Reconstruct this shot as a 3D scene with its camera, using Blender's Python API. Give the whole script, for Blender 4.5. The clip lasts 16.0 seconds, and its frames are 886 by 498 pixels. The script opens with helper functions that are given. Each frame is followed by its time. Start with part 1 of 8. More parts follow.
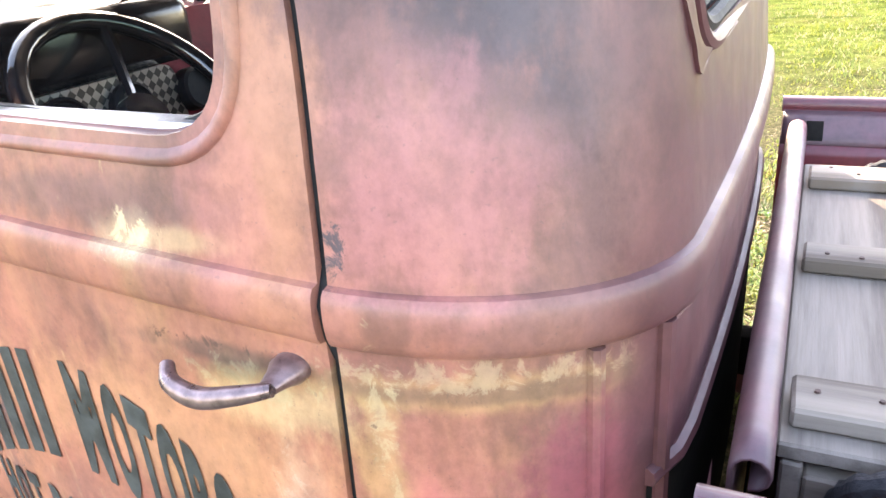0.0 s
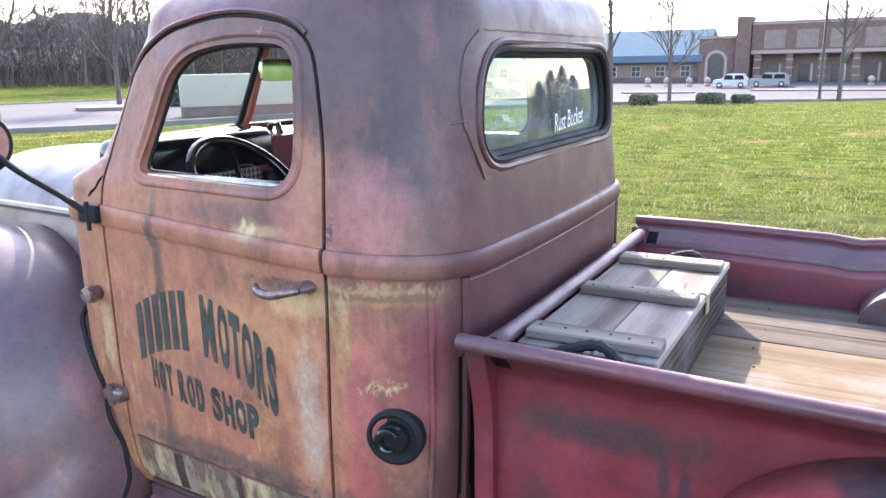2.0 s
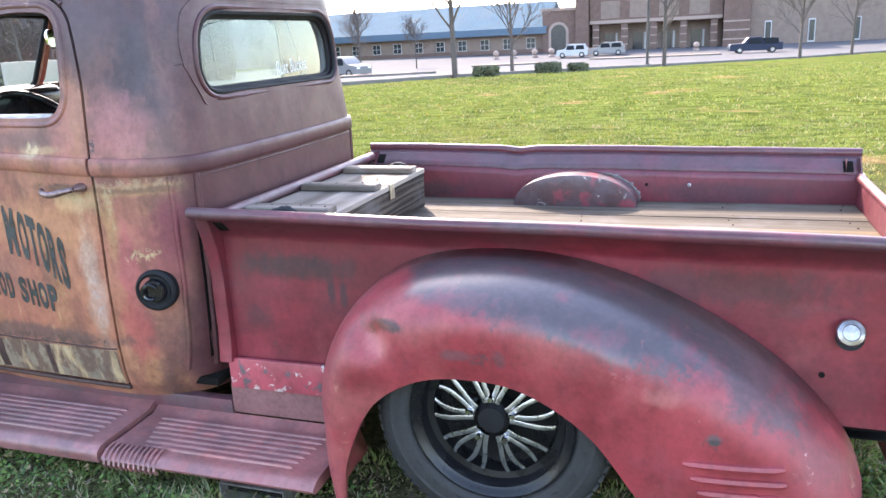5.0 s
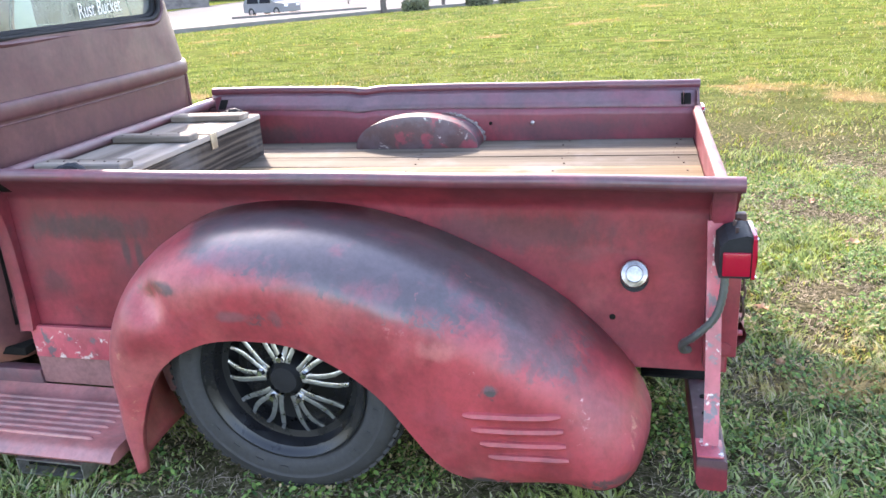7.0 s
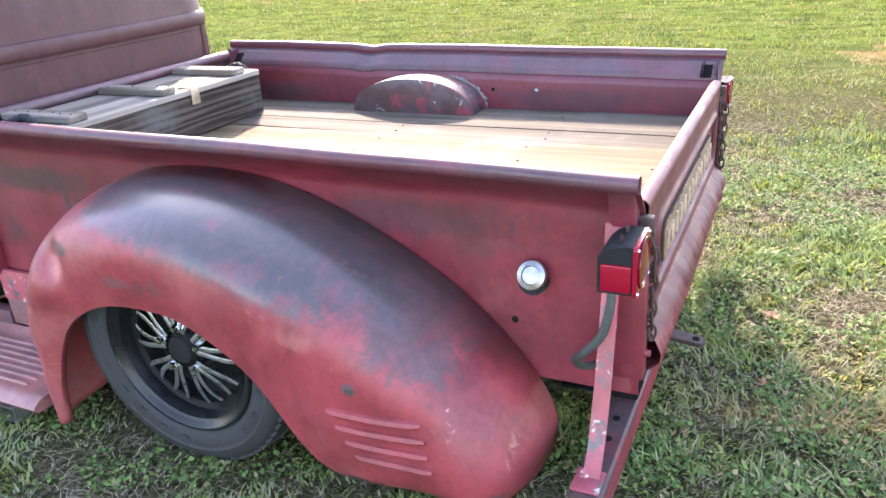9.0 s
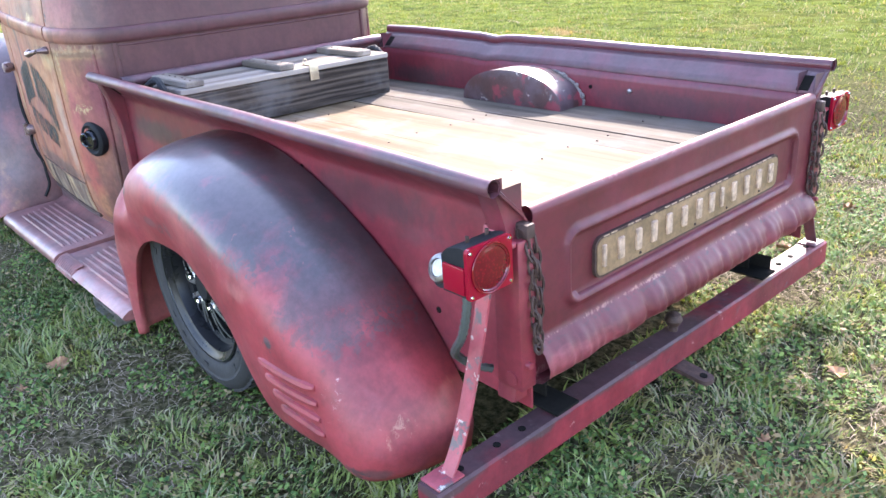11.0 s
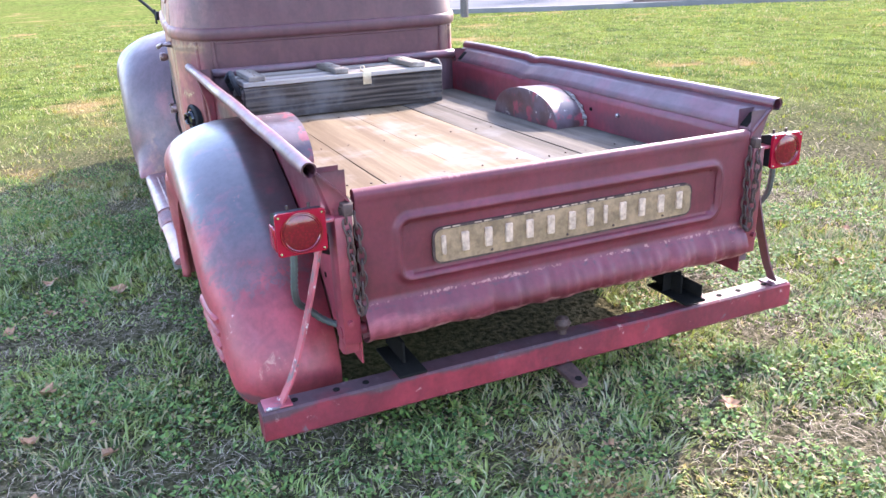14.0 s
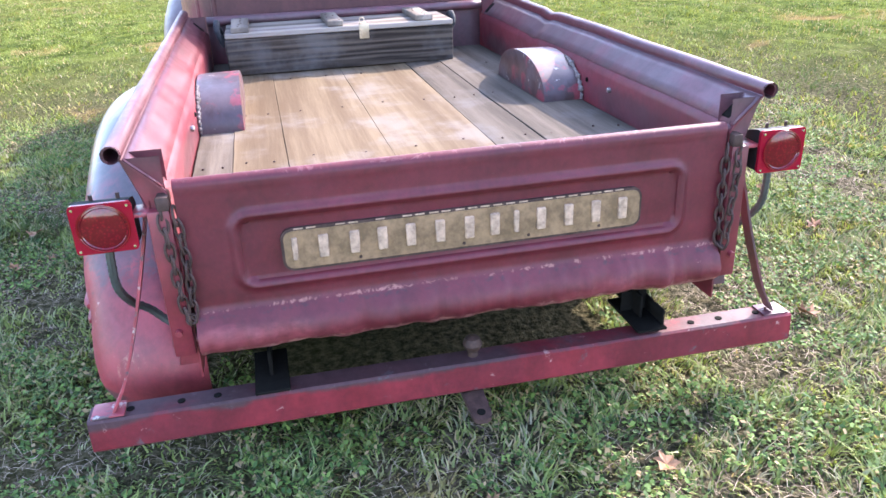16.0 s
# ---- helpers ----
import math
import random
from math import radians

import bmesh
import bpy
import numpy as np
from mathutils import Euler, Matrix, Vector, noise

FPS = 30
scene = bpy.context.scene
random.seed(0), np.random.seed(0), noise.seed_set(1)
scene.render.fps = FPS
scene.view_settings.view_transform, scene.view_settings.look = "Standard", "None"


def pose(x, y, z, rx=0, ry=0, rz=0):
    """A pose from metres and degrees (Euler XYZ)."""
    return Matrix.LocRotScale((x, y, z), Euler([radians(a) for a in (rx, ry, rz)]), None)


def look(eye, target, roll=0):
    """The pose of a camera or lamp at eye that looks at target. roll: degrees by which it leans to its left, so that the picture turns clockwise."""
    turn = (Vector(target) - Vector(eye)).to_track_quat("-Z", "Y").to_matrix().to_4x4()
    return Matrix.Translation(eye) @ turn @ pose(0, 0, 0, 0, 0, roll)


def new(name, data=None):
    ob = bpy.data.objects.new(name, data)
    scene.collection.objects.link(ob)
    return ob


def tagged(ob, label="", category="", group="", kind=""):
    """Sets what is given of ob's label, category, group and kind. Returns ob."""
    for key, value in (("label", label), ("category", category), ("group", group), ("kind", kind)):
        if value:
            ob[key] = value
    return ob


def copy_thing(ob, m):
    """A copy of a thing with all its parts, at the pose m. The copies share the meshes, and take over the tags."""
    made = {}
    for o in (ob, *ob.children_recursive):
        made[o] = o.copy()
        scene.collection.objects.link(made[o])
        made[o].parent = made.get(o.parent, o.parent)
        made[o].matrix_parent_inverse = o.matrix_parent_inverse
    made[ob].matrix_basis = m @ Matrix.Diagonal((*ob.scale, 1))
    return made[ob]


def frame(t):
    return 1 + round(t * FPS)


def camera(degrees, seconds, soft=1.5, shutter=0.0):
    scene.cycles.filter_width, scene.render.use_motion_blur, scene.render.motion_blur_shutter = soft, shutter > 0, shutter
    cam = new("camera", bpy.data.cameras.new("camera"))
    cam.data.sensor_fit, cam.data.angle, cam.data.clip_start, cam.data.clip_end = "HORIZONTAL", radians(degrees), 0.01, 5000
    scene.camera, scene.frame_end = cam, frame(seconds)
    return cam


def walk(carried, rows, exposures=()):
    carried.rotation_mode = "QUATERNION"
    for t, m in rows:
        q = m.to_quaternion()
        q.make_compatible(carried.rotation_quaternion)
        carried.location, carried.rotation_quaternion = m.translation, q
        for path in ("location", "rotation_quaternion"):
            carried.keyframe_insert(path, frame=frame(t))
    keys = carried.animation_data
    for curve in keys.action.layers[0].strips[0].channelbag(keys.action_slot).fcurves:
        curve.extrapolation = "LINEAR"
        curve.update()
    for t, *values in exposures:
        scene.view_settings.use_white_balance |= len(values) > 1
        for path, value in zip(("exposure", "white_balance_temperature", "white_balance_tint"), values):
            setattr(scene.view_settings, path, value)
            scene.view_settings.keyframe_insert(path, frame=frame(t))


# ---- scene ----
cam = camera(60.3, 16.0)
PATH = [
    (0, (0.052, 0.486, 1.309), (-0.771, 2.125, 0.513), -4.8),
    (0.5, (0.199, 0.287, 1.345), (-0.694, 1.945, 0.671), -3.6),
    (1, (0.355, 0.042, 1.380), (-0.567, 1.717, 0.793), -1.7),
    (1.5, (0.558, -0.178, 1.395), (-0.373, 1.512, 0.867), -0.6),
    (2, (0.709, -0.328, 1.410), (-0.234, 1.373, 0.943), -1.0),
    (2.5, (0.781, -0.480, 1.425), (-0.106, 1.258, 0.987), -1.5),
    (3, (0.906, -0.616, 1.422), (0.078, 1.151, 0.983), -1.8),
    (3.5, (1.112, -0.728, 1.423), (0.334, 1.056, 0.963), -1.9),
    (3.7, (1.192, -0.744, 1.394), (0.432, 1.045, 0.924), -2.1),
    (5.8, (1.664, -0.978, 1.323), (1.122, 0.855, 0.737), -3.3),
    (6, (1.732, -0.944, 1.325), (1.209, 0.889, 0.721), -3.5),
    (6.5, (1.852, -0.85, 1.31), (1.359, 0.977, 0.663), -3.9),
    (7, (1.856, -0.7, 1.305), (1.369, 1.112, 0.614), -4.1),
    (7.5, (1.884, -0.614, 1.301), (1.378, 1.179, 0.574), -4.1),
    (8, (2.1, -0.558, 1.302), (1.519, 1.202, 0.552), -4.2),
    (8.5, (2.269, -0.499, 1.3), (1.585, 1.217, 0.533), -4.1),
    (9, (2.345, -0.343, 1.28), (1.529, 1.307, 0.499), -3.9),
    (9.5, (2.428, -0.21, 1.3), (1.458, 1.352, 0.512), -3.6),
    (9.7, (2.479, -0.146, 1.288), (1.418, 1.357, 0.504), -3.6),
    (11.8, (3.321, 0.148, 1.241), (1.788, 1.203, 0.508), -4.5),
    (12, (3.374, 0.16, 1.24), (1.808, 1.171, 0.516), -4.5),
    (12.5, (3.543, 0.152, 1.231), (1.91, 1.066, 0.525), -4.2),
    (13, (3.714, 0.226, 1.241), (2.035, 1.067, 0.554), -3.7),
    (13.5, (3.743, 0.414, 1.242), (2.035, 1.2, 0.56), -3.1),
    (14, (3.736, 0.607, 1.233), (2.017, 1.359, 0.541), -2.3),
    (14.5, (3.668, 0.74, 1.217), (1.937, 1.44, 0.5), -1.6),
    (15, (3.56, 0.918, 1.226), (1.812, 1.539, 0.478), -1.4),
    (15.5, (3.532, 1.104, 1.212), (1.764, 1.622, 0.434), -1.7),
    (16, (3.591, 1.311, 1.22), (1.808, 1.709, 0.408), -2.3),
]
EXPOSURES = [(0, 3.95, 7900, 20), (0.4, 3.6, 7400, 20), (0.8, 3.3, 7100, 20), (1.5, 3.2, 6900, 19), (2.5, 2.95, 6450, 18), (3.5, 2.9, 6500, 18), (6, 3.3, 7000, 19), (9.5, 3.3, 6900, 20), (12, 3.3, 6250, 22), (13, 3.35, 6150, 23), (16, 3.1, 6200, 22)]
walk(cam, [(t, look(eye, target, roll)) for t, eye, target, roll in PATH], EXPOSURES)
# ---- world, sun ----
YC = 1.714            # the truck's centre line lies along x at this y; its front points to -x
SUN_AZ = (-0.52, 0.85)
SUN_EL = math.radians(34)

world = bpy.data.worlds.new("world")
scene.world = world
world.use_nodes = True
wn = world.node_tree.nodes
wl = world.node_tree.links
sky = wn.new("ShaderNodeTexSky")
sky.sky_type = "NISHITA"
sky.sun_disc = False
sky.sun_elevation = SUN_EL
sky.sun_rotation = math.atan2(SUN_AZ[0], SUN_AZ[1])
sky.air_density = 1.0
sky.dust_density = 1.2
sky.ozone_density = 1.0
background = wn["Background"]
wl.new(sky.outputs[0], background.inputs[0])
background.inputs[1].default_value = 0.15

sun_data = bpy.data.lights.new("sun", "SUN")
sun_data.energy = 1.9
sun_data.angle = radians(0.6)
sun_data.color = (1.0, 0.93, 0.82)
sun = new("sun", sun_data)
sun_h = math.cos(SUN_EL)
sun.matrix_world = look((SUN_AZ[0] * sun_h * 60, SUN_AZ[1] * sun_h * 60, math.sin(SUN_EL) * 60), (0, 0, 0))


# ---- material tools ----
def mat(name, rough=0.5, metal=0.0, spec=0.5):
    m = bpy.data.materials.new(name)
    m.use_nodes = True
    b = m.node_tree.nodes["Principled BSDF"]
    b.inputs["Roughness"].default_value = rough
    b.inputs["Metallic"].default_value = metal
    b.inputs["Specular IOR Level"].default_value = spec
    return m, m.node_tree, b


def node(nt, kind, **values):
    n = nt.nodes.new(kind)
    for key, value in values.items():
        n.inputs[key].default_value = value
    return n


def coords(nt, offset=(0, 0, 0), scale=(1, 1, 1)):
    tc = nt.nodes.new("ShaderNodeTexCoord")
    mp = nt.nodes.new("ShaderNodeMapping")
    mp.inputs["Location"].default_value = offset
    mp.inputs["Scale"].default_value = scale
    nt.links.new(tc.outputs["Object"], mp.inputs["Vector"])
    return mp.outputs[0]


def noise_node(nt, vec, scale, detail=4.0, rough=0.55, distort=0.0):
    n = node(nt, "ShaderNodeTexNoise", Scale=scale, Detail=detail, Roughness=rough, Distortion=distort)
    nt.links.new(vec, n.inputs["Vector"])
    return n.outputs["Fac"]


def calc(nt, op, a, b=0.0, c=0.0):
    n = nt.nodes.new("ShaderNodeMath")
    n.operation = op
    for i, v in enumerate((a, b, c)):
        if hasattr(v, "links"):
            nt.links.new(v, n.inputs[i])
        else:
            n.inputs[i].default_value = v
    return n.outputs[0]


def ramp(nt, v, lo, hi, out_lo=0.0, out_hi=1.0):
    n = nt.nodes.new("ShaderNodeMapRange")
    n.interpolation_type = "SMOOTHSTEP"
    nt.links.new(v, n.inputs["Value"])
    n.inputs["From Min"].default_value = lo
    n.inputs["From Max"].default_value = hi
    n.inputs["To Min"].default_value = out_lo
    n.inputs["To Max"].default_value = out_hi
    return n.outputs["Result"]


def mix(nt, fac, a, b, mode="MIX"):
    n = nt.nodes.new("ShaderNodeMix")
    n.data_type = "RGBA"
    n.blend_type = mode
    for v, i in ((fac, 0), (a, 6), (b, 7)):
        if hasattr(v, "links"):
            nt.links.new(v, n.inputs[i])
        elif i == 0:
            n.inputs[0].default_value = v
        else:
            n.inputs[i].default_value = (*v, 1.0)
    return n.outputs[2]


def bump(nt, b, height, strength=0.2, dist=0.01):
    n = nt.nodes.new("ShaderNodeBump")
    n.inputs["Strength"].default_value = strength
    n.inputs["Distance"].default_value = dist
    nt.links.new(height, n.inputs["Height"])
    nt.links.new(n.outputs[0], b.inputs["Normal"])


def patina(name, base, layers, rough=(0.32, 0.6), bump_amount=0.25, metal=0.0, spots=(), coat=0.28, spot_u=0.0, gloss=None, spec=0.5, chips=(), contrast=1.0):
    """Worn paint: a base and layers (colour, scale, threshold, softness, amount, (gx, gy, gz, g0), stretch)."""
    m, nt, b = mat(name, metal=metal, spec=spec)
    b.inputs["Coat Weight"].default_value = coat
    b.inputs["Coat Roughness"].default_value = 0.24
    col = None
    base_vec = coords(nt)
    sep = nt.nodes.new("ShaderNodeSeparateXYZ")
    nt.links.new(base_vec, sep.inputs[0])
    fine = noise_node(nt, coords(nt, (3, 1, 7)), 55.0, 6.0, 0.7)
    blotch = noise_node(nt, coords(nt, (8, 6, 3), (1.2, 1.2, 0.7)), 17.0, 8.0, 0.72, 0.2)
    grain = calc(nt, "MULTIPLY_ADD", blotch, 0.65 * contrast, calc(nt, "MULTIPLY", fine, 0.45))
    tone = ramp(nt, grain, 0.34, 0.36 + 0.36 * contrast, 0.74, 1.16)
    big = noise_node(nt, coords(nt, (9, 4, 2)), 5.5, 5.0, 0.6)
    col = mix(nt, ramp(nt, big, 0.35, 0.7), base, tuple(c * 0.62 for c in base))
    for i, (colour, scale, thr, soft, amount, grad, stretch) in enumerate(layers):
        v = noise_node(nt, coords(nt, (i * 3.7 + 1.3, i * 1.9, i * 5.1), stretch), scale, 7.0, 0.62, 0.3)
        gx, gy, gz, g0 = grad
        v = calc(nt, "ADD", v, g0)
        for k, s in ((gx, 0), (gy, 1), (gz, 2)):
            if k:
                v = calc(nt, "MULTIPLY_ADD", sep.outputs[s], k, v)
        fac = ramp(nt, v, thr - soft, thr + soft, 0.0, amount)
        col = mix(nt, fac, col, colour)
        if gloss == i:
            shiny = fac
            nt.links.new(ramp(nt, fac, 0.1, 0.9, 0.04, coat), b.inputs["Coat Weight"])
    # single stains, bare patches and painted shade, each of its own shape: colour, (x, z), (half width, half height),
    # amount
    if spots:
        ragged = noise_node(nt, coords(nt, (6, 2, 9), (1.5, 1.5, 0.8)), 13.0, 7.0, 0.68)
        rag = calc(nt, "MULTIPLY_ADD", ragged, 2.2, -1.1)
    for colour, (cx, cz), (rx, rz), amount in spots:
        dx = calc(nt, "MULTIPLY", calc(nt, "SUBTRACT", sep.outputs[0], cx), 1 / rx)
        dz = calc(nt, "MULTIPLY", calc(nt, "SUBTRACT", sep.outputs[2], cz), 1 / rz)
        d = calc(nt, "SQRT", calc(nt, "ADD", calc(nt, "MULTIPLY", dx, dx), calc(nt, "MULTIPLY", dz, dz)))
        fac = ramp(nt, calc(nt, "ADD", d, rag), 1.25, 0.45, 0.0, amount)
        if spot_u:
            fac = calc(nt, "MULTIPLY", fac, ramp(nt, calc(nt, "ABSOLUTE", sep.outputs[1]), spot_u, spot_u + 0.05))
        col = mix(nt, fac, col, colour)
    # chips and scuffs with crisp ragged edges: colour, (x, z), (half width, half height), amount, share that is worn through
    if chips:
        flaky = noise_node(nt, coords(nt, (2, 5, 4), (1.0, 1.0, 0.8)), 34.0, 9.0, 0.74, 0.6)
    for colour, (cx, cz), (rx, rz), amount, share in chips:
        dx = calc(nt, "MULTIPLY", calc(nt, "SUBTRACT", sep.outputs[0], cx), 1 / rx)
        dz = calc(nt, "MULTIPLY", calc(nt, "SUBTRACT", sep.outputs[2], cz), 1 / rz)
        d = calc(nt, "ADD", calc(nt, "MULTIPLY", dx, dx), calc(nt, "MULTIPLY", dz, dz))
        worn = calc(nt, "SUBTRACT", flaky, calc(nt, "MULTIPLY", d, 0.16))
        fac = ramp(nt, worn, 0.565 - 0.25 * share, 0.67 - 0.25 * share, 0.0, amount)
        if spot_u:
            fac = calc(nt, "MULTIPLY", fac, ramp(nt, calc(nt, "ABSOLUTE", sep.outputs[1]), spot_u, spot_u + 0.05))
        col = mix(nt, fac, col, colour)
    # fine scratches and speckle
    speck = noise_node(nt, coords(nt, (2, 8, 1)), 190.0, 2.0, 0.5)
    col = mix(nt, ramp(nt, speck, 0.66, 0.74, 0.0, 0.3), col, (0.08, 0.05, 0.045))
    mul = nt.nodes.new("ShaderNodeMix")
    mul.data_type = "RGBA"
    mul.blend_type = "MULTIPLY"
    mul.inputs[0].default_value = 1.0
    nt.links.new(col, mul.inputs[6])
    nt.links.new(tone, mul.inputs[7])
    nt.links.new(mul.outputs[2], b.inputs["Base Color"])
    rn = noise_node(nt, coords(nt, (5, 5, 5)), 9.0, 5.0, 0.6)
    rgh = ramp(nt, rn, 0.3, 0.7, *rough)
    if gloss is not None:
        # the oxidised paint is duller than the bare polished part
        rgh = calc(nt, "ADD", rgh, ramp(nt, shiny, 0.1, 0.9, 0.16, 0.0))
    nt.links.new(rgh, b.inputs["Roughness"])
    wavy = noise_node(nt, coords(nt, (1, 2, 3)), 4.0, 2.0, 0.4)
    h = calc(nt, "MULTIPLY_ADD", wavy, 3.0, calc(nt, "MULTIPLY", fine, 0.12))
    bump(nt, b, h, bump_amount, 0.004)
    return m


def plain(name, colour, rough=0.5, metal=0.0, vary=0.25, scale=12.0, bump_amount=0.1, fine=80.0, spec=0.5):
    m, nt, b = mat(name, rough, metal, spec)
    n = noise_node(nt, coords(nt), scale, 6.0, 0.6)
    n2 = noise_node(nt, coords(nt, (4, 4, 4)), fine, 4.0, 0.6)
    both = calc(nt, "MULTIPLY_ADD", n2, 0.4, calc(nt, "MULTIPLY", n, 0.6))
    col = mix(nt, ramp(nt, both, 0.35, 0.65), tuple(c * (1 - vary) for c in colour), tuple(min(1, c * (1 + vary)) for c in colour))
    nt.links.new(col, b.inputs["Base Color"])
    nt.links.new(ramp(nt, n, 0.3, 0.7, max(0.03, rough - 0.08), min(1, rough + 0.1)), b.inputs["Roughness"])
    if bump_amount:
        bump(nt, b, n2, bump_amount, 0.004)
    return m


def wood(name, light, dark, rough=0.8, grain=1.0, axis=0, bump_amount=0.5, bands="", ring=0.22, warp=11.0):
    """Weathered boards with grain along an axis (0: x, 1: y)."""
    m, nt, b = mat(name, rough, spec=0.12)
    info = nt.nodes.new("ShaderNodeObjectInfo")
    shift = calc(nt, "MULTIPLY", info.outputs["Random"], 40.0)
    st = [14.0, 14.0, 14.0]
    st[axis] = 0.7 if ring < 0.4 else 4.5
    vec = coords(nt, (0, 0, 0), tuple(st))
    add = nt.nodes.new("ShaderNodeVectorMath")
    add.operation = "ADD"
    comb = nt.nodes.new("ShaderNodeCombineXYZ")
    for k in range(3):
        nt.links.new(shift, comb.inputs[k])
    nt.links.new(vec, add.inputs[0])
    nt.links.new(comb.outputs[0], add.inputs[1])
    rings = nt.nodes.new("ShaderNodeTexWave")
    rings.wave_type = "BANDS"
    rings.bands_direction = bands or ("Y" if axis == 0 else "X")
    rings.inputs["Scale"].default_value = 0.16 * grain
    rings.inputs["Distortion"].default_value = warp
    rings.inputs["Detail"].default_value = 3.0
    rings.inputs["Detail Scale"].default_value = 0.6 if ring < 0.5 else 1.2
    nt.links.new(add.outputs[0], rings.inputs["Vector"])
    fine = noise_node(nt, add.outputs[0], 2.6, 8.0, 0.7)
    g = calc(nt, "MULTIPLY_ADD", rings.outputs["Fac"], ring, calc(nt, "MULTIPLY", fine, 1.17 - ring))
    col = mix(nt, ramp(nt, g, 0.35, 0.85), dark, light)
    stain = noise_node(nt, coords(nt, (7, 3, 1)), 4.0, 5.0, 0.6)
    col = mix(nt, ramp(nt, stain, 0.5, 0.72, 0.0, 0.55), col, tuple(0.55 * a + 0.45 * c for a, c in zip(dark, (0.30, 0.28, 0.27))))
    tone = ramp(nt, info.outputs["Random"], 0.0, 1.0, 0.8, 1.12)
    mul = nt.nodes.new("ShaderNodeMix")
    mul.data_type = "RGBA"
    mul.blend_type = "MULTIPLY"
    mul.inputs[0].default_value = 1.0
    nt.links.new(col, mul.inputs[6])
    nt.links.new(tone, mul.inputs[7])
    nt.links.new(mul.outputs[2], b.inputs["Base Color"])
    bump(nt, b, g, bump_amount, 0.003)
    return m


def glass(name, tint=(0.93, 0.98, 0.96), dust=0.06, gain=0.05):
    """Thin window glass: clear with a real reflection and a film of dust."""
    m, nt, b = mat(name)
    out = nt.nodes["Material Output"]
    clear = nt.nodes.new("ShaderNodeBsdfTransparent")
    clear.inputs[0].default_value = (*tint, 1)
    gloss = nt.nodes.new("ShaderNodeBsdfGlossy")
    gloss.inputs["Roughness"].default_value = 0.02
    gloss.inputs["Color"].default_value = (0.80, 0.94, 0.94, 1)
    lw = nt.nodes.new("ShaderNodeLayerWeight")
    lw.inputs[0].default_value = 0.5
    edge = calc(nt, "MULTIPLY_ADD", calc(nt, "POWER", lw.outputs["Facing"], 4.0), 0.93, gain)
    film = nt.nodes.new("ShaderNodeBsdfDiffuse")
    film.inputs[0].default_value = (0.75, 0.8, 0.8, 1)
    mx = nt.nodes.new("ShaderNodeMixShader")
    nt.links.new(edge, mx.inputs[0])
    nt.links.new(clear.outputs[0], mx.inputs[1])
    nt.links.new(gloss.outputs[0], mx.inputs[2])
    mx2 = nt.nodes.new("ShaderNodeMixShader")
    n = noise_node(nt, coords(nt), 7.0, 5.0, 0.6)
    nt.links.new(ramp(nt, n, 0.3, 0.75, dust * 0.4, dust * 1.6), mx2.inputs[0])
    nt.links.new(mx.outputs[0], mx2.inputs[1])
    nt.links.new(film.outputs[0], mx2.inputs[2])
    nt.links.new(mx2.outputs[0], out.inputs["Surface"])
    return m


ORANGE = (0.33, 0.145, 0.080)
TAN = (0.36, 0.165, 0.078)
MAUVE = (0.132, 0.063, 0.058)
PLUM = (0.072, 0.044, 0.048)
ROSE = (0.30, 0.090, 0.078)
CREAM = (0.52, 0.37, 0.19)
RED = (0.22, 0.026, 0.037)
DEEP = (0.095, 0.014, 0.020)
PRIMER = (0.085, 0.076, 0.080)
ONE = (1, 1, 1)
UPRIGHT = (1.6, 1.6, 0.45)

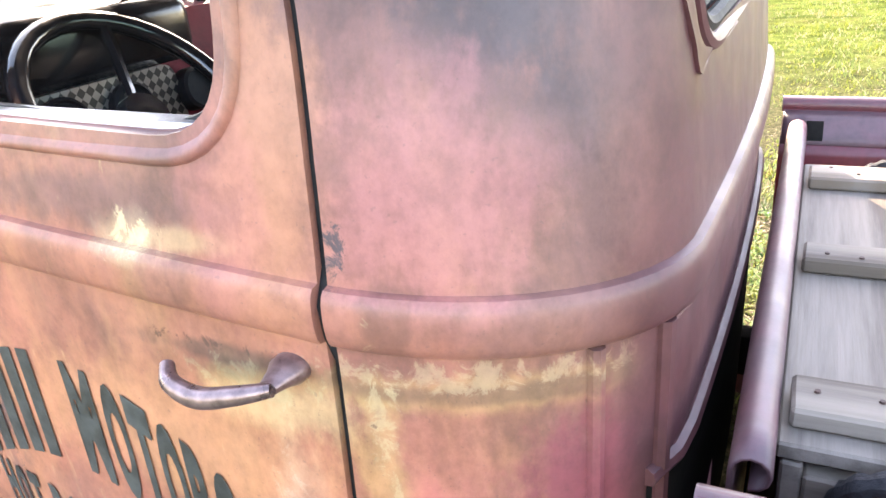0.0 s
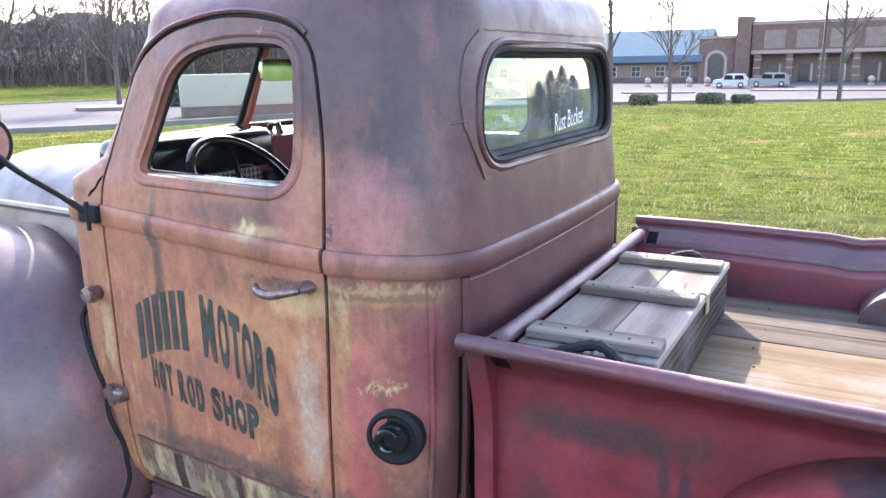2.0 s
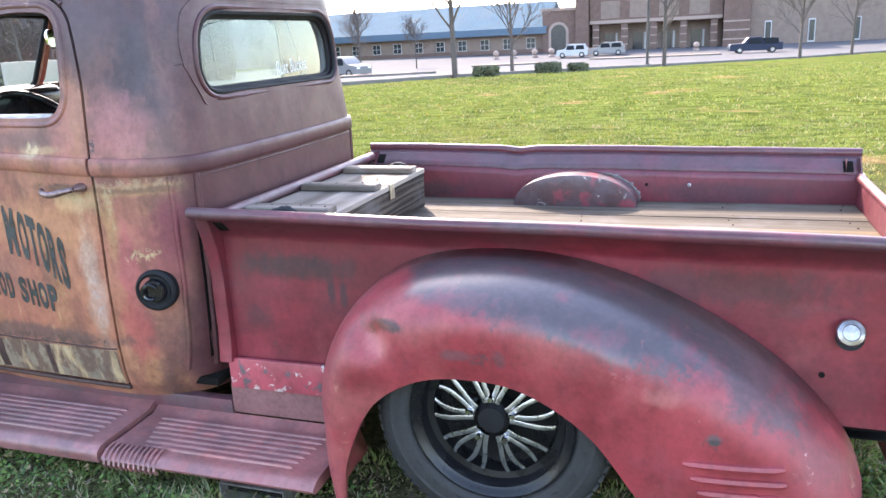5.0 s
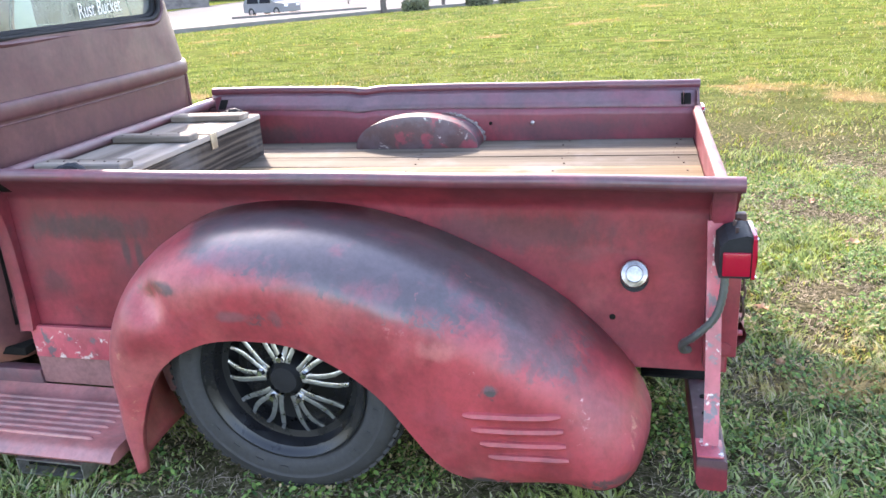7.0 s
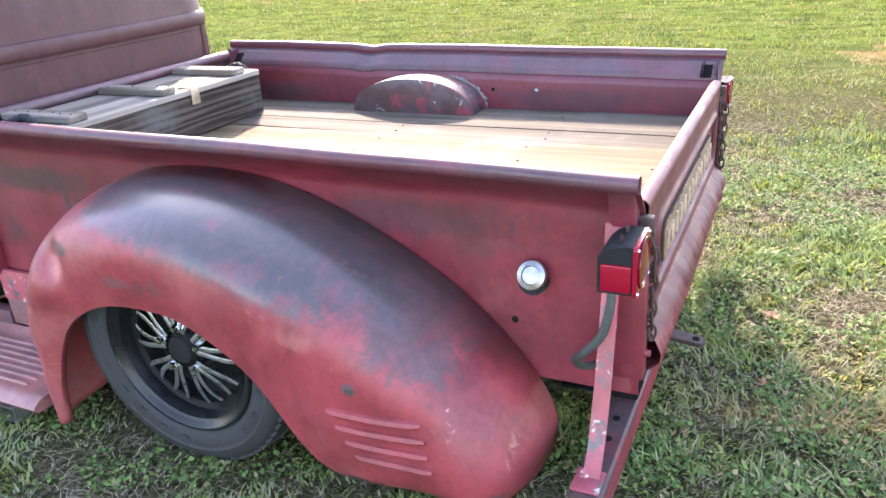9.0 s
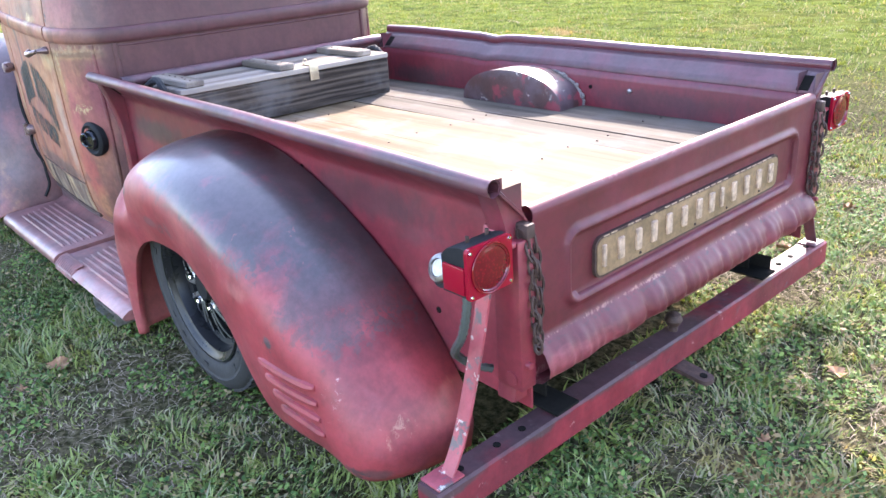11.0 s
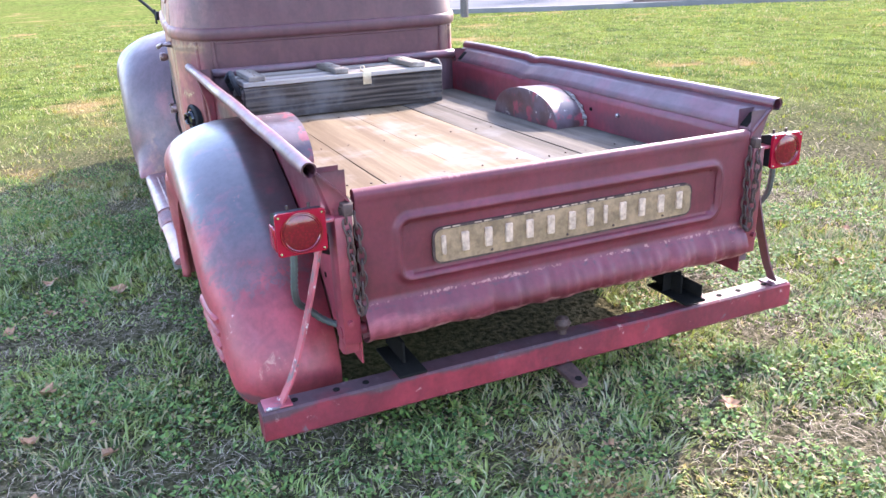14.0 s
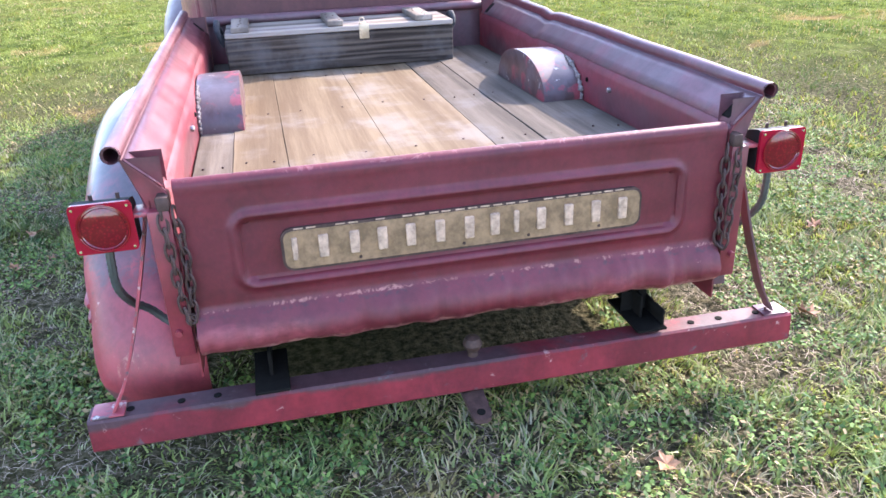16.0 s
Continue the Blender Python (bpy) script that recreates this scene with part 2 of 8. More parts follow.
OCHRE = (0.36, 0.225, 0.085)
M_CAB = patina("cab_paint", ORANGE, [
    (ROSE, 2.6, 0.50, 0.12, 0.55, (0, 0, 0.12, -0.07), UPRIGHT),
    (TAN, 4.0, 0.56, 0.10, 0.6, (0, 0, -0.15, 0.08), UPRIGHT),
    # brown layer that grows towards the cab's back
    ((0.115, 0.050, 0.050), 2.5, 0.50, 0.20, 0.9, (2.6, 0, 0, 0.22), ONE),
    (MAUVE, 2.2, 0.52, 0.18, 0.84, (0.22, 0, 0.95, -0.88), ONE),
    (PLUM, 3.0, 0.56, 0.17, 0.94, (0.25, 0, 1.15, -1.27), UPRIGHT),
    (OCHRE, 7.0, 0.62, 0.10, 0.25, (-0.20, 0, -0.14, -0.01), UPRIGHT),
    ((0.10, 0.045, 0.035), 8.0, 0.57, 0.13, 0.6, (0, 0, -0.04, 0.02), (1.5, 1.5, 0.5)),
    (PLUM, 5.0, 0.62, 0.10, 0.45, (0, 0, 0, 0.0), (1.2, 1.2, 0.6)),
    (CREAM, 26.0, 0.68, 0.05, 0.4, (-0.15, 0, -0.10, 0.0), UPRIGHT),
    ((0.070, 0.034, 0.030), 11.0, 0.56, 0.10, 0.5, (0.05, 0, 0.03, 0.0), (1.0, 1.0, 0.7)),
    ((0.34, 0.15, 0.11), 9.0, 0.62, 0.10, 0.35, (0.1, 0, 0.0, 0.0), (1.2, 1.2, 0.5)),
    ((0.36, 0.13, 0.075), 3.2, 0.58, 0.12, 0.4, (-0.5, 0, -0.06, -0.10), (1.5, 1.5, 0.6)),
    ((0.070, 0.038, 0.042), 2.4, 0.54, 0.16, 0.65, (0.25, 0, 0.30, -0.30), (1.2, 1.2, 0.6)),
    # darkest layer, only on the back and rear corners
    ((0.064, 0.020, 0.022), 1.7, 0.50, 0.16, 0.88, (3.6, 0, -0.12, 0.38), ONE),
], rough=(0.42, 0.60), spot_u=0.60, coat=0.08, spec=0.32, spots=[
    ((0.42, 0.33, 0.26), (-0.385, 0.58), (0.042, 0.26), 0.36),
    (CREAM, (-0.40, 0.885), (0.10, 0.045), 0.45),
    ((0.46, 0.34, 0.20), (-0.545, 1.045), (0.045, 0.028), 0.5),
    (CREAM, (-0.48, 1.044), (0.06, 0.016), 0.3),
    (OCHRE, (-0.20, 0.915), (0.17, 0.022), 0.35),
    (OCHRE, (-0.28, 0.80), (0.03, 0.12), 0.4),
    ((0.21, 0.055, 0.055), (-0.13, 0.70), (0.08, 0.16), 0.7),
    ((0.32, 0.060, 0.060), (-0.25, 0.45), (0.05, 0.14), 0.6),
    (CREAM, (-0.030, 0.80), (0.014, 0.12), 0.45),
    (PLUM, (-0.885, 0.86), (0.020, 0.24), 0.75),
    (PLUM, (-0.915, 0.50), (0.016, 0.22), 0.6),
    (CREAM, (-1.145, 0.66), (0.026, 0.12), 0.45),
    ((0.10, 0.06, 0.05), (-0.68, 0.405), (0.42, 0.035), 0.8),
    # brown line at the handle: its painted shadow together with rust
    ((0.10, 0.055, 0.04), (-0.46, 0.925), (0.14, 0.014), 0.7),
    ((0.10, 0.055, 0.04), (-0.15, 0.915), (0.18, 0.012), 0.6),
    ((0.040, 0.030, 0.036), (-0.13, 1.31), (0.12, 0.17), 0.85),
    ((0.36, 0.155, 0.085), (-0.37, 1.12), (0.06, 0.18), 0.5),
    ((0.10, 0.052, 0.050), (-0.62, 1.075), (0.20, 0.03), 0.6),
    (PLUM, (-0.30, 1.42), (0.12, 0.12), 0.6),
    ((0.46, 0.22, 0.105), (-0.60, 0.80), (0.30, 0.09), 0.4),
    ((0.20, 0.09, 0.07), (-0.75, 0.62), (0.10, 0.07), 0.4),
    ((0.34, 0.12, 0.105), (-0.42, 1.10), (0.05, 0.13), 0.4),
    ((0.15, 0.035, 0.045), (-0.10, 0.78), (0.07, 0.11), 0.75),
    ((0.33, 0.075, 0.085), (-0.24, 0.66), (0.04, 0.16), 0.5),
    ((0.055, 0.042, 0.048), (-0.10, 1.33), (0.09, 0.16), 0.6),
    ((0.33, 0.12, 0.115), (-0.22, 1.10), (0.09, 0.10), 0.5),
], chips=[
    ((0.33, 0.23, 0.14), (-0.19, 0.934), (0.24, 0.020), 0.5, 0.6),
    ((0.34, 0.26, 0.15), (-0.272, 0.86), (0.022, 0.14), 0.5, 0.5),
    ((0.42, 0.32, 0.16), (-0.19, 0.705), (0.075, 0.035), 0.75, 0.45),
    ((0.40, 0.33, 0.19), (-0.045, 0.80), (0.020, 0.19), 0.7, 0.6),
    ((0.50, 0.38, 0.22), (-0.545, 1.045), (0.050, 0.030), 0.7, 0.55),
    ((0.40, 0.28, 0.20), (-0.395, 0.70), (0.045, 0.15), 0.4, 0.55),
    ((0.37, 0.33, 0.31), (-0.378, 0.55), (0.030, 0.14), 0.35, 0.5),
    ((0.36, 0.28, 0.16), (-0.42, 0.900), (0.15, 0.030), 0.5, 0.45),
    ((0.42, 0.30, 0.15), (-0.60, 0.560), (0.16, 0.05), 0.5, 0.3),
    ((0.060, 0.030, 0.022), (-0.46, 0.935), (0.17, 0.012), 0.85, 0.3),
    ((0.060, 0.030, 0.022), (-0.16, 0.905), (0.16, 0.022), 0.85, 0.15),
    ((0.085, 0.038, 0.025), (-0.285, 0.78), (0.020, 0.20), 0.8, 0.1),
    ((0.075, 0.035, 0.024), (-0.36, 0.62), (0.045, 0.25), 0.8, 0.0),
    ((0.050, 0.040, 0.044), (-0.11, 1.26), (0.12, 0.03), 0.6, 0.2),
    ((0.040, 0.034, 0.040), (-0.31, 1.05), (0.020, 0.035), 0.9, 0.6),
    ((0.36, 0.25, 0.17), (-0.55, 1.50), (0.10, 0.02), 0.5, 0.2),
    ((0.075, 0.045, 0.035), (-0.65, 0.385), (0.40, 0.030), 0.85, 0.5),
    ((0.055, 0.042, 0.046), (-0.90, 0.99), (0.022, 0.07), 0.9, 0.6),
    ((0.055, 0.042, 0.046), (-0.90, 0.72), (0.012, 0.40), 0.7, 0.4),
])
M_BED = patina("bed_paint", RED, [
    (DEEP, 2.2, 0.50, 0.16, 0.8, (0, 0, 0.25, -0.12), (0.6, 1.5, 1.6)),
    (PRIMER, 3.2, 0.64, 0.10, 0.3, (0, 0, 0.1, -0.06), (0.7, 1.4, 1.6)),
    (ROSE, 5.0, 0.62, 0.10, 0.25, (0, 0, -0.4, 0.18), ONE),
    (PLUM, 14.0, 0.70, 0.04, 0.6, (0, 0, 0, 0), ONE),
    ((0.060, 0.020, 0.026), 1.6, 0.52, 0.16, 0.75, (0, 0, 2.4, -1.86), (0.5, 1.0, 1.0)),
], rough=(0.36, 0.54), coat=0.12, chips=[
    ((0.30, 0.20, 0.18), (0.98, 0.70), (0.10, 0.006), 0.6, 0.6),
    ((0.035, 0.020, 0.022), (0.30, 0.66), (0.20, 0.05), 0.45, 0.6),
], spots=[
    ((0.045, 0.022, 0.026), (0.30, 0.665), (0.22, 0.045), 0.75),
    ((0.045, 0.022, 0.026), (0.42, 0.585), (0.016, 0.05), 0.85),
    ((0.045, 0.022, 0.026), (0.46, 0.585), (0.014, 0.05), 0.85),
    ((0.045, 0.022, 0.026), (1.55, 0.67), (0.30, 0.05), 0.6),
    ((0.045, 0.022, 0.026), (0.15, 0.49), (0.05, 0.04), 0.5),
])
M_GATE = patina("tailgate_paint", (0.120, 0.014, 0.021), [
    (DEEP, 2.2, 0.50, 0.16, 0.7, (0, 0, 0.25, -0.12), (1.0, 0.6, 1.6)),
    # pinker lower roll, with its highlight put into the colour
    ((0.27, 0.060, 0.070), 6.0, 0.62, 0.10, 0.75, (0, 0, -3.4, 1.42), (1.0, 0.6, 1.0)),
    (PLUM, 14.0, 0.70, 0.04, 0.5, (0, 0, 0, 0), ONE),
    ((0.34, 0.16, 0.13), 30.0, 0.72, 0.03, 0.6, (0, 0, -0.4, 0.17), (1.0, 0.5, 1.0)),
], rough=(0.44, 0.60), coat=0.02, spec=0.4, chips=[
    ((0.38, 0.17, 0.13), (2.09, 0.461), (3.0, 0.007), 0.6, 0.35),
    ((0.05, 0.02, 0.022), (2.09, 0.452), (3.0, 0.007), 0.7, 0.35),
    ((0.40, 0.20, 0.18), (2.10, 0.372), (3.0, 0.016), 0.7, 0.40),
    ((0.28, 0.12, 0.12), (2.08, 0.752), (3.0, 0.008), 0.4, 0.2),
])
M_RAIL = patina("rail_paint", (0.13, 0.035, 0.045), [
    (PLUM, 4.0, 0.50, 0.15, 0.8, (0, 0, 0, 0.03), ONE),
    (RED, 3.0, 0.64, 0.10, 0.35, (0, 0, 0, 0), ONE),
], rough=(0.40, 0.58), coat=0.08)
M_FENDER = patina("rear_fender_paint", (0.275, 0.036, 0.043), [
    (ROSE, 4.5, 0.58, 0.12, 0.5, (-0.12, 0, 0.0, 0.14), ONE),
    ((0.074, 0.050, 0.054), 4.2, 0.55, 0.15, 0.90, (1.3, 0, 6.0, -5.13), ONE),
    ((0.060, 0.045, 0.048), 15.0, 0.60, 0.035, 0.85, (0.75, 0, 3.4, -2.93), ONE),
    ((0.22, 0.045, 0.055), 9.0, 0.60, 0.10, 0.5, (0, 0, 0, 0), ONE),
    (ROSE, 22.0, 0.70, 0.04, 0.6, (0, 0, 0, 0), ONE),
    ((0.42, 0.17, 0.15), 40.0, 0.73, 0.02, 0.5, (0, 0, 0, 0), (0.6, 1.0, 1.6)),
], chips=[
    ((0.085, 0.045, 0.048), (1.67, 0.485), (0.12, 0.085), 0.6, 0.75),
    ((0.085, 0.045, 0.048), (1.73, 0.42), (0.05, 0.05), 0.6, 0.6),
    ((0.060, 0.050, 0.052), (1.02, 0.535), (0.13, 0.035), 0.7, 0.35),
    ((0.060, 0.050, 0.052), (1.40, 0.56), (0.16, 0.05), 0.8, 0.5),
    ((0.045, 0.040, 0.040), (1.545, 0.385), (0.035, 0.020), 0.9, 0.45),
    ((0.40, 0.16, 0.14), (1.33, 0.535), (0.10, 0.03), 0.7, 0.3),
    ((0.46, 0.30, 0.27), (1.50, 0.44), (0.09, 0.012), 0.7, 0.25),
    ((0.46, 0.30, 0.27), (1.75, 0.30), (0.06, 0.10), 0.6, 0.05),
    ((0.40, 0.20, 0.14), (1.86, 0.24), (0.03, 0.05), 0.6, 0.2),
    ((0.030, 0.026, 0.024), (1.52, 0.112), (0.060, 0.012), 0.95, 0.8),
    ((0.045, 0.035, 0.033), (1.79, 0.135), (0.045, 0.022), 0.9, 0.7),
    ((0.16, 0.05, 0.035), (0.68, 0.60), (0.075, 0.030), 0.85, 0.6),
    ((0.36, 0.18, 0.11), (0.57, 0.30), (0.03, 0.25), 0.6, 0.15),
], rough=(0.28, 0.42), coat=0.36, gloss=1, spots=[
    (PRIMER, (0.92, 0.548), (0.05, 0.016), 0.45),
    (PRIMER, (1.03, 0.545), (0.02, 0.03), 0.45),
    ((0.03, 0.025, 0.022), (1.50, 0.116), (0.030, 0.010), 0.9),
    (DEEP, (1.78, 0.46), (0.05, 0.09), 0.5),
    ((0.085, 0.055, 0.058), (1.62, 0.50), (0.07, 0.06), 0.75),
    ((0.085, 0.055, 0.058), (1.70, 0.44), (0.035, 0.035), 0.65),
    ((0.42, 0.16, 0.14), (1.42, 0.485), (0.05, 0.025), 0.4),
    # pale spot and dark crescent paint the dent's light and shade
    ((0.42, 0.15, 0.13), (0.69, 0.555), (0.05, 0.04), 0.4),
    ((0.035, 0.024, 0.024), (0.725, 0.612), (0.060, 0.015), 0.85),
    (PRIMER, (1.54, 0.395), (0.018, 0.015), 0.8),
    ((0.06, 0.04, 0.04), (1.84, 0.140), (0.025, 0.016), 0.7),
])
M_FRONT = patina("front_fender_paint", (0.13, 0.068, 0.068), [
    (PLUM, 2.4, 0.48, 0.15, 0.8, (0, 0, 0.5, -0.30), ONE),
    (ROSE, 3.0, 0.60, 0.12, 0.6, (0.0, 0, -0.3, 0.12), ONE),
    (ORANGE, 6.0, 0.62, 0.08, 0.6, (0, 0, -0.4, 0.10), ONE),
], rough=(0.36, 0.55), coat=0.08)
M_BOARD = patina("running_board_paint", (0.29, 0.115, 0.105), [
    (PLUM, 5.0, 0.52, 0.14, 0.45, (-0.22, 0, 0, -0.02), ONE),
    (ROSE, 9.0, 0.58, 0.10, 0.7, (0.1, 0, 0, 0), ONE),
], rough=(0.35, 0.55))
M_BUMPER = patina("bumper_paint", (0.22, 0.022, 0.030), [
    (DEEP, 3.0, 0.5, 0.15, 0.7, (0, 0, 0, 0), ONE),
    ((0.5, 0.33, 0.30), 26.0, 0.68, 0.03, 0.5, (0, 0, 0.8, -0.15), ONE),
    ((0.05, 0.035, 0.037), 5.0, 0.52, 0.10, 0.85, (0, 0, 14.0, -2.88), ONE),
    (PRIMER, 12.0, 0.66, 0.04, 0.7, (0, 0, 0, 0), ONE),
], rough=(0.45, 0.7), coat=0.04, spec=0.3)
M_BRACE = patina("chipped_brace_paint", (0.36, 0.060, 0.075), [
    (PRIMER, 17.0, 0.585, 0.03, 0.9, (0, 0, 0, 0), ONE),
    ((0.5, 0.45, 0.40), 30.0, 0.62, 0.03, 0.8, (0, 0, 0, 0), ONE),
], rough=(0.4, 0.65))
M_TUB = patina("wheel_tub_paint", (0.062, 0.025, 0.021), [
    (PLUM, 9.0, 0.48, 0.08, 0.85, (0, 0, 0, 0), ONE),
    (RED, 11.0, 0.58, 0.04, 0.8, (0, 0, 0, 0), ONE),
    ((0.5, 0.45, 0.38), 24.0, 0.66, 0.03, 0.7, (0, 0, 0, 0), ONE),
], rough=(0.35, 0.6))
M_RUSTPATCH = patina("bare_rusty_steel", (0.22, 0.165, 0.11), [
    ((0.10, 0.05, 0.03), 20.0, 0.50, 0.05, 0.85, (0, 0, 0.6, -0.16), (1.2, 1.2, 0.7)),
    (CREAM, 10.0, 0.56, 0.08, 0.6, (0, 0, 0, 0), UPRIGHT),
], rough=(0.6, 0.8))
M_MACHINED = plain("machined_alloy", (0.38, 0.38, 0.39), 0.32, 0.9, vary=0.15, scale=40, bump_amount=0.05)
M_BLACK = plain("black_rubber", (0.011, 0.011, 0.012), 0.68, bump_amount=0.15, spec=0.2)
M_TYRE = plain("tyre_rubber", (0.017, 0.0165, 0.0165), 0.75, vary=0.35, scale=9, bump_amount=0.25)
# near black for dark parts and seams, and for shade painted in gaps
M_GAP = plain("shade_and_part_black", (0.010, 0.009, 0.008), 0.95, spec=0.05)
M_WHEELBLACK = plain("satin_black_wheel", (0.009, 0.009, 0.010), 0.30, vary=0.1, bump_amount=0.02, spec=0.3)
M_GLOSSBLACK = plain("gloss_black_enamel", (0.010, 0.010, 0.011), 0.14, vary=0.1, bump_amount=0.02)
M_CHROME = plain("chrome", (0.82, 0.82, 0.83), 0.12, 1.0, vary=0.06, bump_amount=0.03)
M_STEEL = plain("worn_steel", (0.36, 0.34, 0.33), 0.38, 0.9, vary=0.3, scale=30)
M_RUSTSTEEL = plain("rusty_steel", (0.060, 0.034, 0.028), 0.65, 0.2, vary=0.4, scale=40, bump_amount=0.3, spec=0.3)
M_HANDLE = plain("tarnished_handle", (0.19, 0.13, 0.125), 0.33, 0.7, vary=0.35, scale=40)
M_SEALANT = plain("grey_sealant", (0.15, 0.125, 0.115), 0.85, vary=0.4)
M_ROPE = plain("black_rope", (0.016, 0.016, 0.018), 0.85, bump_amount=0.8, fine=120)
M_LENS, _nt, _b = mat("red_lens", 0.2, spec=0.3)
_b.inputs["Base Color"].default_value = (0.23, 0.004, 0.017, 1)
M_DOME, _nt, _b = mat("domed_red_lens", 0.12, spec=0.45)
_cells = node(_nt, "ShaderNodeTexVoronoi", Scale=170.0)
_nt.links.new(coords(_nt), _cells.inputs["Vector"])
_nt.links.new(mix(_nt, ramp(_nt, _cells.outputs["Distance"], 0.0, 0.6), (0.18, 0.003, 0.013), (0.10, 0.002, 0.008)), _b.inputs["Base Color"])
_b.inputs["Coat Weight"].default_value = 0.2
_b.inputs["Coat Roughness"].default_value = 0.04
bump(_nt, _b, _cells.outputs["Distance"], 0.12, 0.001)
M_LENSDARK = plain("dark_red_lens", (0.16, 0.004, 0.008), 0.15, vary=0.15, bump_amount=0)
M_GLASS = glass("window_glass", dust=0.05)
M_REARGLASS = glass("dusty_rear_glass", (0.42, 0.60, 0.58), dust=0.10, gain=0.035)
M_MIRROR = plain("mirror_glass", (0.9, 0.9, 0.9), 0.02, 1.0, vary=0.02, bump_amount=0)
M_LETTER = plain("faded_black_lettering", (0.028, 0.030, 0.028), 0.55, vary=0.5, scale=25)
M_WHITE = plain("white_vinyl", (0.50, 0.51, 0.49), 0.5, vary=0.05)
M_PLATE = plain("tan_plate", (0.20, 0.118, 0.060), 0.55, vary=0.35, scale=18)
M_CREAM = plain("cream_letter_paint", (0.38, 0.25, 0.17), 0.7, vary=0.35, scale=50)
M_DASH = plain("red_dash_paint", (0.13, 0.014, 0.022), 0.55, vary=0.2, spec=0.2)
M_SEAT = plain("dark_seat_vinyl", (0.022, 0.020, 0.020), 0.45, vary=0.3)
M_TURNED, _nt, _b = mat("engine_turned_metal", 0.32, 0.9)
_turned = _nt.nodes.new("ShaderNodeMapping")
_turned.inputs["Rotation"].default_value = (0.785, 0, 0)
_nt.links.new(coords(_nt), _turned.inputs["Vector"])
_check = node(_nt, "ShaderNodeTexChecker", Scale=75.0)
_check.inputs["Color1"].default_value = (0.50, 0.49, 0.46, 1)
_check.inputs["Color2"].default_value = (0.12, 0.12, 0.115, 1)
_nt.links.new(_turned.outputs[0], _check.inputs["Vector"])
_nt.links.new(_check.outputs["Color"], _b.inputs["Base Color"])
M_GREYWOOD = wood("grey_weathered_wood", (0.29, 0.238, 0.19), (0.12, 0.095, 0.075), axis=0, ring=0.3)
M_DARKBOARD = wood("dark_grained_board", (0.115, 0.086, 0.064), (0.026, 0.019, 0.015), axis=1, grain=7.0, bump_amount=0.9, bands="Z", ring=0.27, warp=20.0)
M_GREYWOOD_Y = wood("grey_weathered_board", (0.27, 0.225, 0.185), (0.115, 0.093, 0.074), axis=1, bump_amount=0.6, ring=0.3)
M_TANWOOD = wood("tan_bed_plank", (0.150, 0.108, 0.064), (0.088, 0.058, 0.032), axis=0, grain=0.9, bump_amount=0.35, ring=0.2, warp=22.0)
M_PALEWOOD = wood("pale_grey_bed_plank", (0.132, 0.106, 0.080), (0.064, 0.049, 0.036), axis=0, grain=0.9, ring=0.2, warp=22.0)


# ---- geometry tools ----
def part(name, bm, material, parent=None, label="", smooth=40):
    me = bpy.data.meshes.new(name)
    bm.normal_update()
    bm.to_mesh(me)
    bm.free()
    me.materials.append(material)
    if smooth:
        me.shade_smooth()
        me.set_sharp_from_angle(angle=radians(smooth))
    ob = new(name, me)
    if parent:
        ob.parent = parent
    if label:
        tagged(ob, label)
    return ob


def bm_new():
    return bmesh.new()


def box(bm, lo, hi, bevel=0.0, m=None, seg=2):
    cx = [(a + b) / 2 for a, b in zip(lo, hi)]
    sx = [abs(b - a) for a, b in zip(lo, hi)]
    made = bmesh.ops.create_cube(bm, size=1.0, matrix=Matrix.Translation(cx) @ Matrix.Diagonal((*sx, 1)))
    vs = made["verts"]
    if bevel:
        es = list({e for v in vs for e in v.link_edges})
        r = bmesh.ops.bevel(bm, geom=es, offset=bevel, segments=seg, affect="EDGES", profile=0.5)
        vs = list({v for f in r["faces"] for v in f.verts} | {v for v in vs if v.is_valid})
    if m is not None:
        bmesh.ops.transform(bm, matrix=m, verts=[v for v in vs if v.is_valid])
    return vs


def grid(bm, rows, closed=False, loop=False):
    """Quads over rows of points; closed joins the ends of each row, loop the last row to the first."""
    vs = [[bm.verts.new(p) for p in row] for row in rows]
    n = len(vs[0])
    for i in range(len(vs) if loop else len(vs) - 1):
        a, b = vs[i], vs[(i + 1) % len(vs)]
        for j in range(n if closed else n - 1):
            k = (j + 1) % n
            try:
                bm.faces.new((a[j], a[k], b[k], b[j]))
            except ValueError:
                pass
    return vs


def tube(bm, pts, r, seg=8, closed=False, caps=True):
    pts = [Vector(p) for p in pts]
    n = len(pts)
    rs = r if isinstance(r, (list, tuple)) else [r] * n
    rows = []
    up = None
    for i, p in enumerate(pts):
        a = pts[(i - 1) % n] if closed or i else pts[0]
        b = pts[(i + 1) % n] if closed or i < n - 1 else pts[-1]
        d = (b - a).normalized()
        if up is None:
            up = d.orthogonal().normalized()
        up = (up - d * up.dot(d))
        up = up.normalized() if up.length > 1e-6 else d.orthogonal().normalized()
        side = d.cross(up)
        rows.append([p + (up * math.cos(q) + side * math.sin(q)) * rs[i] for q in [2 * math.pi * k / seg for k in range(seg)]])
    vs = grid(bm, rows, closed=True, loop=closed)
    if caps and not closed:
        bm.faces.new(vs[0][::-1])
        bm.faces.new(vs[-1])
    return vs


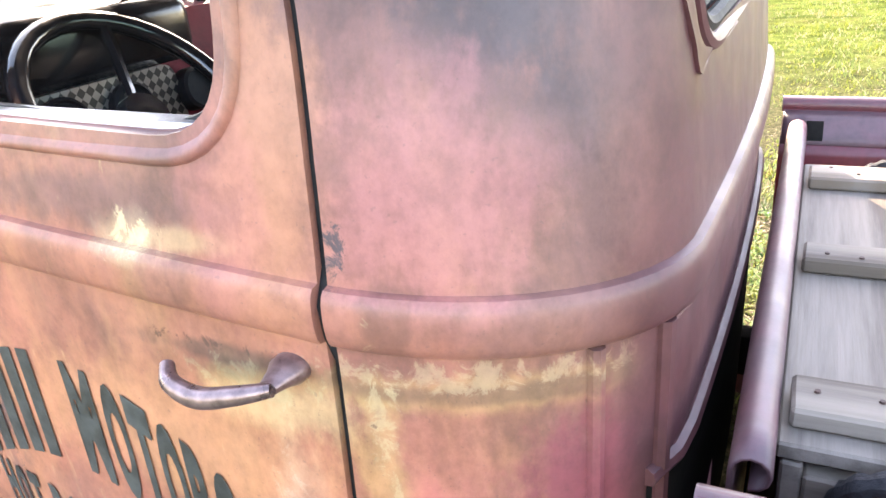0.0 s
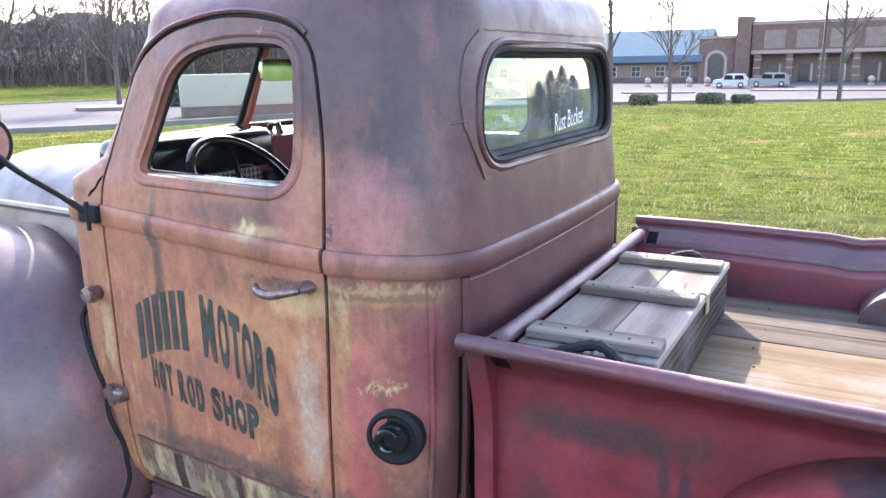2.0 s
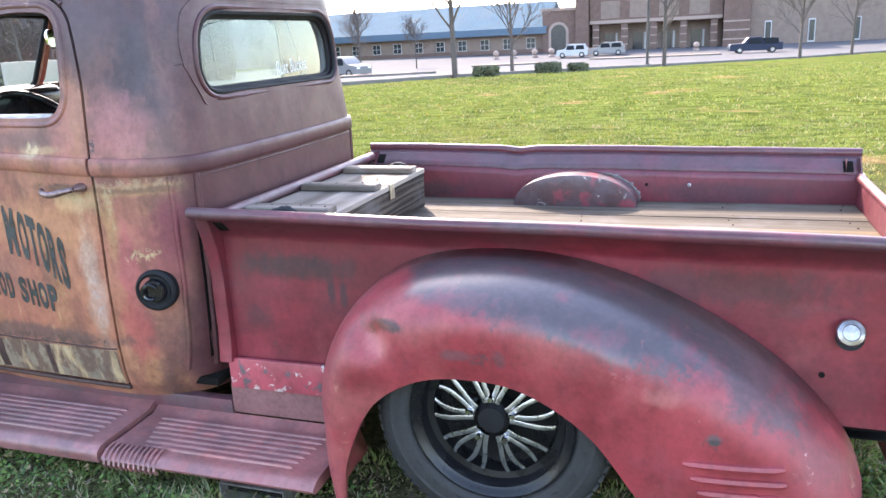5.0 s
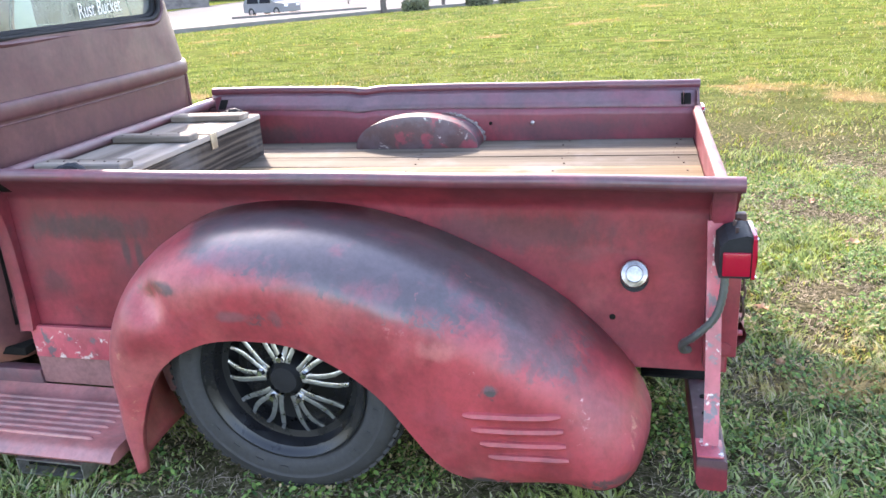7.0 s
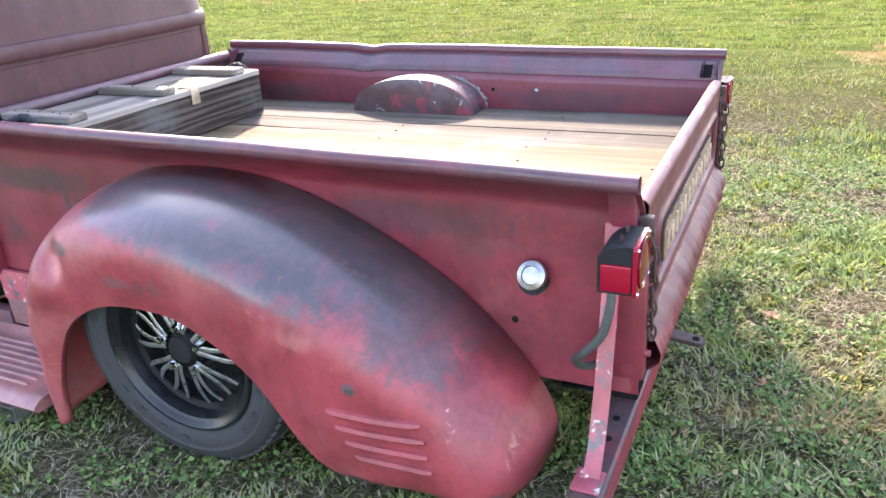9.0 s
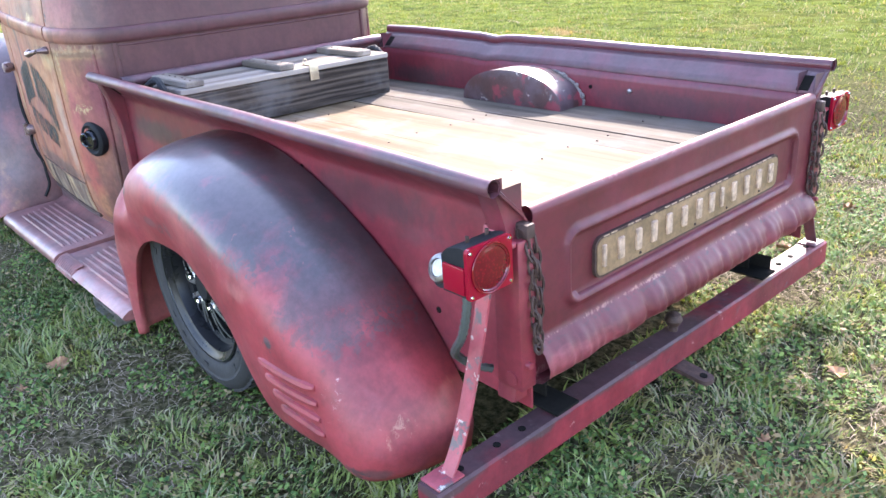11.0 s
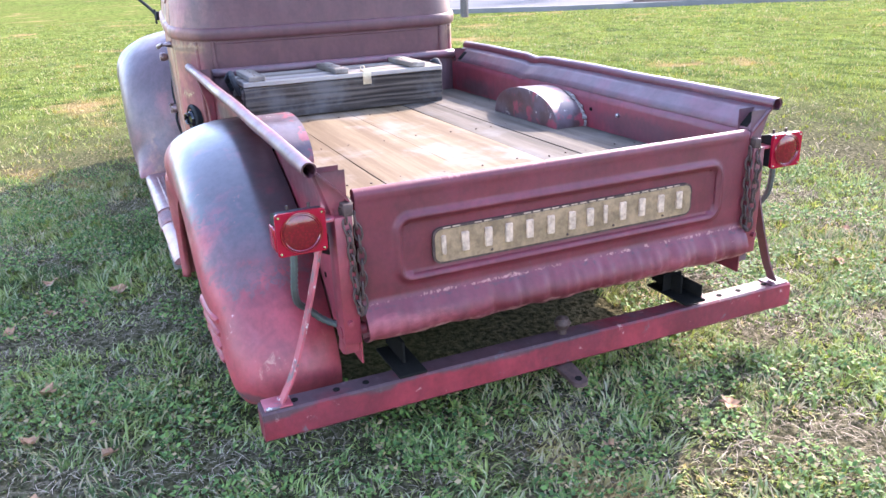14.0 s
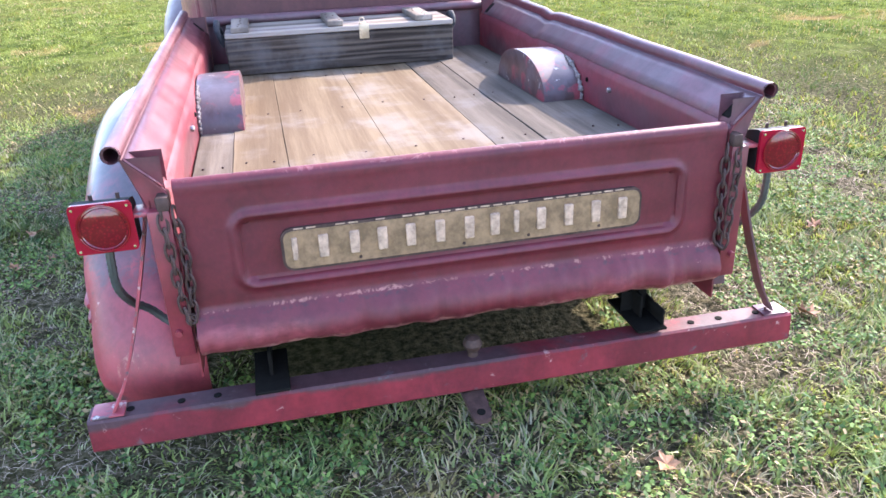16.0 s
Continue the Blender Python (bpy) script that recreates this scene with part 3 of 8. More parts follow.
def lathe(bm, profile, centre, axis, seg=32, closed=False):
    """A turned body: profile rows (distance along the axis, radius)."""
    ax = Vector(axis).normalized()
    a = ax.orthogonal().normalized()
    b = ax.cross(a)
    c = Vector(centre)
    rows = [[c + ax * d + (a * math.cos(q) + b * math.sin(q)) * r for q in [2 * math.pi * k / seg for k in range(seg)]] for d, r in profile]
    vs = grid(bm, rows, closed=True, loop=closed)
    if not closed:
        for row, flip in ((vs[0], True), (vs[-1], False)):
            if profile[0 if flip else -1][1] > 1e-5:
                bm.faces.new(row[::-1] if flip else row)
    bmesh.ops.recalc_face_normals(bm, faces=bm.faces[:])
    return vs


def rounded(poly, radii, n=8):
    """A polygon with its corners rounded."""
    out = []
    k = len(poly)
    rr = radii if isinstance(radii, (list, tuple)) else [radii] * k
    for i in range(k):
        p, a, b = Vector(poly[i]), Vector(poly[i - 1]), Vector(poly[(i + 1) % k])
        da, db = (a - p), (b - p)
        r = min(rr[i], da.length * 0.49, db.length * 0.49)
        s, e = p + da.normalized() * r, p + db.normalized() * r
        for j in range(n + 1):
            t = j / n
            out.append((1 - t) ** 2 * s + 2 * t * (1 - t) * p + t * t * e)
    return out


def prism(bm, outline, place, depth):
    """A solid of the outline's points (2D), laid out by place(point, d) for d in the two depths."""
    rows = [[Vector(place(p, d)) for p in outline] for d in depth]
    vs = grid(bm, rows, closed=True)
    bm.faces.new(vs[0][::-1])
    bm.faces.new(vs[-1])
    bmesh.ops.recalc_face_normals(bm, faces=bm.faces[:])
    return vs


def curve(pts, n):
    """Catmull-Rom through points, n steps a span."""
    pts = [Vector(p) for p in pts]
    ext = [pts[0] * 2 - pts[1], *pts, pts[-1] * 2 - pts[-2]]
    out = []
    for i in range(1, len(ext) - 2):
        a, b, c, d = ext[i - 1:i + 3]
        for j in range(n):
            t = j / n
            out.append(0.5 * ((2 * b) + (c - a) * t + (2 * a - 5 * b + 4 * c - d) * t * t + (3 * b - a - 3 * c + d) * t ** 3))
    out.append(pts[-1])
    return out


def even(pts, n):
    """n points at even steps along a line of points."""
    pts = [Vector(p) for p in pts]
    d = [0.0]
    for a, b in zip(pts, pts[1:]):
        d.append(d[-1] + (b - a).length)
    out, j = [], 0
    for i in range(n):
        s = d[-1] * i / (n - 1)
        while j < len(d) - 2 and d[j + 1] < s:
            j += 1
        t = (s - d[j]) / max(1e-9, d[j + 1] - d[j])
        out.append(pts[j].lerp(pts[j + 1], min(1, t)))
    return out


def lerp_table(rows, v):
    if v <= rows[0][0]:
        return rows[0][1]
    for (a, x), (b, y) in zip(rows, rows[1:]):
        if v <= b:
            return x + (y - x) * (v - a) / (b - a)
    return rows[-1][1]


def bake(ob):
    """Turns an object's modifiers into its mesh."""
    dg = bpy.context.evaluated_depsgraph_get()
    me = bpy.data.meshes.new_from_object(ob.evaluated_get(dg))
    ob.modifiers.clear()
    ob.data = me
    return ob


def cut(ob, cutters, op="DIFFERENCE"):
    for c in cutters:
        md = ob.modifiers.new("cut", "BOOLEAN")
        md.operation, md.object, md.solver, md.use_self = op, c, "EXACT", True
    return bake(ob)


def thicken(ob, amount, offset=-1.0):
    md = ob.modifiers.new("thick", "SOLIDIFY")
    md.thickness, md.offset = amount, offset
    return bake(ob)


def drop(*obs):
    for o in obs:
        me = o.data
        bpy.data.objects.remove(o)
        bpy.data.meshes.remove(me)


def text_mesh(body, size=1.0, heavy=0.0):
    """The flat outline mesh of a word in the built-in font, as verts and faces in x, y."""
    cu = bpy.data.curves.new("text", "FONT")
    cu.body, cu.size = body, size
    cu.resolution_u = 4
    cu.offset = heavy
    ob = new("text", cu)
    dg = bpy.context.evaluated_depsgraph_get()
    me = bpy.data.meshes.new_from_object(ob.evaluated_get(dg))
    vs = [v.co.copy() for v in me.vertices]
    fs = [tuple(p.vertices) for p in me.polygons]
    bpy.data.objects.remove(ob)
    bpy.data.curves.remove(cu)
    bpy.data.meshes.remove(me)
    return vs, fs


def thing(name, label, category, at=(0, 0, 0), group="", turn=0.0):
    e = new(name)
    e.matrix_basis = pose(*at, 0, 0, turn)
    e.empty_display_size = 0.1
    return tagged(e, label, category, group)


# ---- the truck ----
truck = thing("pickup_truck", "vintage pickup truck with worn rust, mauve and red patina paint", "pickup truck", (0, YC, 0))

# -- cab shell --
W_TABLE = [(0.18, 0.665), (0.24, 0.70), (0.34, 0.722), (0.6, 0.735), (1.0, 0.735), (1.12, 0.722), (1.25, 0.703), (1.40, 0.688), (1.50, 0.668)]
XB_TABLE = [(0.18, -0.05), (0.3, -0.022), (0.9, -0.018), (1.0, -0.018), (1.2, -0.034), (1.35, -0.040), (1.50, -0.050)]
XF_SIDE = [(0.2, -1.30), (1.08, -1.30), (1.16, -1.17), (1.50, -1.000)]
XF_MID = [(0.2, -1.36), (1.10, -1.36), (1.22, -1.22), (1.50, -1.100)]


def belt_lift(x, z):
    """The waist moulding climbs slightly towards the front."""
    s = lerp_table([(-1.1, 0.056), (-0.31, 0.014), (-0.05, 0.002), (0.0, 0.0)], x)
    return s * max(0.0, 1 - abs(z - 0.979) / 0.3)


def plan(z, grow=0.0):
    """Half of the cab's outline at a height, from the middle of the back to the middle of the front."""
    w, xb = lerp_table(W_TABLE, z), lerp_table(XB_TABLE, z)
    xs, xm = lerp_table(XF_SIDE, z), lerp_table(XF_MID, z)
    cu, cx = 0.24, 0.30
    pts = [(xb - 0.012 * (k / 10) ** 2, (w - cu) * k / 10) for k in range(11)]
    x0 = xb - 0.012
    p = 2.1
    for k in range(1, 15):
        q = math.pi / 2 * k / 14
        pts.append((x0 - cx + cx * math.cos(q) ** (2 / p), w - cu + cu * math.sin(q) ** (2 / p)))
    wf = w - 0.05
    x1 = xs + 0.10
    for k in range(1, 25):
        t = k / 24
        pts.append((x0 - cx + (x1 - (x0 - cx)) * t, w - 0.05 * t ** 1.6))
    for k in range(1, 9):
        q = math.pi / 2 * k / 8
        pts.append((x1 - 0.10 * math.sin(q), wf - 0.09 * (1 - math.cos(q))))
    for k in range(1, 13):
        t = k / 12
        pts.append((xs + (xm - xs) * math.sin(t * math.pi / 2), (wf - 0.09) * (1 - t)))
    if grow:
        out = []
        for i, (x, u) in enumerate(pts):
            a, b = pts[max(0, i - 1)], pts[min(len(pts) - 1, i + 1)]
            d = Vector((b[0] - a[0], b[1] - a[1])).normalized()
            nx, nu = (d.y, -d.x) if 0 < i < len(pts) - 1 else (1.0 if i == 0 else -1.0, 0.0)
            out.append((x + nx * grow, max(0.0, u + nu * grow)))
        pts = out
    return pts


def full(half, z):
    left = [(x, -u, z + belt_lift(x, z)) for x, u in half]
    right = [(x, u, z + belt_lift(x, z)) for x, u in half[-2:0:-1]]
    return left + right


levels = [(0.18, 0), (0.215, 0), (0.24, 0), (0.30, 0), (0.40, 0), (0.5, 0), (0.6, 0), (0.7, 0), (0.8, 0), (0.88, 0), (0.935, 0)]
for k in range(11):
    q = math.pi * k / 10
    levels.append((0.979 - 0.029 * math.cos(q), 0.003 + 0.012 * math.sin(q) ** 0.7 if 0 < k < 10 else 0.0))
levels += [(1.022, 0), (1.05, 0), (1.08, 0), (1.12, 0), (1.16, 0), (1.2, 0), (1.25, 0), (1.3, 0), (1.35, 0), (1.4, 0), (1.45, 0), (1.48, 0), (1.50, 0)]
rows = [full(plan(z, g), z) for z, g in levels]
top = plan(1.50)
XC = -0.54
for k in range(1, 13):
    q = math.pi / 2 * k / 13
    s, h = math.cos(q) ** (2 / 2.6), math.sin(q) ** (2 / 2.1)
    sf = math.cos(q) ** (2 / 1.95)
    ring = [(XC + (x - XC) * (s if x > XC else s + (sf - s) * min(1.0, (XC - x) / 0.25)), u * (s if x > XC else s + 0.5 * (sf - s) * min(1.0, (XC - x) / 0.25))) for x, u in top]
    crown = [(x, -u, 1.50 + 0.212 * h) for x, u in ring] + [(x, u, 1.50 + 0.212 * h) for x, u in ring[-2:0:-1]]
    rows.append(crown)
bm = bm_new()
vs = grid(bm, rows, closed=True)
peak = bm.verts.new((XC, 0, 1.714))
for j in range(len(vs[-1])):
    bm.faces.new((vs[-1][j], vs[-1][(j + 1) % len(vs[-1])], peak))
bmesh.ops.recalc_face_normals(bm, faces=bm.faces[:])
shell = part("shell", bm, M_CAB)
from mathutils.bvhtree import BVHTree
skin = BVHTree.FromPolygons([v.co.copy() for v in shell.data.vertices], [tuple(p.vertices) for p in shell.data.polygons])
thicken(shell, 0.022)


def side_u(x, z, side=-1, out=0.0):
    """The cab's surface at (x, z) on a side, out metres proud of it."""
    hit = skin.ray_cast(Vector((x, side * 2.0, z)), Vector((0, -side, 0)))
    return hit[0].y + side * out if hit[0] else side * 0.7


def back_x(u, z, out=0.0):
    hit = skin.ray_cast(Vector((1.0, u, z)), Vector((-1, 0, 0)))
    return hit[0].x + out if hit[0] else -0.05


DOOR = [(-1.095, 0.36), (-0.335, 0.36), (-0.318, 0.7), (-0.310, 1.0), (-0.322, 1.25), (-0.36, 1.50), (-0.62, 1.550), (-0.88, 1.508), (-0.995, 1.43), (-1.112, 1.14)]
DOOR_R = [0.03, 0.02, 0.2, 0.2, 0.15, 0.11, 0.3, 0.14, 0.2, 0.2]
DOOR[0], DOOR[1] = (-1.112, 0.235), (-0.338, 0.222)
WINDOW = [(-0.962, 1.150), (-0.412, 1.142), (-0.415, 1.462), (-0.64, 1.474), (-0.828, 1.440)]
WINDOW_R = [0.05, 0.09, 0.075, 0.25, 0.13]


def shrink(outline, by):
    """An outline (2D, either way round) pulled inwards."""
    n = len(outline)
    area = sum(outline[i].x * outline[(i + 1) % n].y - outline[(i + 1) % n].x * outline[i].y for i in range(n))
    sgn = 1 if area > 0 else -1
    out = []
    for i in range(n):
        d = (outline[(i + 1) % n] - outline[i - 1]).normalized()
        out.append(outline[i] + Vector((-d.y, d.x)) * sgn * by)
    return out


def cutter(outline, side=None, x=None):
    bm = bm_new()
    if side is not None:
        prism(bm, outline, lambda p, d: (p.x, side * d, p.y), (0.35, 1.2))
    else:
        prism(bm, outline, lambda p, d: (d, p.x, p.y), x)
    return part("cutter", bm, M_BLACK)


door_line = rounded(DOOR, DOOR_R)
win_line = rounded(WINDOW, WINDOW_R)
REAR = [(-0.495, 1.185), (0.512, 1.185), (0.482, 1.452), (-0.462, 1.452)]
rear_line = rounded(REAR, [0.12, 0.12, 0.13, 0.13], 10)
WS = [(-0.57, 1.214), (-0.012, 1.214), (-0.012, 1.494), (-0.51, 1.494)]
ws_l = rounded(WS, [0.04, 0.02, 0.02, 0.08])
ws_r = [Vector((-p.x, p.y)) for p in ws_l]
cuts = [cutter(door_line, -1), cutter(door_line, 1), cutter(rear_line, x=(-0.4, 0.3)), cutter(ws_l, x=(-1.6, -0.7)), cutter(ws_r, x=(-1.6, -0.7))]
small = shrink(door_line, 0.0105)
doors = []
for side in (-1, 1):
    d = shell.copy()
    d.data = shell.data.copy()
    d.name = "door"
    scene.collection.objects.link(d)
    c1, c2 = cutter(small, side), cutter(win_line, side)
    cut(d, [c1], "INTERSECT")
    cut(d, [c2])
    drop(c1, c2)
    doors.append(d)
cut(shell, cuts)
drop(*cuts)
for ob, name in ((shell, "cab_body"), (doors[0], "door"), (doors[1], "door")):
    ob.name = name
    ob.parent = truck
    ob.data.shade_smooth()
    ob.data.set_sharp_from_angle(angle=radians(35))
tagged(shell, "rounded cab with mauve, orange and rose patina")
tagged(doors[0], "rust-orange door with faded black lettering")
tagged(doors[1], "worn rust-brown door")

# door furniture, both sides
for side, door in ((-1, doors[0]), (1, doors[1])):
    bm = bm_new()
    rows_ = []
    for by, out in ((-0.030, -0.002), (-0.0275, 0.0035), (-0.023, 0.0065), (-0.017, 0.0055), (-0.010, -0.002), (-0.002, -0.010), (0.003, -0.020), (0.004, -0.030)):
        rows_.append([(p.x, side_u(p.x, p.y, side, out), p.y) for p in shrink(win_line, by)])
    grid(bm, rows_, closed=True)
    bmesh.ops.recalc_face_normals(bm, faces=bm.faces[:])
    part("window_lip", bm, M_CAB, door, "pressed window frame", smooth=60)
    bm = bm_new()
    ring = shrink(win_line, 0.004)
    tube(bm, [(p.x, side_u(p.x, p.y, side, -0.028), p.y) for p in ring], 0.006, 6, closed=True)
    part("window_seal", bm, M_BLACK, door)
    # inner sill that catches the light
    bm = bm_new()
    tube(bm, [(x, side_u(x, 1.15, side, -0.03), 1.140) for x in (-0.93, -0.8, -0.65, -0.5, -0.42)], 0.016, 8)
    part("inner_sill", bm, M_STEEL, door)
    # handle: an oval boss and a curved lever
    zh, xh = 0.928, -0.366
    uh = side_u(xh, 0.915, side)
    bm = bm_new()
    lathe(bm, [(-0.005, 0.021), (0.010, 0.021), (0.022, 0.015), (0.040, 0.010), (0.040, 0.0001)], (xh, uh, zh), (0, side, 0), 20)
    for v in bm.verts:
        v.co.z = zh + (v.co.z - zh) * 0.72
    lever = curve([(xh + 0.005, uh + side * 0.040, zh), (xh - 0.028, uh + side * 0.052, zh - 0.006), (xh - 0.072, uh + side * 0.056, zh - 0.015), (xh - 0.112, uh + side * 0.048, zh - 0.012), (xh - 0.130, uh + side * 0.032, zh - 0.004)], 5)
    n = len(lever)
    tube(bm, lever, [0.0075 + 0.0035 * math.sin(math.pi * i / (n - 1)) for i in range(n)], 10)
    part("door_handle", bm, M_HANDLE, door, "tarnished curved lever handle")
    for zz in (0.50,):
        bm = bm_new()
        uu = side_u(-1.13, zz, side)
        box(bm, (-1.170, uu - 0.034, zz - 0.022), (-1.090, uu + 0.034, zz + 0.022), 0.014, seg=3)
        tube(bm, [(-1.130, uu + side * 0.030, zz - 0.028), (-1.130, uu + side * 0.030, zz + 0.030)], 0.011, 10)
        part("hinge", bm, M_HANDLE, door, "dark steel door hinge")
    # bare strip along the bottom of the door
    bm = bm_new()
    rows_ = []
    for k in range(25):
        x = -1.075 + (1.075 - 0.352) * k / 24
        zt = 0.365 + 0.008 * noise.noise((x * 9, side, 0))
        rows_.append([(x, side_u(x, zz_, side, 0.0025), zz_) for zz_ in (0.240, 0.27, 0.30, 0.335, zt)])
    grid(bm, rows_)
    bmesh.ops.recalc_face_normals(bm, faces=bm.faces[:])
    ob = part("bare_metal_strip", bm, M_RUSTPATCH, door, "bare rusty metal strip")
    bm = bm_new()
    tube(bm, [(-1.08 + 0.73 * k / 16, side_u(-1.08 + 0.73 * k / 16, 0.37, side, 0.001), 0.372 + 0.006 * noise.noise((k * 0.7, side, 3))) for k in range(17)], [0.003 + 0.004 * abs(noise.noise((k * 0.9, 1, 1))) for k in range(17)], 5)
    part("torn_edge", bm, M_RUSTSTEEL, door)
    for x, w in ((-0.90, 0.035), (-0.66, 0.02)):
        bm = bm_new()
        grid(bm, [[(x - w / 2, side_u(x, z, side, 0.004), z), (x + w / 2, side_u(x, z, side, 0.004), z)] for z in (0.245, 0.30, 0.36)])
        part("strap", bm, M_RUSTSTEEL, door)
    bm = bm_new()
    tube(bm, [(-1.06 + 0.72 * k / 16, side_u(-1.06 + 0.72 * k / 16, 0.225, side, 0.004), 0.222) for k in range(17)], 0.008, 8)
    part("sill_bead", bm, M_RUSTSTEEL, door)

for side in (-1, 1):
    bm = bm_new()
    tube(bm, [(p.x, side_u(p.x, p.y, side, -0.016), p.y) for p in shrink(door_line, 0.005)], 0.0092, 6, closed=True)
    part("door_rubber", bm, M_BLACK, truck, "black door rubber")
    gutter = [p for p in door_line if p.y > 1.30 and p.x < -0.37]
    bm = bm_new()
    tube(bm, [(p.x, side_u(p.x, p.y + 0.006, side, 0.001), p.y + 0.006) for p in gutter], 0.0065, 6)
    part("drip_rail", bm, M_RAIL, truck, "thin drip rail over the door")
    bm = bm_new()
    pts = [(-1.10, 1.135), (-1.115, 1.12), (-1.13, 1.10), (-1.15, 1.088), (-1.165, 1.075)]
    tube(bm, [(x, side_u(x, z, side, 0.0), z + 0.004 * noise.noise((x * 60, 1, 0))) for x, z in pts], [0.002, 0.004, 0.003, 0.0045, 0.002], 5)
    part("cowl_seam", bm, M_GAP, truck)

# lettering on the driver's door: a firm's first word as plain bars, the rest as words
door = doors[0]


def arch_mid(x):
    """Height of the upper line's foot and head at x."""
    t = (x + 0.745) / 0.25
    return 0.692 - 0.088 * t * t - 0.026 * t, 0.859 - 0.085 * t * t - 0.016 * t


def low_line(x):
    return 0.556 - 0.175 * (x + 0.946), 0.646 - 0.150 * (x + 0.943)


def lay(vs, fs, x0, x1, foot_head, name, out=0.0022):
    lo = Vector((min(v.x for v in vs), min(v.y for v in vs)))
    hi = Vector((max(v.x for v in vs), max(v.y for v in vs)))
    bm = bm_new()
    made = []
    for v in vs:
        x = x0 + (x1 - x0) * (v.x - lo.x) / (hi.x - lo.x)
        f, h = foot_head(x)
        z = f + (h - f) * (v.y - lo.y) / (hi.y - lo.y)
        made.append(bm.verts.new((x, side_u(x, z, -1, out), z)))
    for f in fs:
        try:
            bm.faces.new([made[i] for i in f])
        except ValueError:
            pass
    return part(name, bm, M_LETTER, door, smooth=0)


for ch, a, b in (("M", -0.733, -0.686), ("O", -0.673, -0.638), ("T", -0.632, -0.596), ("O", -0.591, -0.556), ("R", -0.550, -0.517), ("S", -0.512, -0.483)):
    lay(*text_mesh(ch, heavy=0.05), a, b, arch_mid, "door_letter")
for k in range(6):
    a = -0.998 + 0.0365 * k
    sq = [Vector((x, y, 0)) for x in (0, 1) for y in (0, 0.25, 0.5, 0.75, 1)]
    fs = [(i, i + 5, i + 6, i + 1) for i in range(4)]
    lay(sq, fs, a, a + 0.0235, arch_mid, "door_bar")
for word, a, b in (("HOT", -0.956, -0.873), ("ROD", -0.850, -0.753), ("SHOP", -0.723, -0.558)):
    step = (b - a + 0.007) / len(word)
    for k, ch in enumerate(word):
        lay(*text_mesh(ch, heavy=0.05), a + step * k, a + step * (k + 1) - 0.007, low_line, "door_letter")

# glazing of the cab
bm = bm_new()
fan = shrink(rear_line, -0.004)
ring_pts = [bm.verts.new((back_x(p.x, p.y, -0.034), p.x, p.y)) for p in fan]
bmesh.ops.triangle_fill(bm, use_beauty=True, edges=[bm.edges.new((ring_pts[i], ring_pts[(i + 1) % len(ring_pts)])) for i in range(len(ring_pts))])
rear_glass = part("rear_window", bm, M_REARGLASS, truck, "dusty rear window glass")
rear_glass.visible_shadow = False
for by, r, depth in ((0.004, 0.010, -0.006), (0.014, 0.012, -0.028)):
    bm = bm_new()
    tube(bm, [(back_x(p.x, p.y, depth), p.x, p.y) for p in shrink(rear_line, by)], r, 8, closed=True)
    part("rubber_seal", bm, M_BLACK, rear_glass, "black rubber seal")
bm = bm_new()
tube(bm, [(back_x(p.x, p.y, -0.002), p.x, p.y) for p in shrink(rear_line, -0.013)], 0.010, 8, closed=True)
part("window_surround", bm, M_CAB, shell)
# script on the glass
vs, fs = text_mesh("Rust Bucket")
lo, hi = min(v.x for v in vs), max(v.x for v in vs)
bm = bm_new()
made = [bm.verts.new((back_x(0, 1.26, -0.028), 0.02 + (v.x - lo) / (hi - lo) * 0.24, 1.222 + v.y * 0.075 + 0.012 * (v.x - lo) / (hi - lo))) for v in vs]
for f in fs:
    try:
        bm.faces.new([made[i] for i in f])
    except ValueError:
        pass
part("window_script", bm, M_WHITE, rear_glass, "white script on the glass", smooth=0)
for line, sgn in ((ws_l, -1), (ws_r, 1)):
    bm = bm_new()
    pts = []
    for p in shrink(line, -0.012):
        hit = skin.ray_cast(Vector((-3, p.x, p.y)), Vector((1, 0, 0)))
        pts.append(bm.verts.new((hit[0].x + 0.010, p.x, p.y)))
    bmesh.ops.triangle_fill(bm, use_beauty=True, edges=[bm.edges.new((pts[i], pts[(i + 1) % len(pts)])) for i in range(len(pts))])
    ws = part("windshield", bm, M_GLASS, truck, "half of a split windshield")
    ws.visible_shadow = False
    bm = bm_new()
    tube(bm, [v for v in [(skin.ray_cast(Vector((-3, p.x, p.y)), Vector((1, 0, 0)))[0].x + 0.008, p.x, p.y) for p in line]], 0.012, 6, closed=True)
    part("rubber_seal", bm, M_BLACK, ws)

bm = bm_new()
for k in range(1):
    pts = []
    for z in (1.212, 1.25, 1.32, 1.40, 1.498):
        hit = skin.ray_cast(Vector((-3, 0.0, z)), Vector((1, 0, 0)))
        pts.append((hit[0].x + 0.010, 0.0, z))
    tube(bm, pts, 0.012, 8)
part("windshield_divider", bm, M_BLACK, truck, "black bar between the windshield halves")

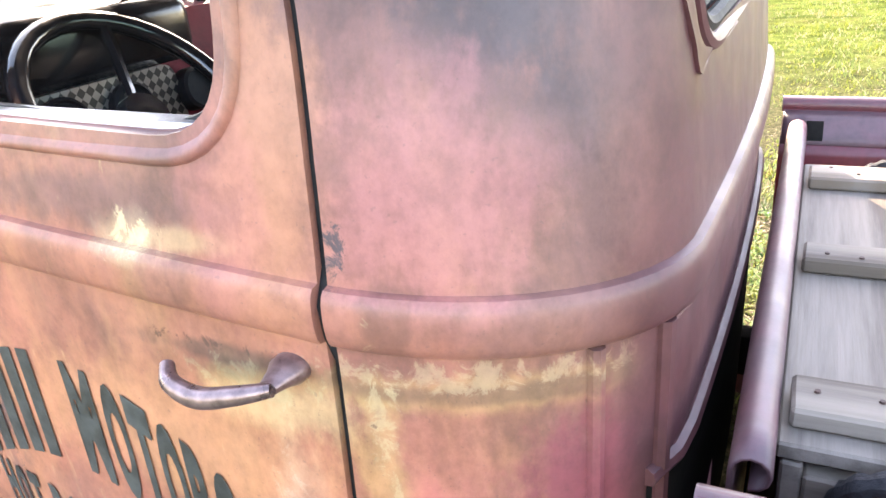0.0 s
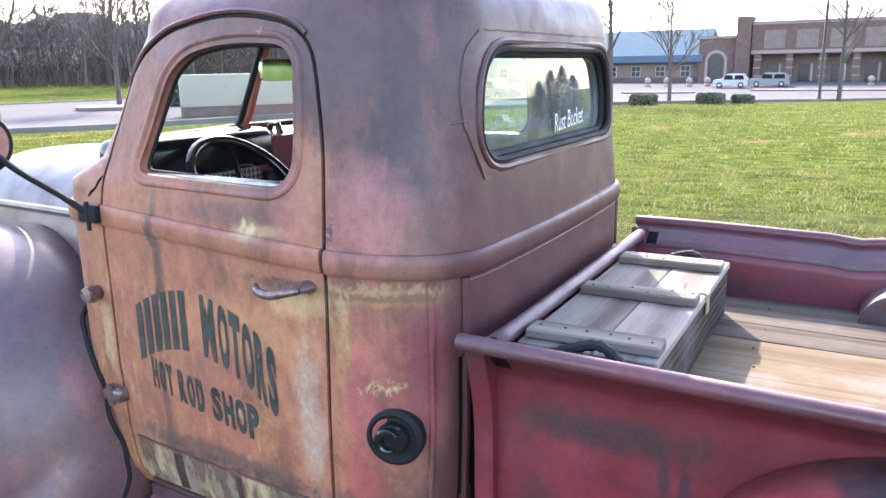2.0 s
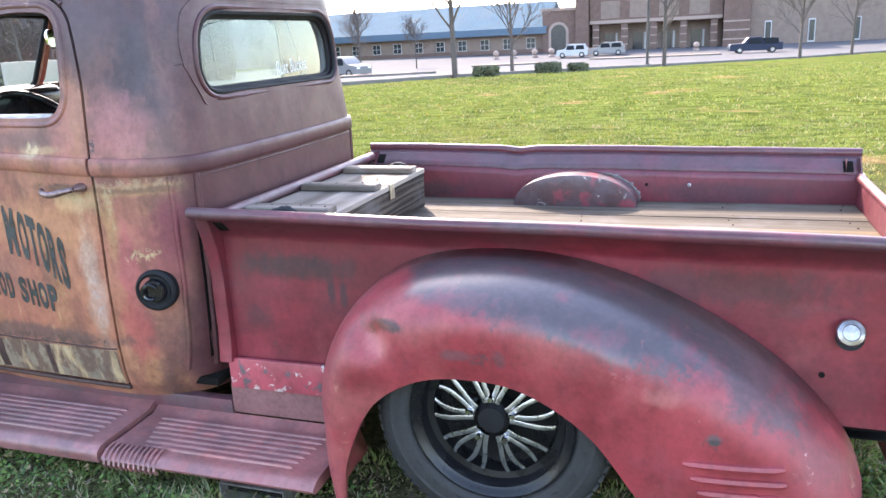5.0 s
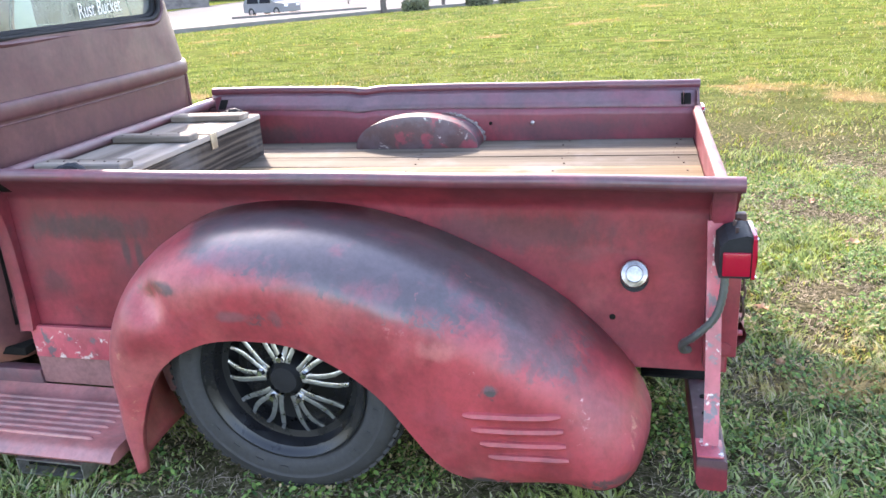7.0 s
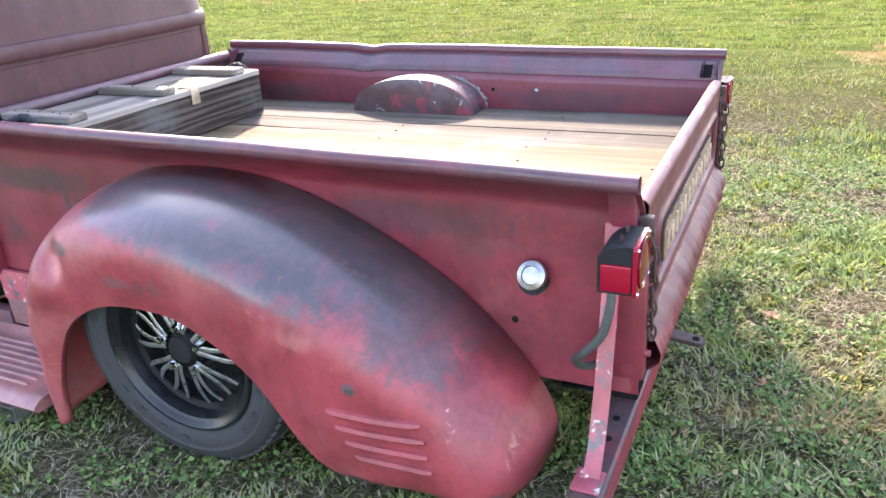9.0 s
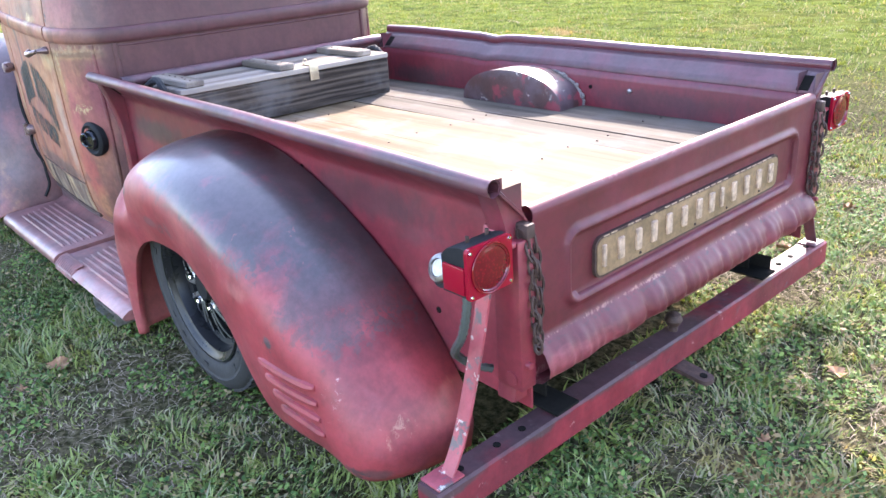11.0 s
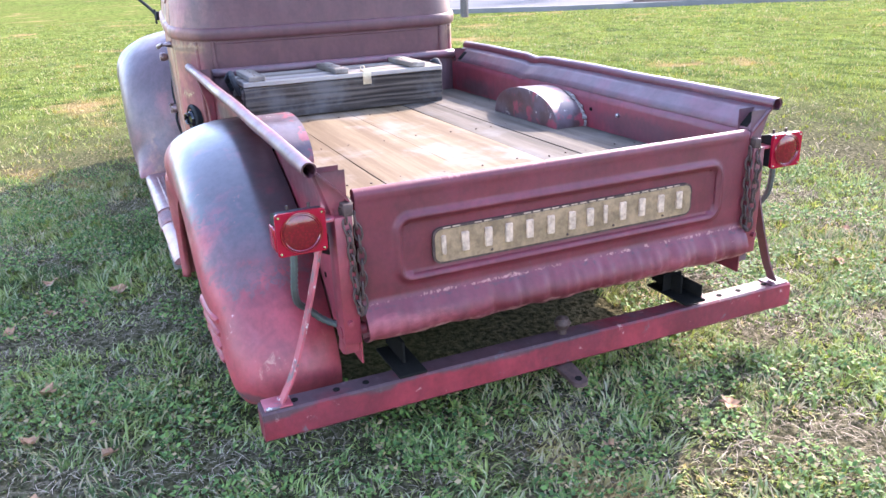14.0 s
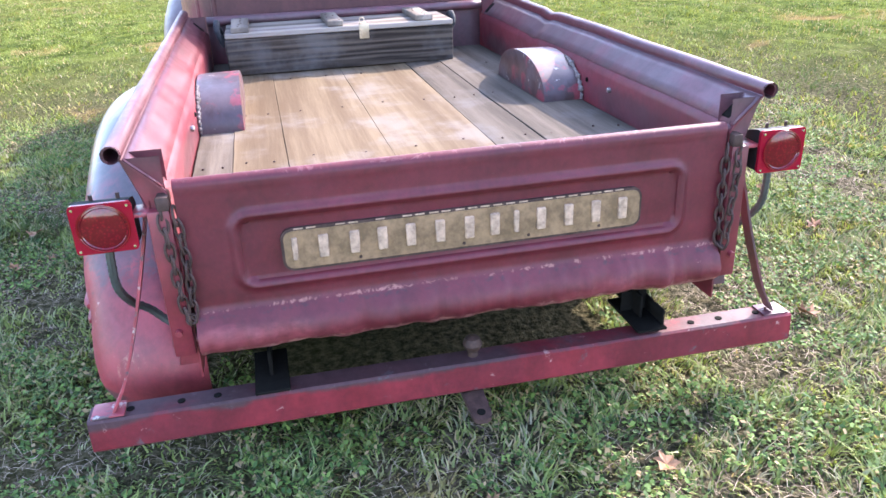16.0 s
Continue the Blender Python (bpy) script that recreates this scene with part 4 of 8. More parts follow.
# raised mouldings on the cab's back and corner, dents and welds
for side in (-1, 1):
    for u0, r in ((0.580, 0.011), (0.650, 0.009)):
        bm = bm_new()
        pts = []
        for k in range(20):
            z = 0.950 - 0.66 * k / 19
            pts.append((back_x(side * u0, z, 0.0), side * u0, z))
        tube(bm, pts, r, 8)
        part("body_bead", bm, M_CAB, shell)
bm = bm_new()
tube(bm, [(back_x(u, 0.940, 0.0), u, 0.940) for u in [-0.57 + 1.14 * k / 20 for k in range(21)]], 0.0035, 8)
part("body_bead", bm, M_CAB, shell)
bm = bm_new()
tube(bm, [(back_x(u, 1.487, -0.002), u, 1.487 + 0.004 * noise.noise((u * 30, 0, 0))) for u in [-0.47 + 0.94 * k / 30 for k in range(31)]], [0.0025 + 0.003 * abs(noise.noise((k * 1.3, 5, 2))) for k in range(31)], 5)
part("weld_seam", bm, M_RUSTSTEEL, shell)
for a, b in (((-0.515, 1.235), (-0.475, 1.163)), ((-0.475, 1.163), (-0.41, 1.176)), ((-0.41, 1.176), (-0.27, 1.168))):
    bm = bm_new()
    pts = [(back_x(a[0] + (b[0] - a[0]) * t, a[1] + (b[1] - a[1]) * t, 0.0005), a[0] + (b[0] - a[0]) * t, a[1] + (b[1] - a[1]) * t) for t in [k / 6 for k in range(7)]]
    tube(bm, pts, [0.0008 + 0.0022 * abs(noise.noise((k * 0.8, a[0] * 9, b[1]))) for k in range(7)], 5)
    part("torn_seam", bm, M_GAP, shell)

# sheet welded round the corner of the rear window, its torn edge standing off the cab
outer_edge = even(curve([(-0.470, 1.486), (-0.522, 1.440), (-0.545, 1.360), (-0.545, 1.290), (-0.522, 1.230), (-0.487, 1.160), (-0.470, 1.158), (-0.410, 1.172), (-0.330, 1.166), (-0.250, 1.172)], 6), 46)
inner_edge = even([Vector(p) for p in curve([(-0.445, 1.470), (-0.476, 1.445), (-0.492, 1.400), (-0.506, 1.300), (-0.506, 1.240), (-0.480, 1.195), (-0.440, 1.176), (-0.400, 1.1745), (-0.330, 1.1745), (-0.250, 1.1745)], 6)], 46)
bm = bm_new()
rows = []
for k, (po, pi) in enumerate(zip(outer_edge, inner_edge)):
    jag = 0.0035 * noise.noise((k * 0.9, 2, 2)) + 0.002 * noise.noise((k * 2.3, 5, 1))
    lift = 0.004 + 0.004 * max(0.0, noise.noise((k * 0.35, 1, 8)))
    row = []
    for t, out in ((0.0, -0.002), (0.0, lift), (0.12, lift * 0.9), (0.5, 0.0045), (0.9, 0.004), (1.0, -0.001)):
        u, z = po.x + (pi.x - po.x) * t + jag * (1 - t), po.y + (pi.y - po.y) * t + jag * (1 - t)
        row.append((back_x(u, z, out), u, z))
    rows.append(row)
grid(bm, rows)
bmesh.ops.recalc_face_normals(bm, faces=bm.faces[:])
part("welded_patch", bm, M_CAB, shell, "torn sheet-metal patch welded round the window", smooth=30)
bm = bm_new()
tube(bm, [(back_x(-0.515 - 0.014 * k, 1.292 - 0.001 * k + 0.004 * noise.noise((k * 0.9, 3, 3)), -0.001), -0.515 - 0.014 * k, 1.292 - 0.001 * k + 0.004 * noise.noise((k * 0.9, 3, 3))) for k in range(5)], [0.003 + 0.005 * abs(noise.noise((k * 1.1, 4, 4))) for k in range(5)], 6)
part("weld_seam", bm, M_CAB, shell, "rough dented weld")

# near-black sheet below the flange paints the shade in the cab-bed gap
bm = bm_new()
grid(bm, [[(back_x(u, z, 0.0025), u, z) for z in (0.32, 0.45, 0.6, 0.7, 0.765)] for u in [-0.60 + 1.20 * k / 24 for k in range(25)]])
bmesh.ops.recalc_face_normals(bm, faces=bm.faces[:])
part("gap_shade_sheet", bm, M_GAP, shell, "near-black sheet painting the gap's shade on the cab")
bm = bm_new()
tube(bm, [(back_x(u, 0.775, 0.002), u, 0.775) for u in [-0.60 + 1.20 * k / 24 for k in range(25)]], 0.011, 8)
part("body_bead", bm, M_CAB, shell)

# fuel filler in the cab's corner panel
fx, fz = -0.170, 0.586
fu = side_u(fx, fz)
nrm = Vector((0.22, -1, 0)).normalized()
bm = bm_new()
lathe(bm, [(-0.02, 0.070), (0.004, 0.070), (0.012, 0.063), (0.013, 0.058), (0.004, 0.048), (0.0035, 0.030), (0.0035, 0.0001)], (fx, fu, fz), nrm, 32)
filler = part("fuel_filler", bm, M_BLACK, truck, "black rubber fuel filler ring")
bm = bm_new()
lathe(bm, [(-0.008, 0.040), (0.012, 0.040), (0.022, 0.034), (0.024, 0.0001)], (fx, fu, fz), nrm, 24)
tube(bm, [(fx + 0.024 * math.cos(q), fu - 0.030 + 0.2 * 0.024 * math.cos(q), fz + 0.024 * math.sin(q)) for q in [0.6 + 4.6 * k / 14 for k in range(15)]], [0.003 + 0.006 * math.sin(math.pi * k / 14) for k in range(15)], 8)
part("fuel_cap", bm, M_GLOSSBLACK, filler, "gloss black cap")

# wing mirror and small cowl lamp on the driver's side
bm = bm_new()
tube(bm, curve([(-1.135, side_u(-1.12, 1.03) - 0.012, 1.035), (-1.18, -0.755, 1.085), (-1.235, -0.825, 1.155), (-1.262, -0.862, 1.20)], 4), 0.009, 8)
mirror = part("mirror_arm", bm, M_BLACK, truck, "black side mirror arm")
MC = (-1.268, -0.885, 1.235)
bm = bm_new()
lathe(bm, [(-0.035, 0.0001), (-0.032, 0.035), (-0.012, 0.066), (0.008, 0.074), (0.013, 0.070), (0.010, 0.0001)], MC, (0.9, 0.15, 0.0), 28)
part("mirror_head", bm, M_BLACK, mirror)
bm = bm_new()
lathe(bm, [(0.0125, 0.0001), (0.0125, 0.067), (0.0105, 0.067)], MC, (0.9, 0.15, 0.0), 28)
part("mirror_glass", bm, M_MIRROR, mirror)
bm = bm_new()
box(bm, (-1.165, side_u(-1.12, 1.03) - 0.022, 1.010), (-1.09, side_u(-1.12, 1.03) + 0.004, 1.058), 0.008)
tube(bm, [(-1.12, side_u(-1.12, 1.03) - 0.02, 0.99), (-1.12, side_u(-1.12, 1.03) - 0.02, 1.07)], 0.006, 6)
part("mirror_clamp", bm, M_BLACK, mirror)
bm = bm_new()
cu_ = side_u(-1.16, 0.80)
lathe(bm, [(0, 0.020), (0.012, 0.020), (0.025, 0.026), (0.045, 0.022), (0.05, 0.0001)], (-1.165, cu_, 0.80), (0, -1, 0), 18)
part("cowl_lamp", bm, M_HANDLE, truck, "small tarnished cowl lamp")

# hood, lofted from the cowl to the nose
rows = []
for k in range(15):
    t = k / 14
    x = -1.20 - 1.36 * t
    half = 0.60 - 0.27 * t
    zt = 1.165 - 0.07 * t - 0.06 * max(0, t - 0.8) / 0.2
    zb = 0.56
    row = []
    for j in range(31):
        q = math.pi * j / 30
        c, s = math.cos(q), math.sin(q)
        u = -half * (abs(c) ** 0.62) * (1 if c > 0 else -1)
        z = zb + (zt - zb) * (s ** 0.5)
        row.append((x, u, z))
    rows.append(row)
rows.append([(-2.60, p[1] * 0.8, 0.55 + (p[2] - 0.55) * 0.85) for p in rows[-1]])
rows.append([(-2.63, p[1] * 0.2, 0.55 + (p[2] - 0.55) * 0.5) for p in rows[-2]])
bm = bm_new()
grid(bm, rows)
bmesh.ops.recalc_face_normals(bm, faces=bm.faces[:])
hood = part("hood", bm, M_FRONT, truck, "long rounded hood with worn satin paint")
for side in (-1, 1):
    bm = bm_new()
    tube(bm, [(-1.21 - 1.25 * k / 12, side * (0.607 - 0.245 * k / 12), 0.995 - 0.05 * k / 12) for k in range(13)], 0.014, 8)
    part("hood_moulding", bm, M_FRONT, hood)
    bm = bm_new()
    tube(bm, [(-1.205, side * (0.60 * abs(math.cos(q)) ** 0.62 + 0.002), 0.56 + 0.605 * math.sin(q) ** 0.5) for q in [0.02 + 1.5 * k / 16 for k in range(17)]], 0.004, 5)
    part("hood_seam", bm, M_GAP, hood)


# -- fenders --
def fender(name, outer, arch, u_in, u_out, crown, material, label, dents=()):
    """A pressed fender: outer is its line against the body, arch its lower edge and wheel opening (x, z), front to rear."""
    n = 110
    o, a = even(curve(outer, 10), n), even(curve(arch, 10), n)
    rows = []
    for i_, (p, q) in enumerate(zip(o, a)):
        gap = (q - p).length
        tail = max(0.0, (i_ / n - 0.70) / 0.30) ** 1.6
        row = []
        ks = [0, .02, .05, .09, .13, .17, .21, .25, .29, .33, .37, .42, .47, .53, .6, .68, .76, .84, .92, 1.0]
        for r in ks:
            d = min(1.0, r * gap / crown) if gap > crown else r
            f = (1 - (1 - d) ** 2.3) ** (1 / 2.3)
            u = u_in + (u_out - u_in) * f * (1 - 0.10 * tail)
            px, pz = p.x + (q.x - p.x) * r, p.y + (q.y - p.y) * r
            for dx_, dz_, rr_, deep in dents:
                u -= (u_out - u_in) / abs(u_out - u_in) * deep * math.exp(-(((px - dx_) ** 2 + (pz - dz_) ** 2) / rr_ ** 2))
            tuck = (0.036 + 0.02 * tail) * r ** 3
            row.append((p.x + (q.x - p.x) * r, u + (0.0 if u_out > u_in else tuck) - (tuck if u_out > u_in else 0), p.y + (q.y - p.y) * r))
        e = row[-1]
        row.append((e[0], e[1] + (0.018 if u_out < u_in else -0.018), e[2]))
        rows.append(row)
    bm = bm_new()
    grid(bm, rows)
    bmesh.ops.recalc_face_normals(bm, faces=bm.faces[:])
    if sum(f.normal.y * (1 if u_out > u_in else -1) for f in bm.faces) < 0:
        bmesh.ops.reverse_faces(bm, faces=bm.faces[:])
    ob = part(name, bm, material, truck, label)
    thicken(ob, 0.005)
    ob.data.shade_smooth()
    # near-black liner, added to darken the fender's hidden face
    bm = bm_new()
    inward = 0.008 if u_out < u_in else -0.008
    grid(bm, [[(x, u + inward, z - 0.004) for x, u, z in row[2:-2]] for row in rows[1:-1]])
    bmesh.ops.recalc_face_normals(bm, faces=bm.faces[:])
    part("inner_liner", bm, M_GAP, ob, "near-black liner added inside the fender")
    return ob


R_OUT = [(0.500, 0.055), (0.462, 0.20), (0.455, 0.42), (0.545, 0.60), (0.72, 0.716), (0.95, 0.753), (1.20, 0.730), (1.45, 0.642), (1.68, 0.505), (1.835, 0.35), (1.905, 0.22), (1.895, 0.118)]
R_ARCH = [(0.550, 0.045), (0.572, 0.19), (0.655, 0.36), (0.79, 0.450), (0.94, 0.470), (1.10, 0.442), (1.255, 0.340), (1.392, 0.160), (1.470, 0.115), (1.540, 0.107), (1.61, 0.106), (1.67, 0.107), (1.725, 0.110)]
R_OUT_FAR = R_OUT[:9] + [(1.79, 0.42), (1.825, 0.37), (1.80, 0.325)]
R_ARCH_FAR = R_ARCH[:6] + [(1.235, 0.360), (1.31, 0.325), (1.42, 0.315), (1.54, 0.312), (1.66, 0.312), (1.77, 0.318)]
for side in (-1, 1):
    rf = fender("rear_fender", R_OUT if side < 0 else R_OUT_FAR, R_ARCH if side < 0 else R_ARCH_FAR, side * 0.627, side * 0.935, 0.162, M_FENDER, "red rounded rear fender with a dark worn crown", ((0.675, 0.568, 0.048, 0.042), (1.02, 0.50, 0.08, 0.006), (1.70, 0.30, 0.07, 0.008)))
    fv = BVHTree.FromPolygons([v.co.copy() for v in rf.data.vertices], [tuple(p.vertices) for p in rf.data.polygons])

    def fender_u(x, z, out=0.0):
        h = fv.ray_cast(Vector((x, side * 2, z)), Vector((0, -side, 0)))
        return (h[0].y if h[0] else side * 0.9) + side * out
    for k in range(4 if side < 0 else 0):
        z = 0.322 - 0.039 * k
        xa, xb_ = 1.475 + 0.018 * k, 1.700 + 0.006 * k
        bm = bm_new()
        pts = [(xa + (xb_ - xa) * j / 10, fender_u(xa + (xb_ - xa) * j / 10, z, -0.001), z + 0.006 * j / 10) for j in range(11)]
        tube(bm, pts, [0.004 + 0.0085 * min(1, math.sin(math.pi * (j + 0.4) / 10.8) * 3.0) for j in range(11)], 8)
        part("pressed_louvre", bm, M_FENDER, rf)

F_OUT = [(-1.145, 0.10), (-1.150, 0.30), (-1.20, 0.54), (-1.31, 0.735), (-1.49, 0.865), (-1.75, 0.915), (-2.05, 0.88), (-2.30, 0.75), (-2.45, 0.52), (-2.48, 0.25)]
F_ARCH = [(-1.18, 0.09), (-1.36, 0.10), (-1.52, 0.16), (-1.60, 0.38), (-1.75, 0.56), (-1.92, 0.60), (-2.10, 0.54), (-2.25, 0.40), (-2.33, 0.22), (-2.40, 0.20)]
for side in (-1, 1):
    ff = fender("front_fender", F_OUT, F_ARCH, side * 0.50, side * 0.985, 0.36, M_FRONT, "mauve-grey rounded front fender")
    # black welt where the fender meets the cowl
    fv = BVHTree.FromPolygons([v.co.copy() for v in ff.data.vertices], [tuple(p.vertices) for p in ff.data.polygons])
    welt = []
    for k in range(24):
        z = 0.15 + 0.028 * k
        for i in range(120):
            x = -1.13 - 0.004 * i
            h = fv.ray_cast(Vector((x, side * 2, z)), Vector((0, -side, 0)))
            if h[0] and abs(h[0].y) > abs(side_u(x, z, side)):
                if x > -1.40:
                    welt.append((x, h[0].y + side * 0.001, z))
                break
    if len(welt) > 4:
        bm = bm_new()
        tube(bm, even(curve(welt[::2], 4), 40), 0.0075, 7)
        part("fender_welt", bm, M_BLACK, ff, "black rubber welt")


# -- wheels --
def wheel(x, side, z=0.330, turn=0.0):
    hub_u = side * 0.745
    face = 0.125
    bm = bm_new()
    R = 0.334
    prof = [(-0.100, 0.224), (-0.112, 0.24), (-0.120, 0.28), (-0.112, 0.308), (-0.098, 0.322), (-0.07, 0.331), (-0.03, R), (0.03, R), (0.07, 0.331), (0.098, 0.322), (0.112, 0.308), (0.118, 0.288), (0.119, 0.283), (0.1165, 0.280), (0.1165, 0.272), (0.117, 0.268), (0.113, 0.246), (0.108, 0.236), (0.104, 0.232), (0.098, 0.226)]
    lathe(bm, prof, (0, 0, 0), (0, side, 0), 64, closed=True)
    w = part("wheel", bm, M_TYRE, truck, "low-profile black tyre on a machined black wheel")
    w.location = (x, hub_u, z)
    # tread lugs on both shoulders
    bm = bm_new()
    for k in range(64):
        q = 2 * math.pi * k / 64
        m = Matrix.Rotation(q, 4, "Y")
        for s in (-1, 1):
            box(bm, (-0.011, s * 0.080 - 0.024, 0.306), (0.011, s * 0.080 + 0.024, 0.3255), 0, m @ Matrix.Rotation(s * 0.25, 4, "Z"))
            box(bm, (-0.012, s * 0.026 - 0.020, 0.320), (0.012, s * 0.026 + 0.020, 0.3368), 0, m @ Matrix.Rotation(s * 0.5 + 0.2, 4, "Z"))
    tagged(part("tread", bm, M_TYRE, w, smooth=0), kind="stuff")
    bm = bm_new()
    lathe(bm, [(-0.10, 0.224), (0.094, 0.226), (0.106, 0.230), (0.110, 0.226), (0.108, 0.220), (0.100, 0.214), (0.094, 0.202), (0.078, 0.197), (0.060, 0.194), (0.056, 0.176), (0.040, 0.172), (0.012, 0.170), (0.008, 0.0001)], (0, 0, 0), (0, side, 0), 64)
    part("rim", bm, M_WHEELBLACK, w, "satin black deep-dish rim")
    bm = bm_new()
    tube(bm, [(0.2255 * math.sin(q), side * 0.108, 0.2255 * math.cos(q)) for q in [2 * math.pi * k / 64 for k in range(64)]], 0.0035, 6, closed=True)
    part("rim_lip", bm, M_GLOSSBLACK, w, "gloss black rim lip")
    # five pairs of forked spokes: black arms with bright machined edges
    for k in range(10):
        q0 = 2 * math.pi * (k // 2) / 5 + (0.30 if k % 2 else -0.30) + math.pi / 5 + turn
        bend = 0.10 if k % 2 else -0.10
        bm, be = bm_new(), bm_new()
        left, right = [], []
        for j in range(9):
            t = j / 8
            r = 0.050 + 0.118 * t
            q = q0 + bend * (1.6 - 4.4 * t + 3.4 * t * t)
            hw = 0.012 + 0.026 * t ** 2.0
            d = side * (0.082 - 0.020 * t * t)
            for line, s in ((left, -1), (right, 1)):
                line.append(Vector((math.sin(q) * r + s * hw * math.cos(q) * 0.62, d, math.cos(q) * r - s * hw * math.sin(q) * 0.62)))
        for line, s in ((left, -1), (right, 1)):
            n_ = len(line)
            tube(bm, line, [0.0062 - 0.0016 * j / n_ for j in range(n_)], 6)
            rows = []
            for j, p in enumerate(line):
                rad = Vector((p.z, 0, -p.x)).normalized() * (0.0066 if j < 7 else 0.0054)
                up = Vector((0, side * 0.0058, 0))
                rows.append([p - rad + up * 0.9, p + up * 1.25, p + rad + up * 0.9])
            grid(be, rows)
        arm = part("spoke", bm, M_WHEELBLACK, w)
        bmesh.ops.recalc_face_normals(be, faces=be.faces[:])
        part("machined_edge", be, M_MACHINED, arm, "bright machined spoke edge")
    bm = bm_new()
    lathe(bm, [(0.02, 0.050), (0.072, 0.049), (0.080, 0.043), (0.084, 0.040), (0.094, 0.036), (0.096, 0.0001)], (0, 0, 0), (0, side, 0), 32)
    part("hub_cap", bm, M_BLACK, w)
    # raised moulding on the tyre's side wall
    for k in range(22):
        q = 2 * math.pi * k / 22 + 0.1
        if k % 11 in (4, 5, 9, 10):
            continue
        bm = bm_new()
        box(bm, (-0.011, side * 0.112, 0.252), (0.011, side * 0.1174, 0.270), 0, Matrix.Rotation(q, 4, "Y"))
        part("side_wall_bar", bm, M_TYRE, w, smooth=0)
    for k in range(5):
        q = 2 * math.pi * k / 5
        bm = bm_new()
        lathe(bm, [(0.03, 0.011), (0.096, 0.011), (0.103, 0.008), (0.103, 0.0001)], (math.sin(q) * 0.064, 0, math.cos(q) * 0.064), (0, side, 0), 6)
        part("lug_nut", bm, M_CHROME, w)
    return w


for wx in (0.980, -1.90):
    for side in (-1, 1):
        wheel(wx, side)
# axle and frame rails keep the underside dark
bm = bm_new()
for side in (-1, 1):
    box(bm, (-2.5, side * 0.40 - 0.03, 0.30), (1.98, side * 0.40 + 0.03, 0.40), 0.005)
tube(bm, [(0.980, -0.62, 0.33), (0.980, 0.62, 0.33)], 0.04, 10)
tube(bm, [(-1.9, -0.62, 0.335), (-1.9, 0.62, 0.335)], 0.035, 10)
box(bm, (1.85, -0.40, 0.31), (1.91, 0.40, 0.38), 0.005)
box(bm, (-1.25, -0.62, 0.22), (-0.04, 0.62, 0.25), 0.005)
part("chassis_frame", bm, M_GAP, truck, "dark ladder frame and axles")
# unseen block, added so that the space behind the bumper looks dark
bm = bm_new()
box(bm, (1.42, -0.40, 0.24), (1.82, 0.20, 0.43), 0.03)
part("underbody_block", bm, M_GAP, truck, "unseen near-black block added under the bed")


# -- bed --
def rail_z(x):
    return 0.853 - 0.028 * (x / 2.085)


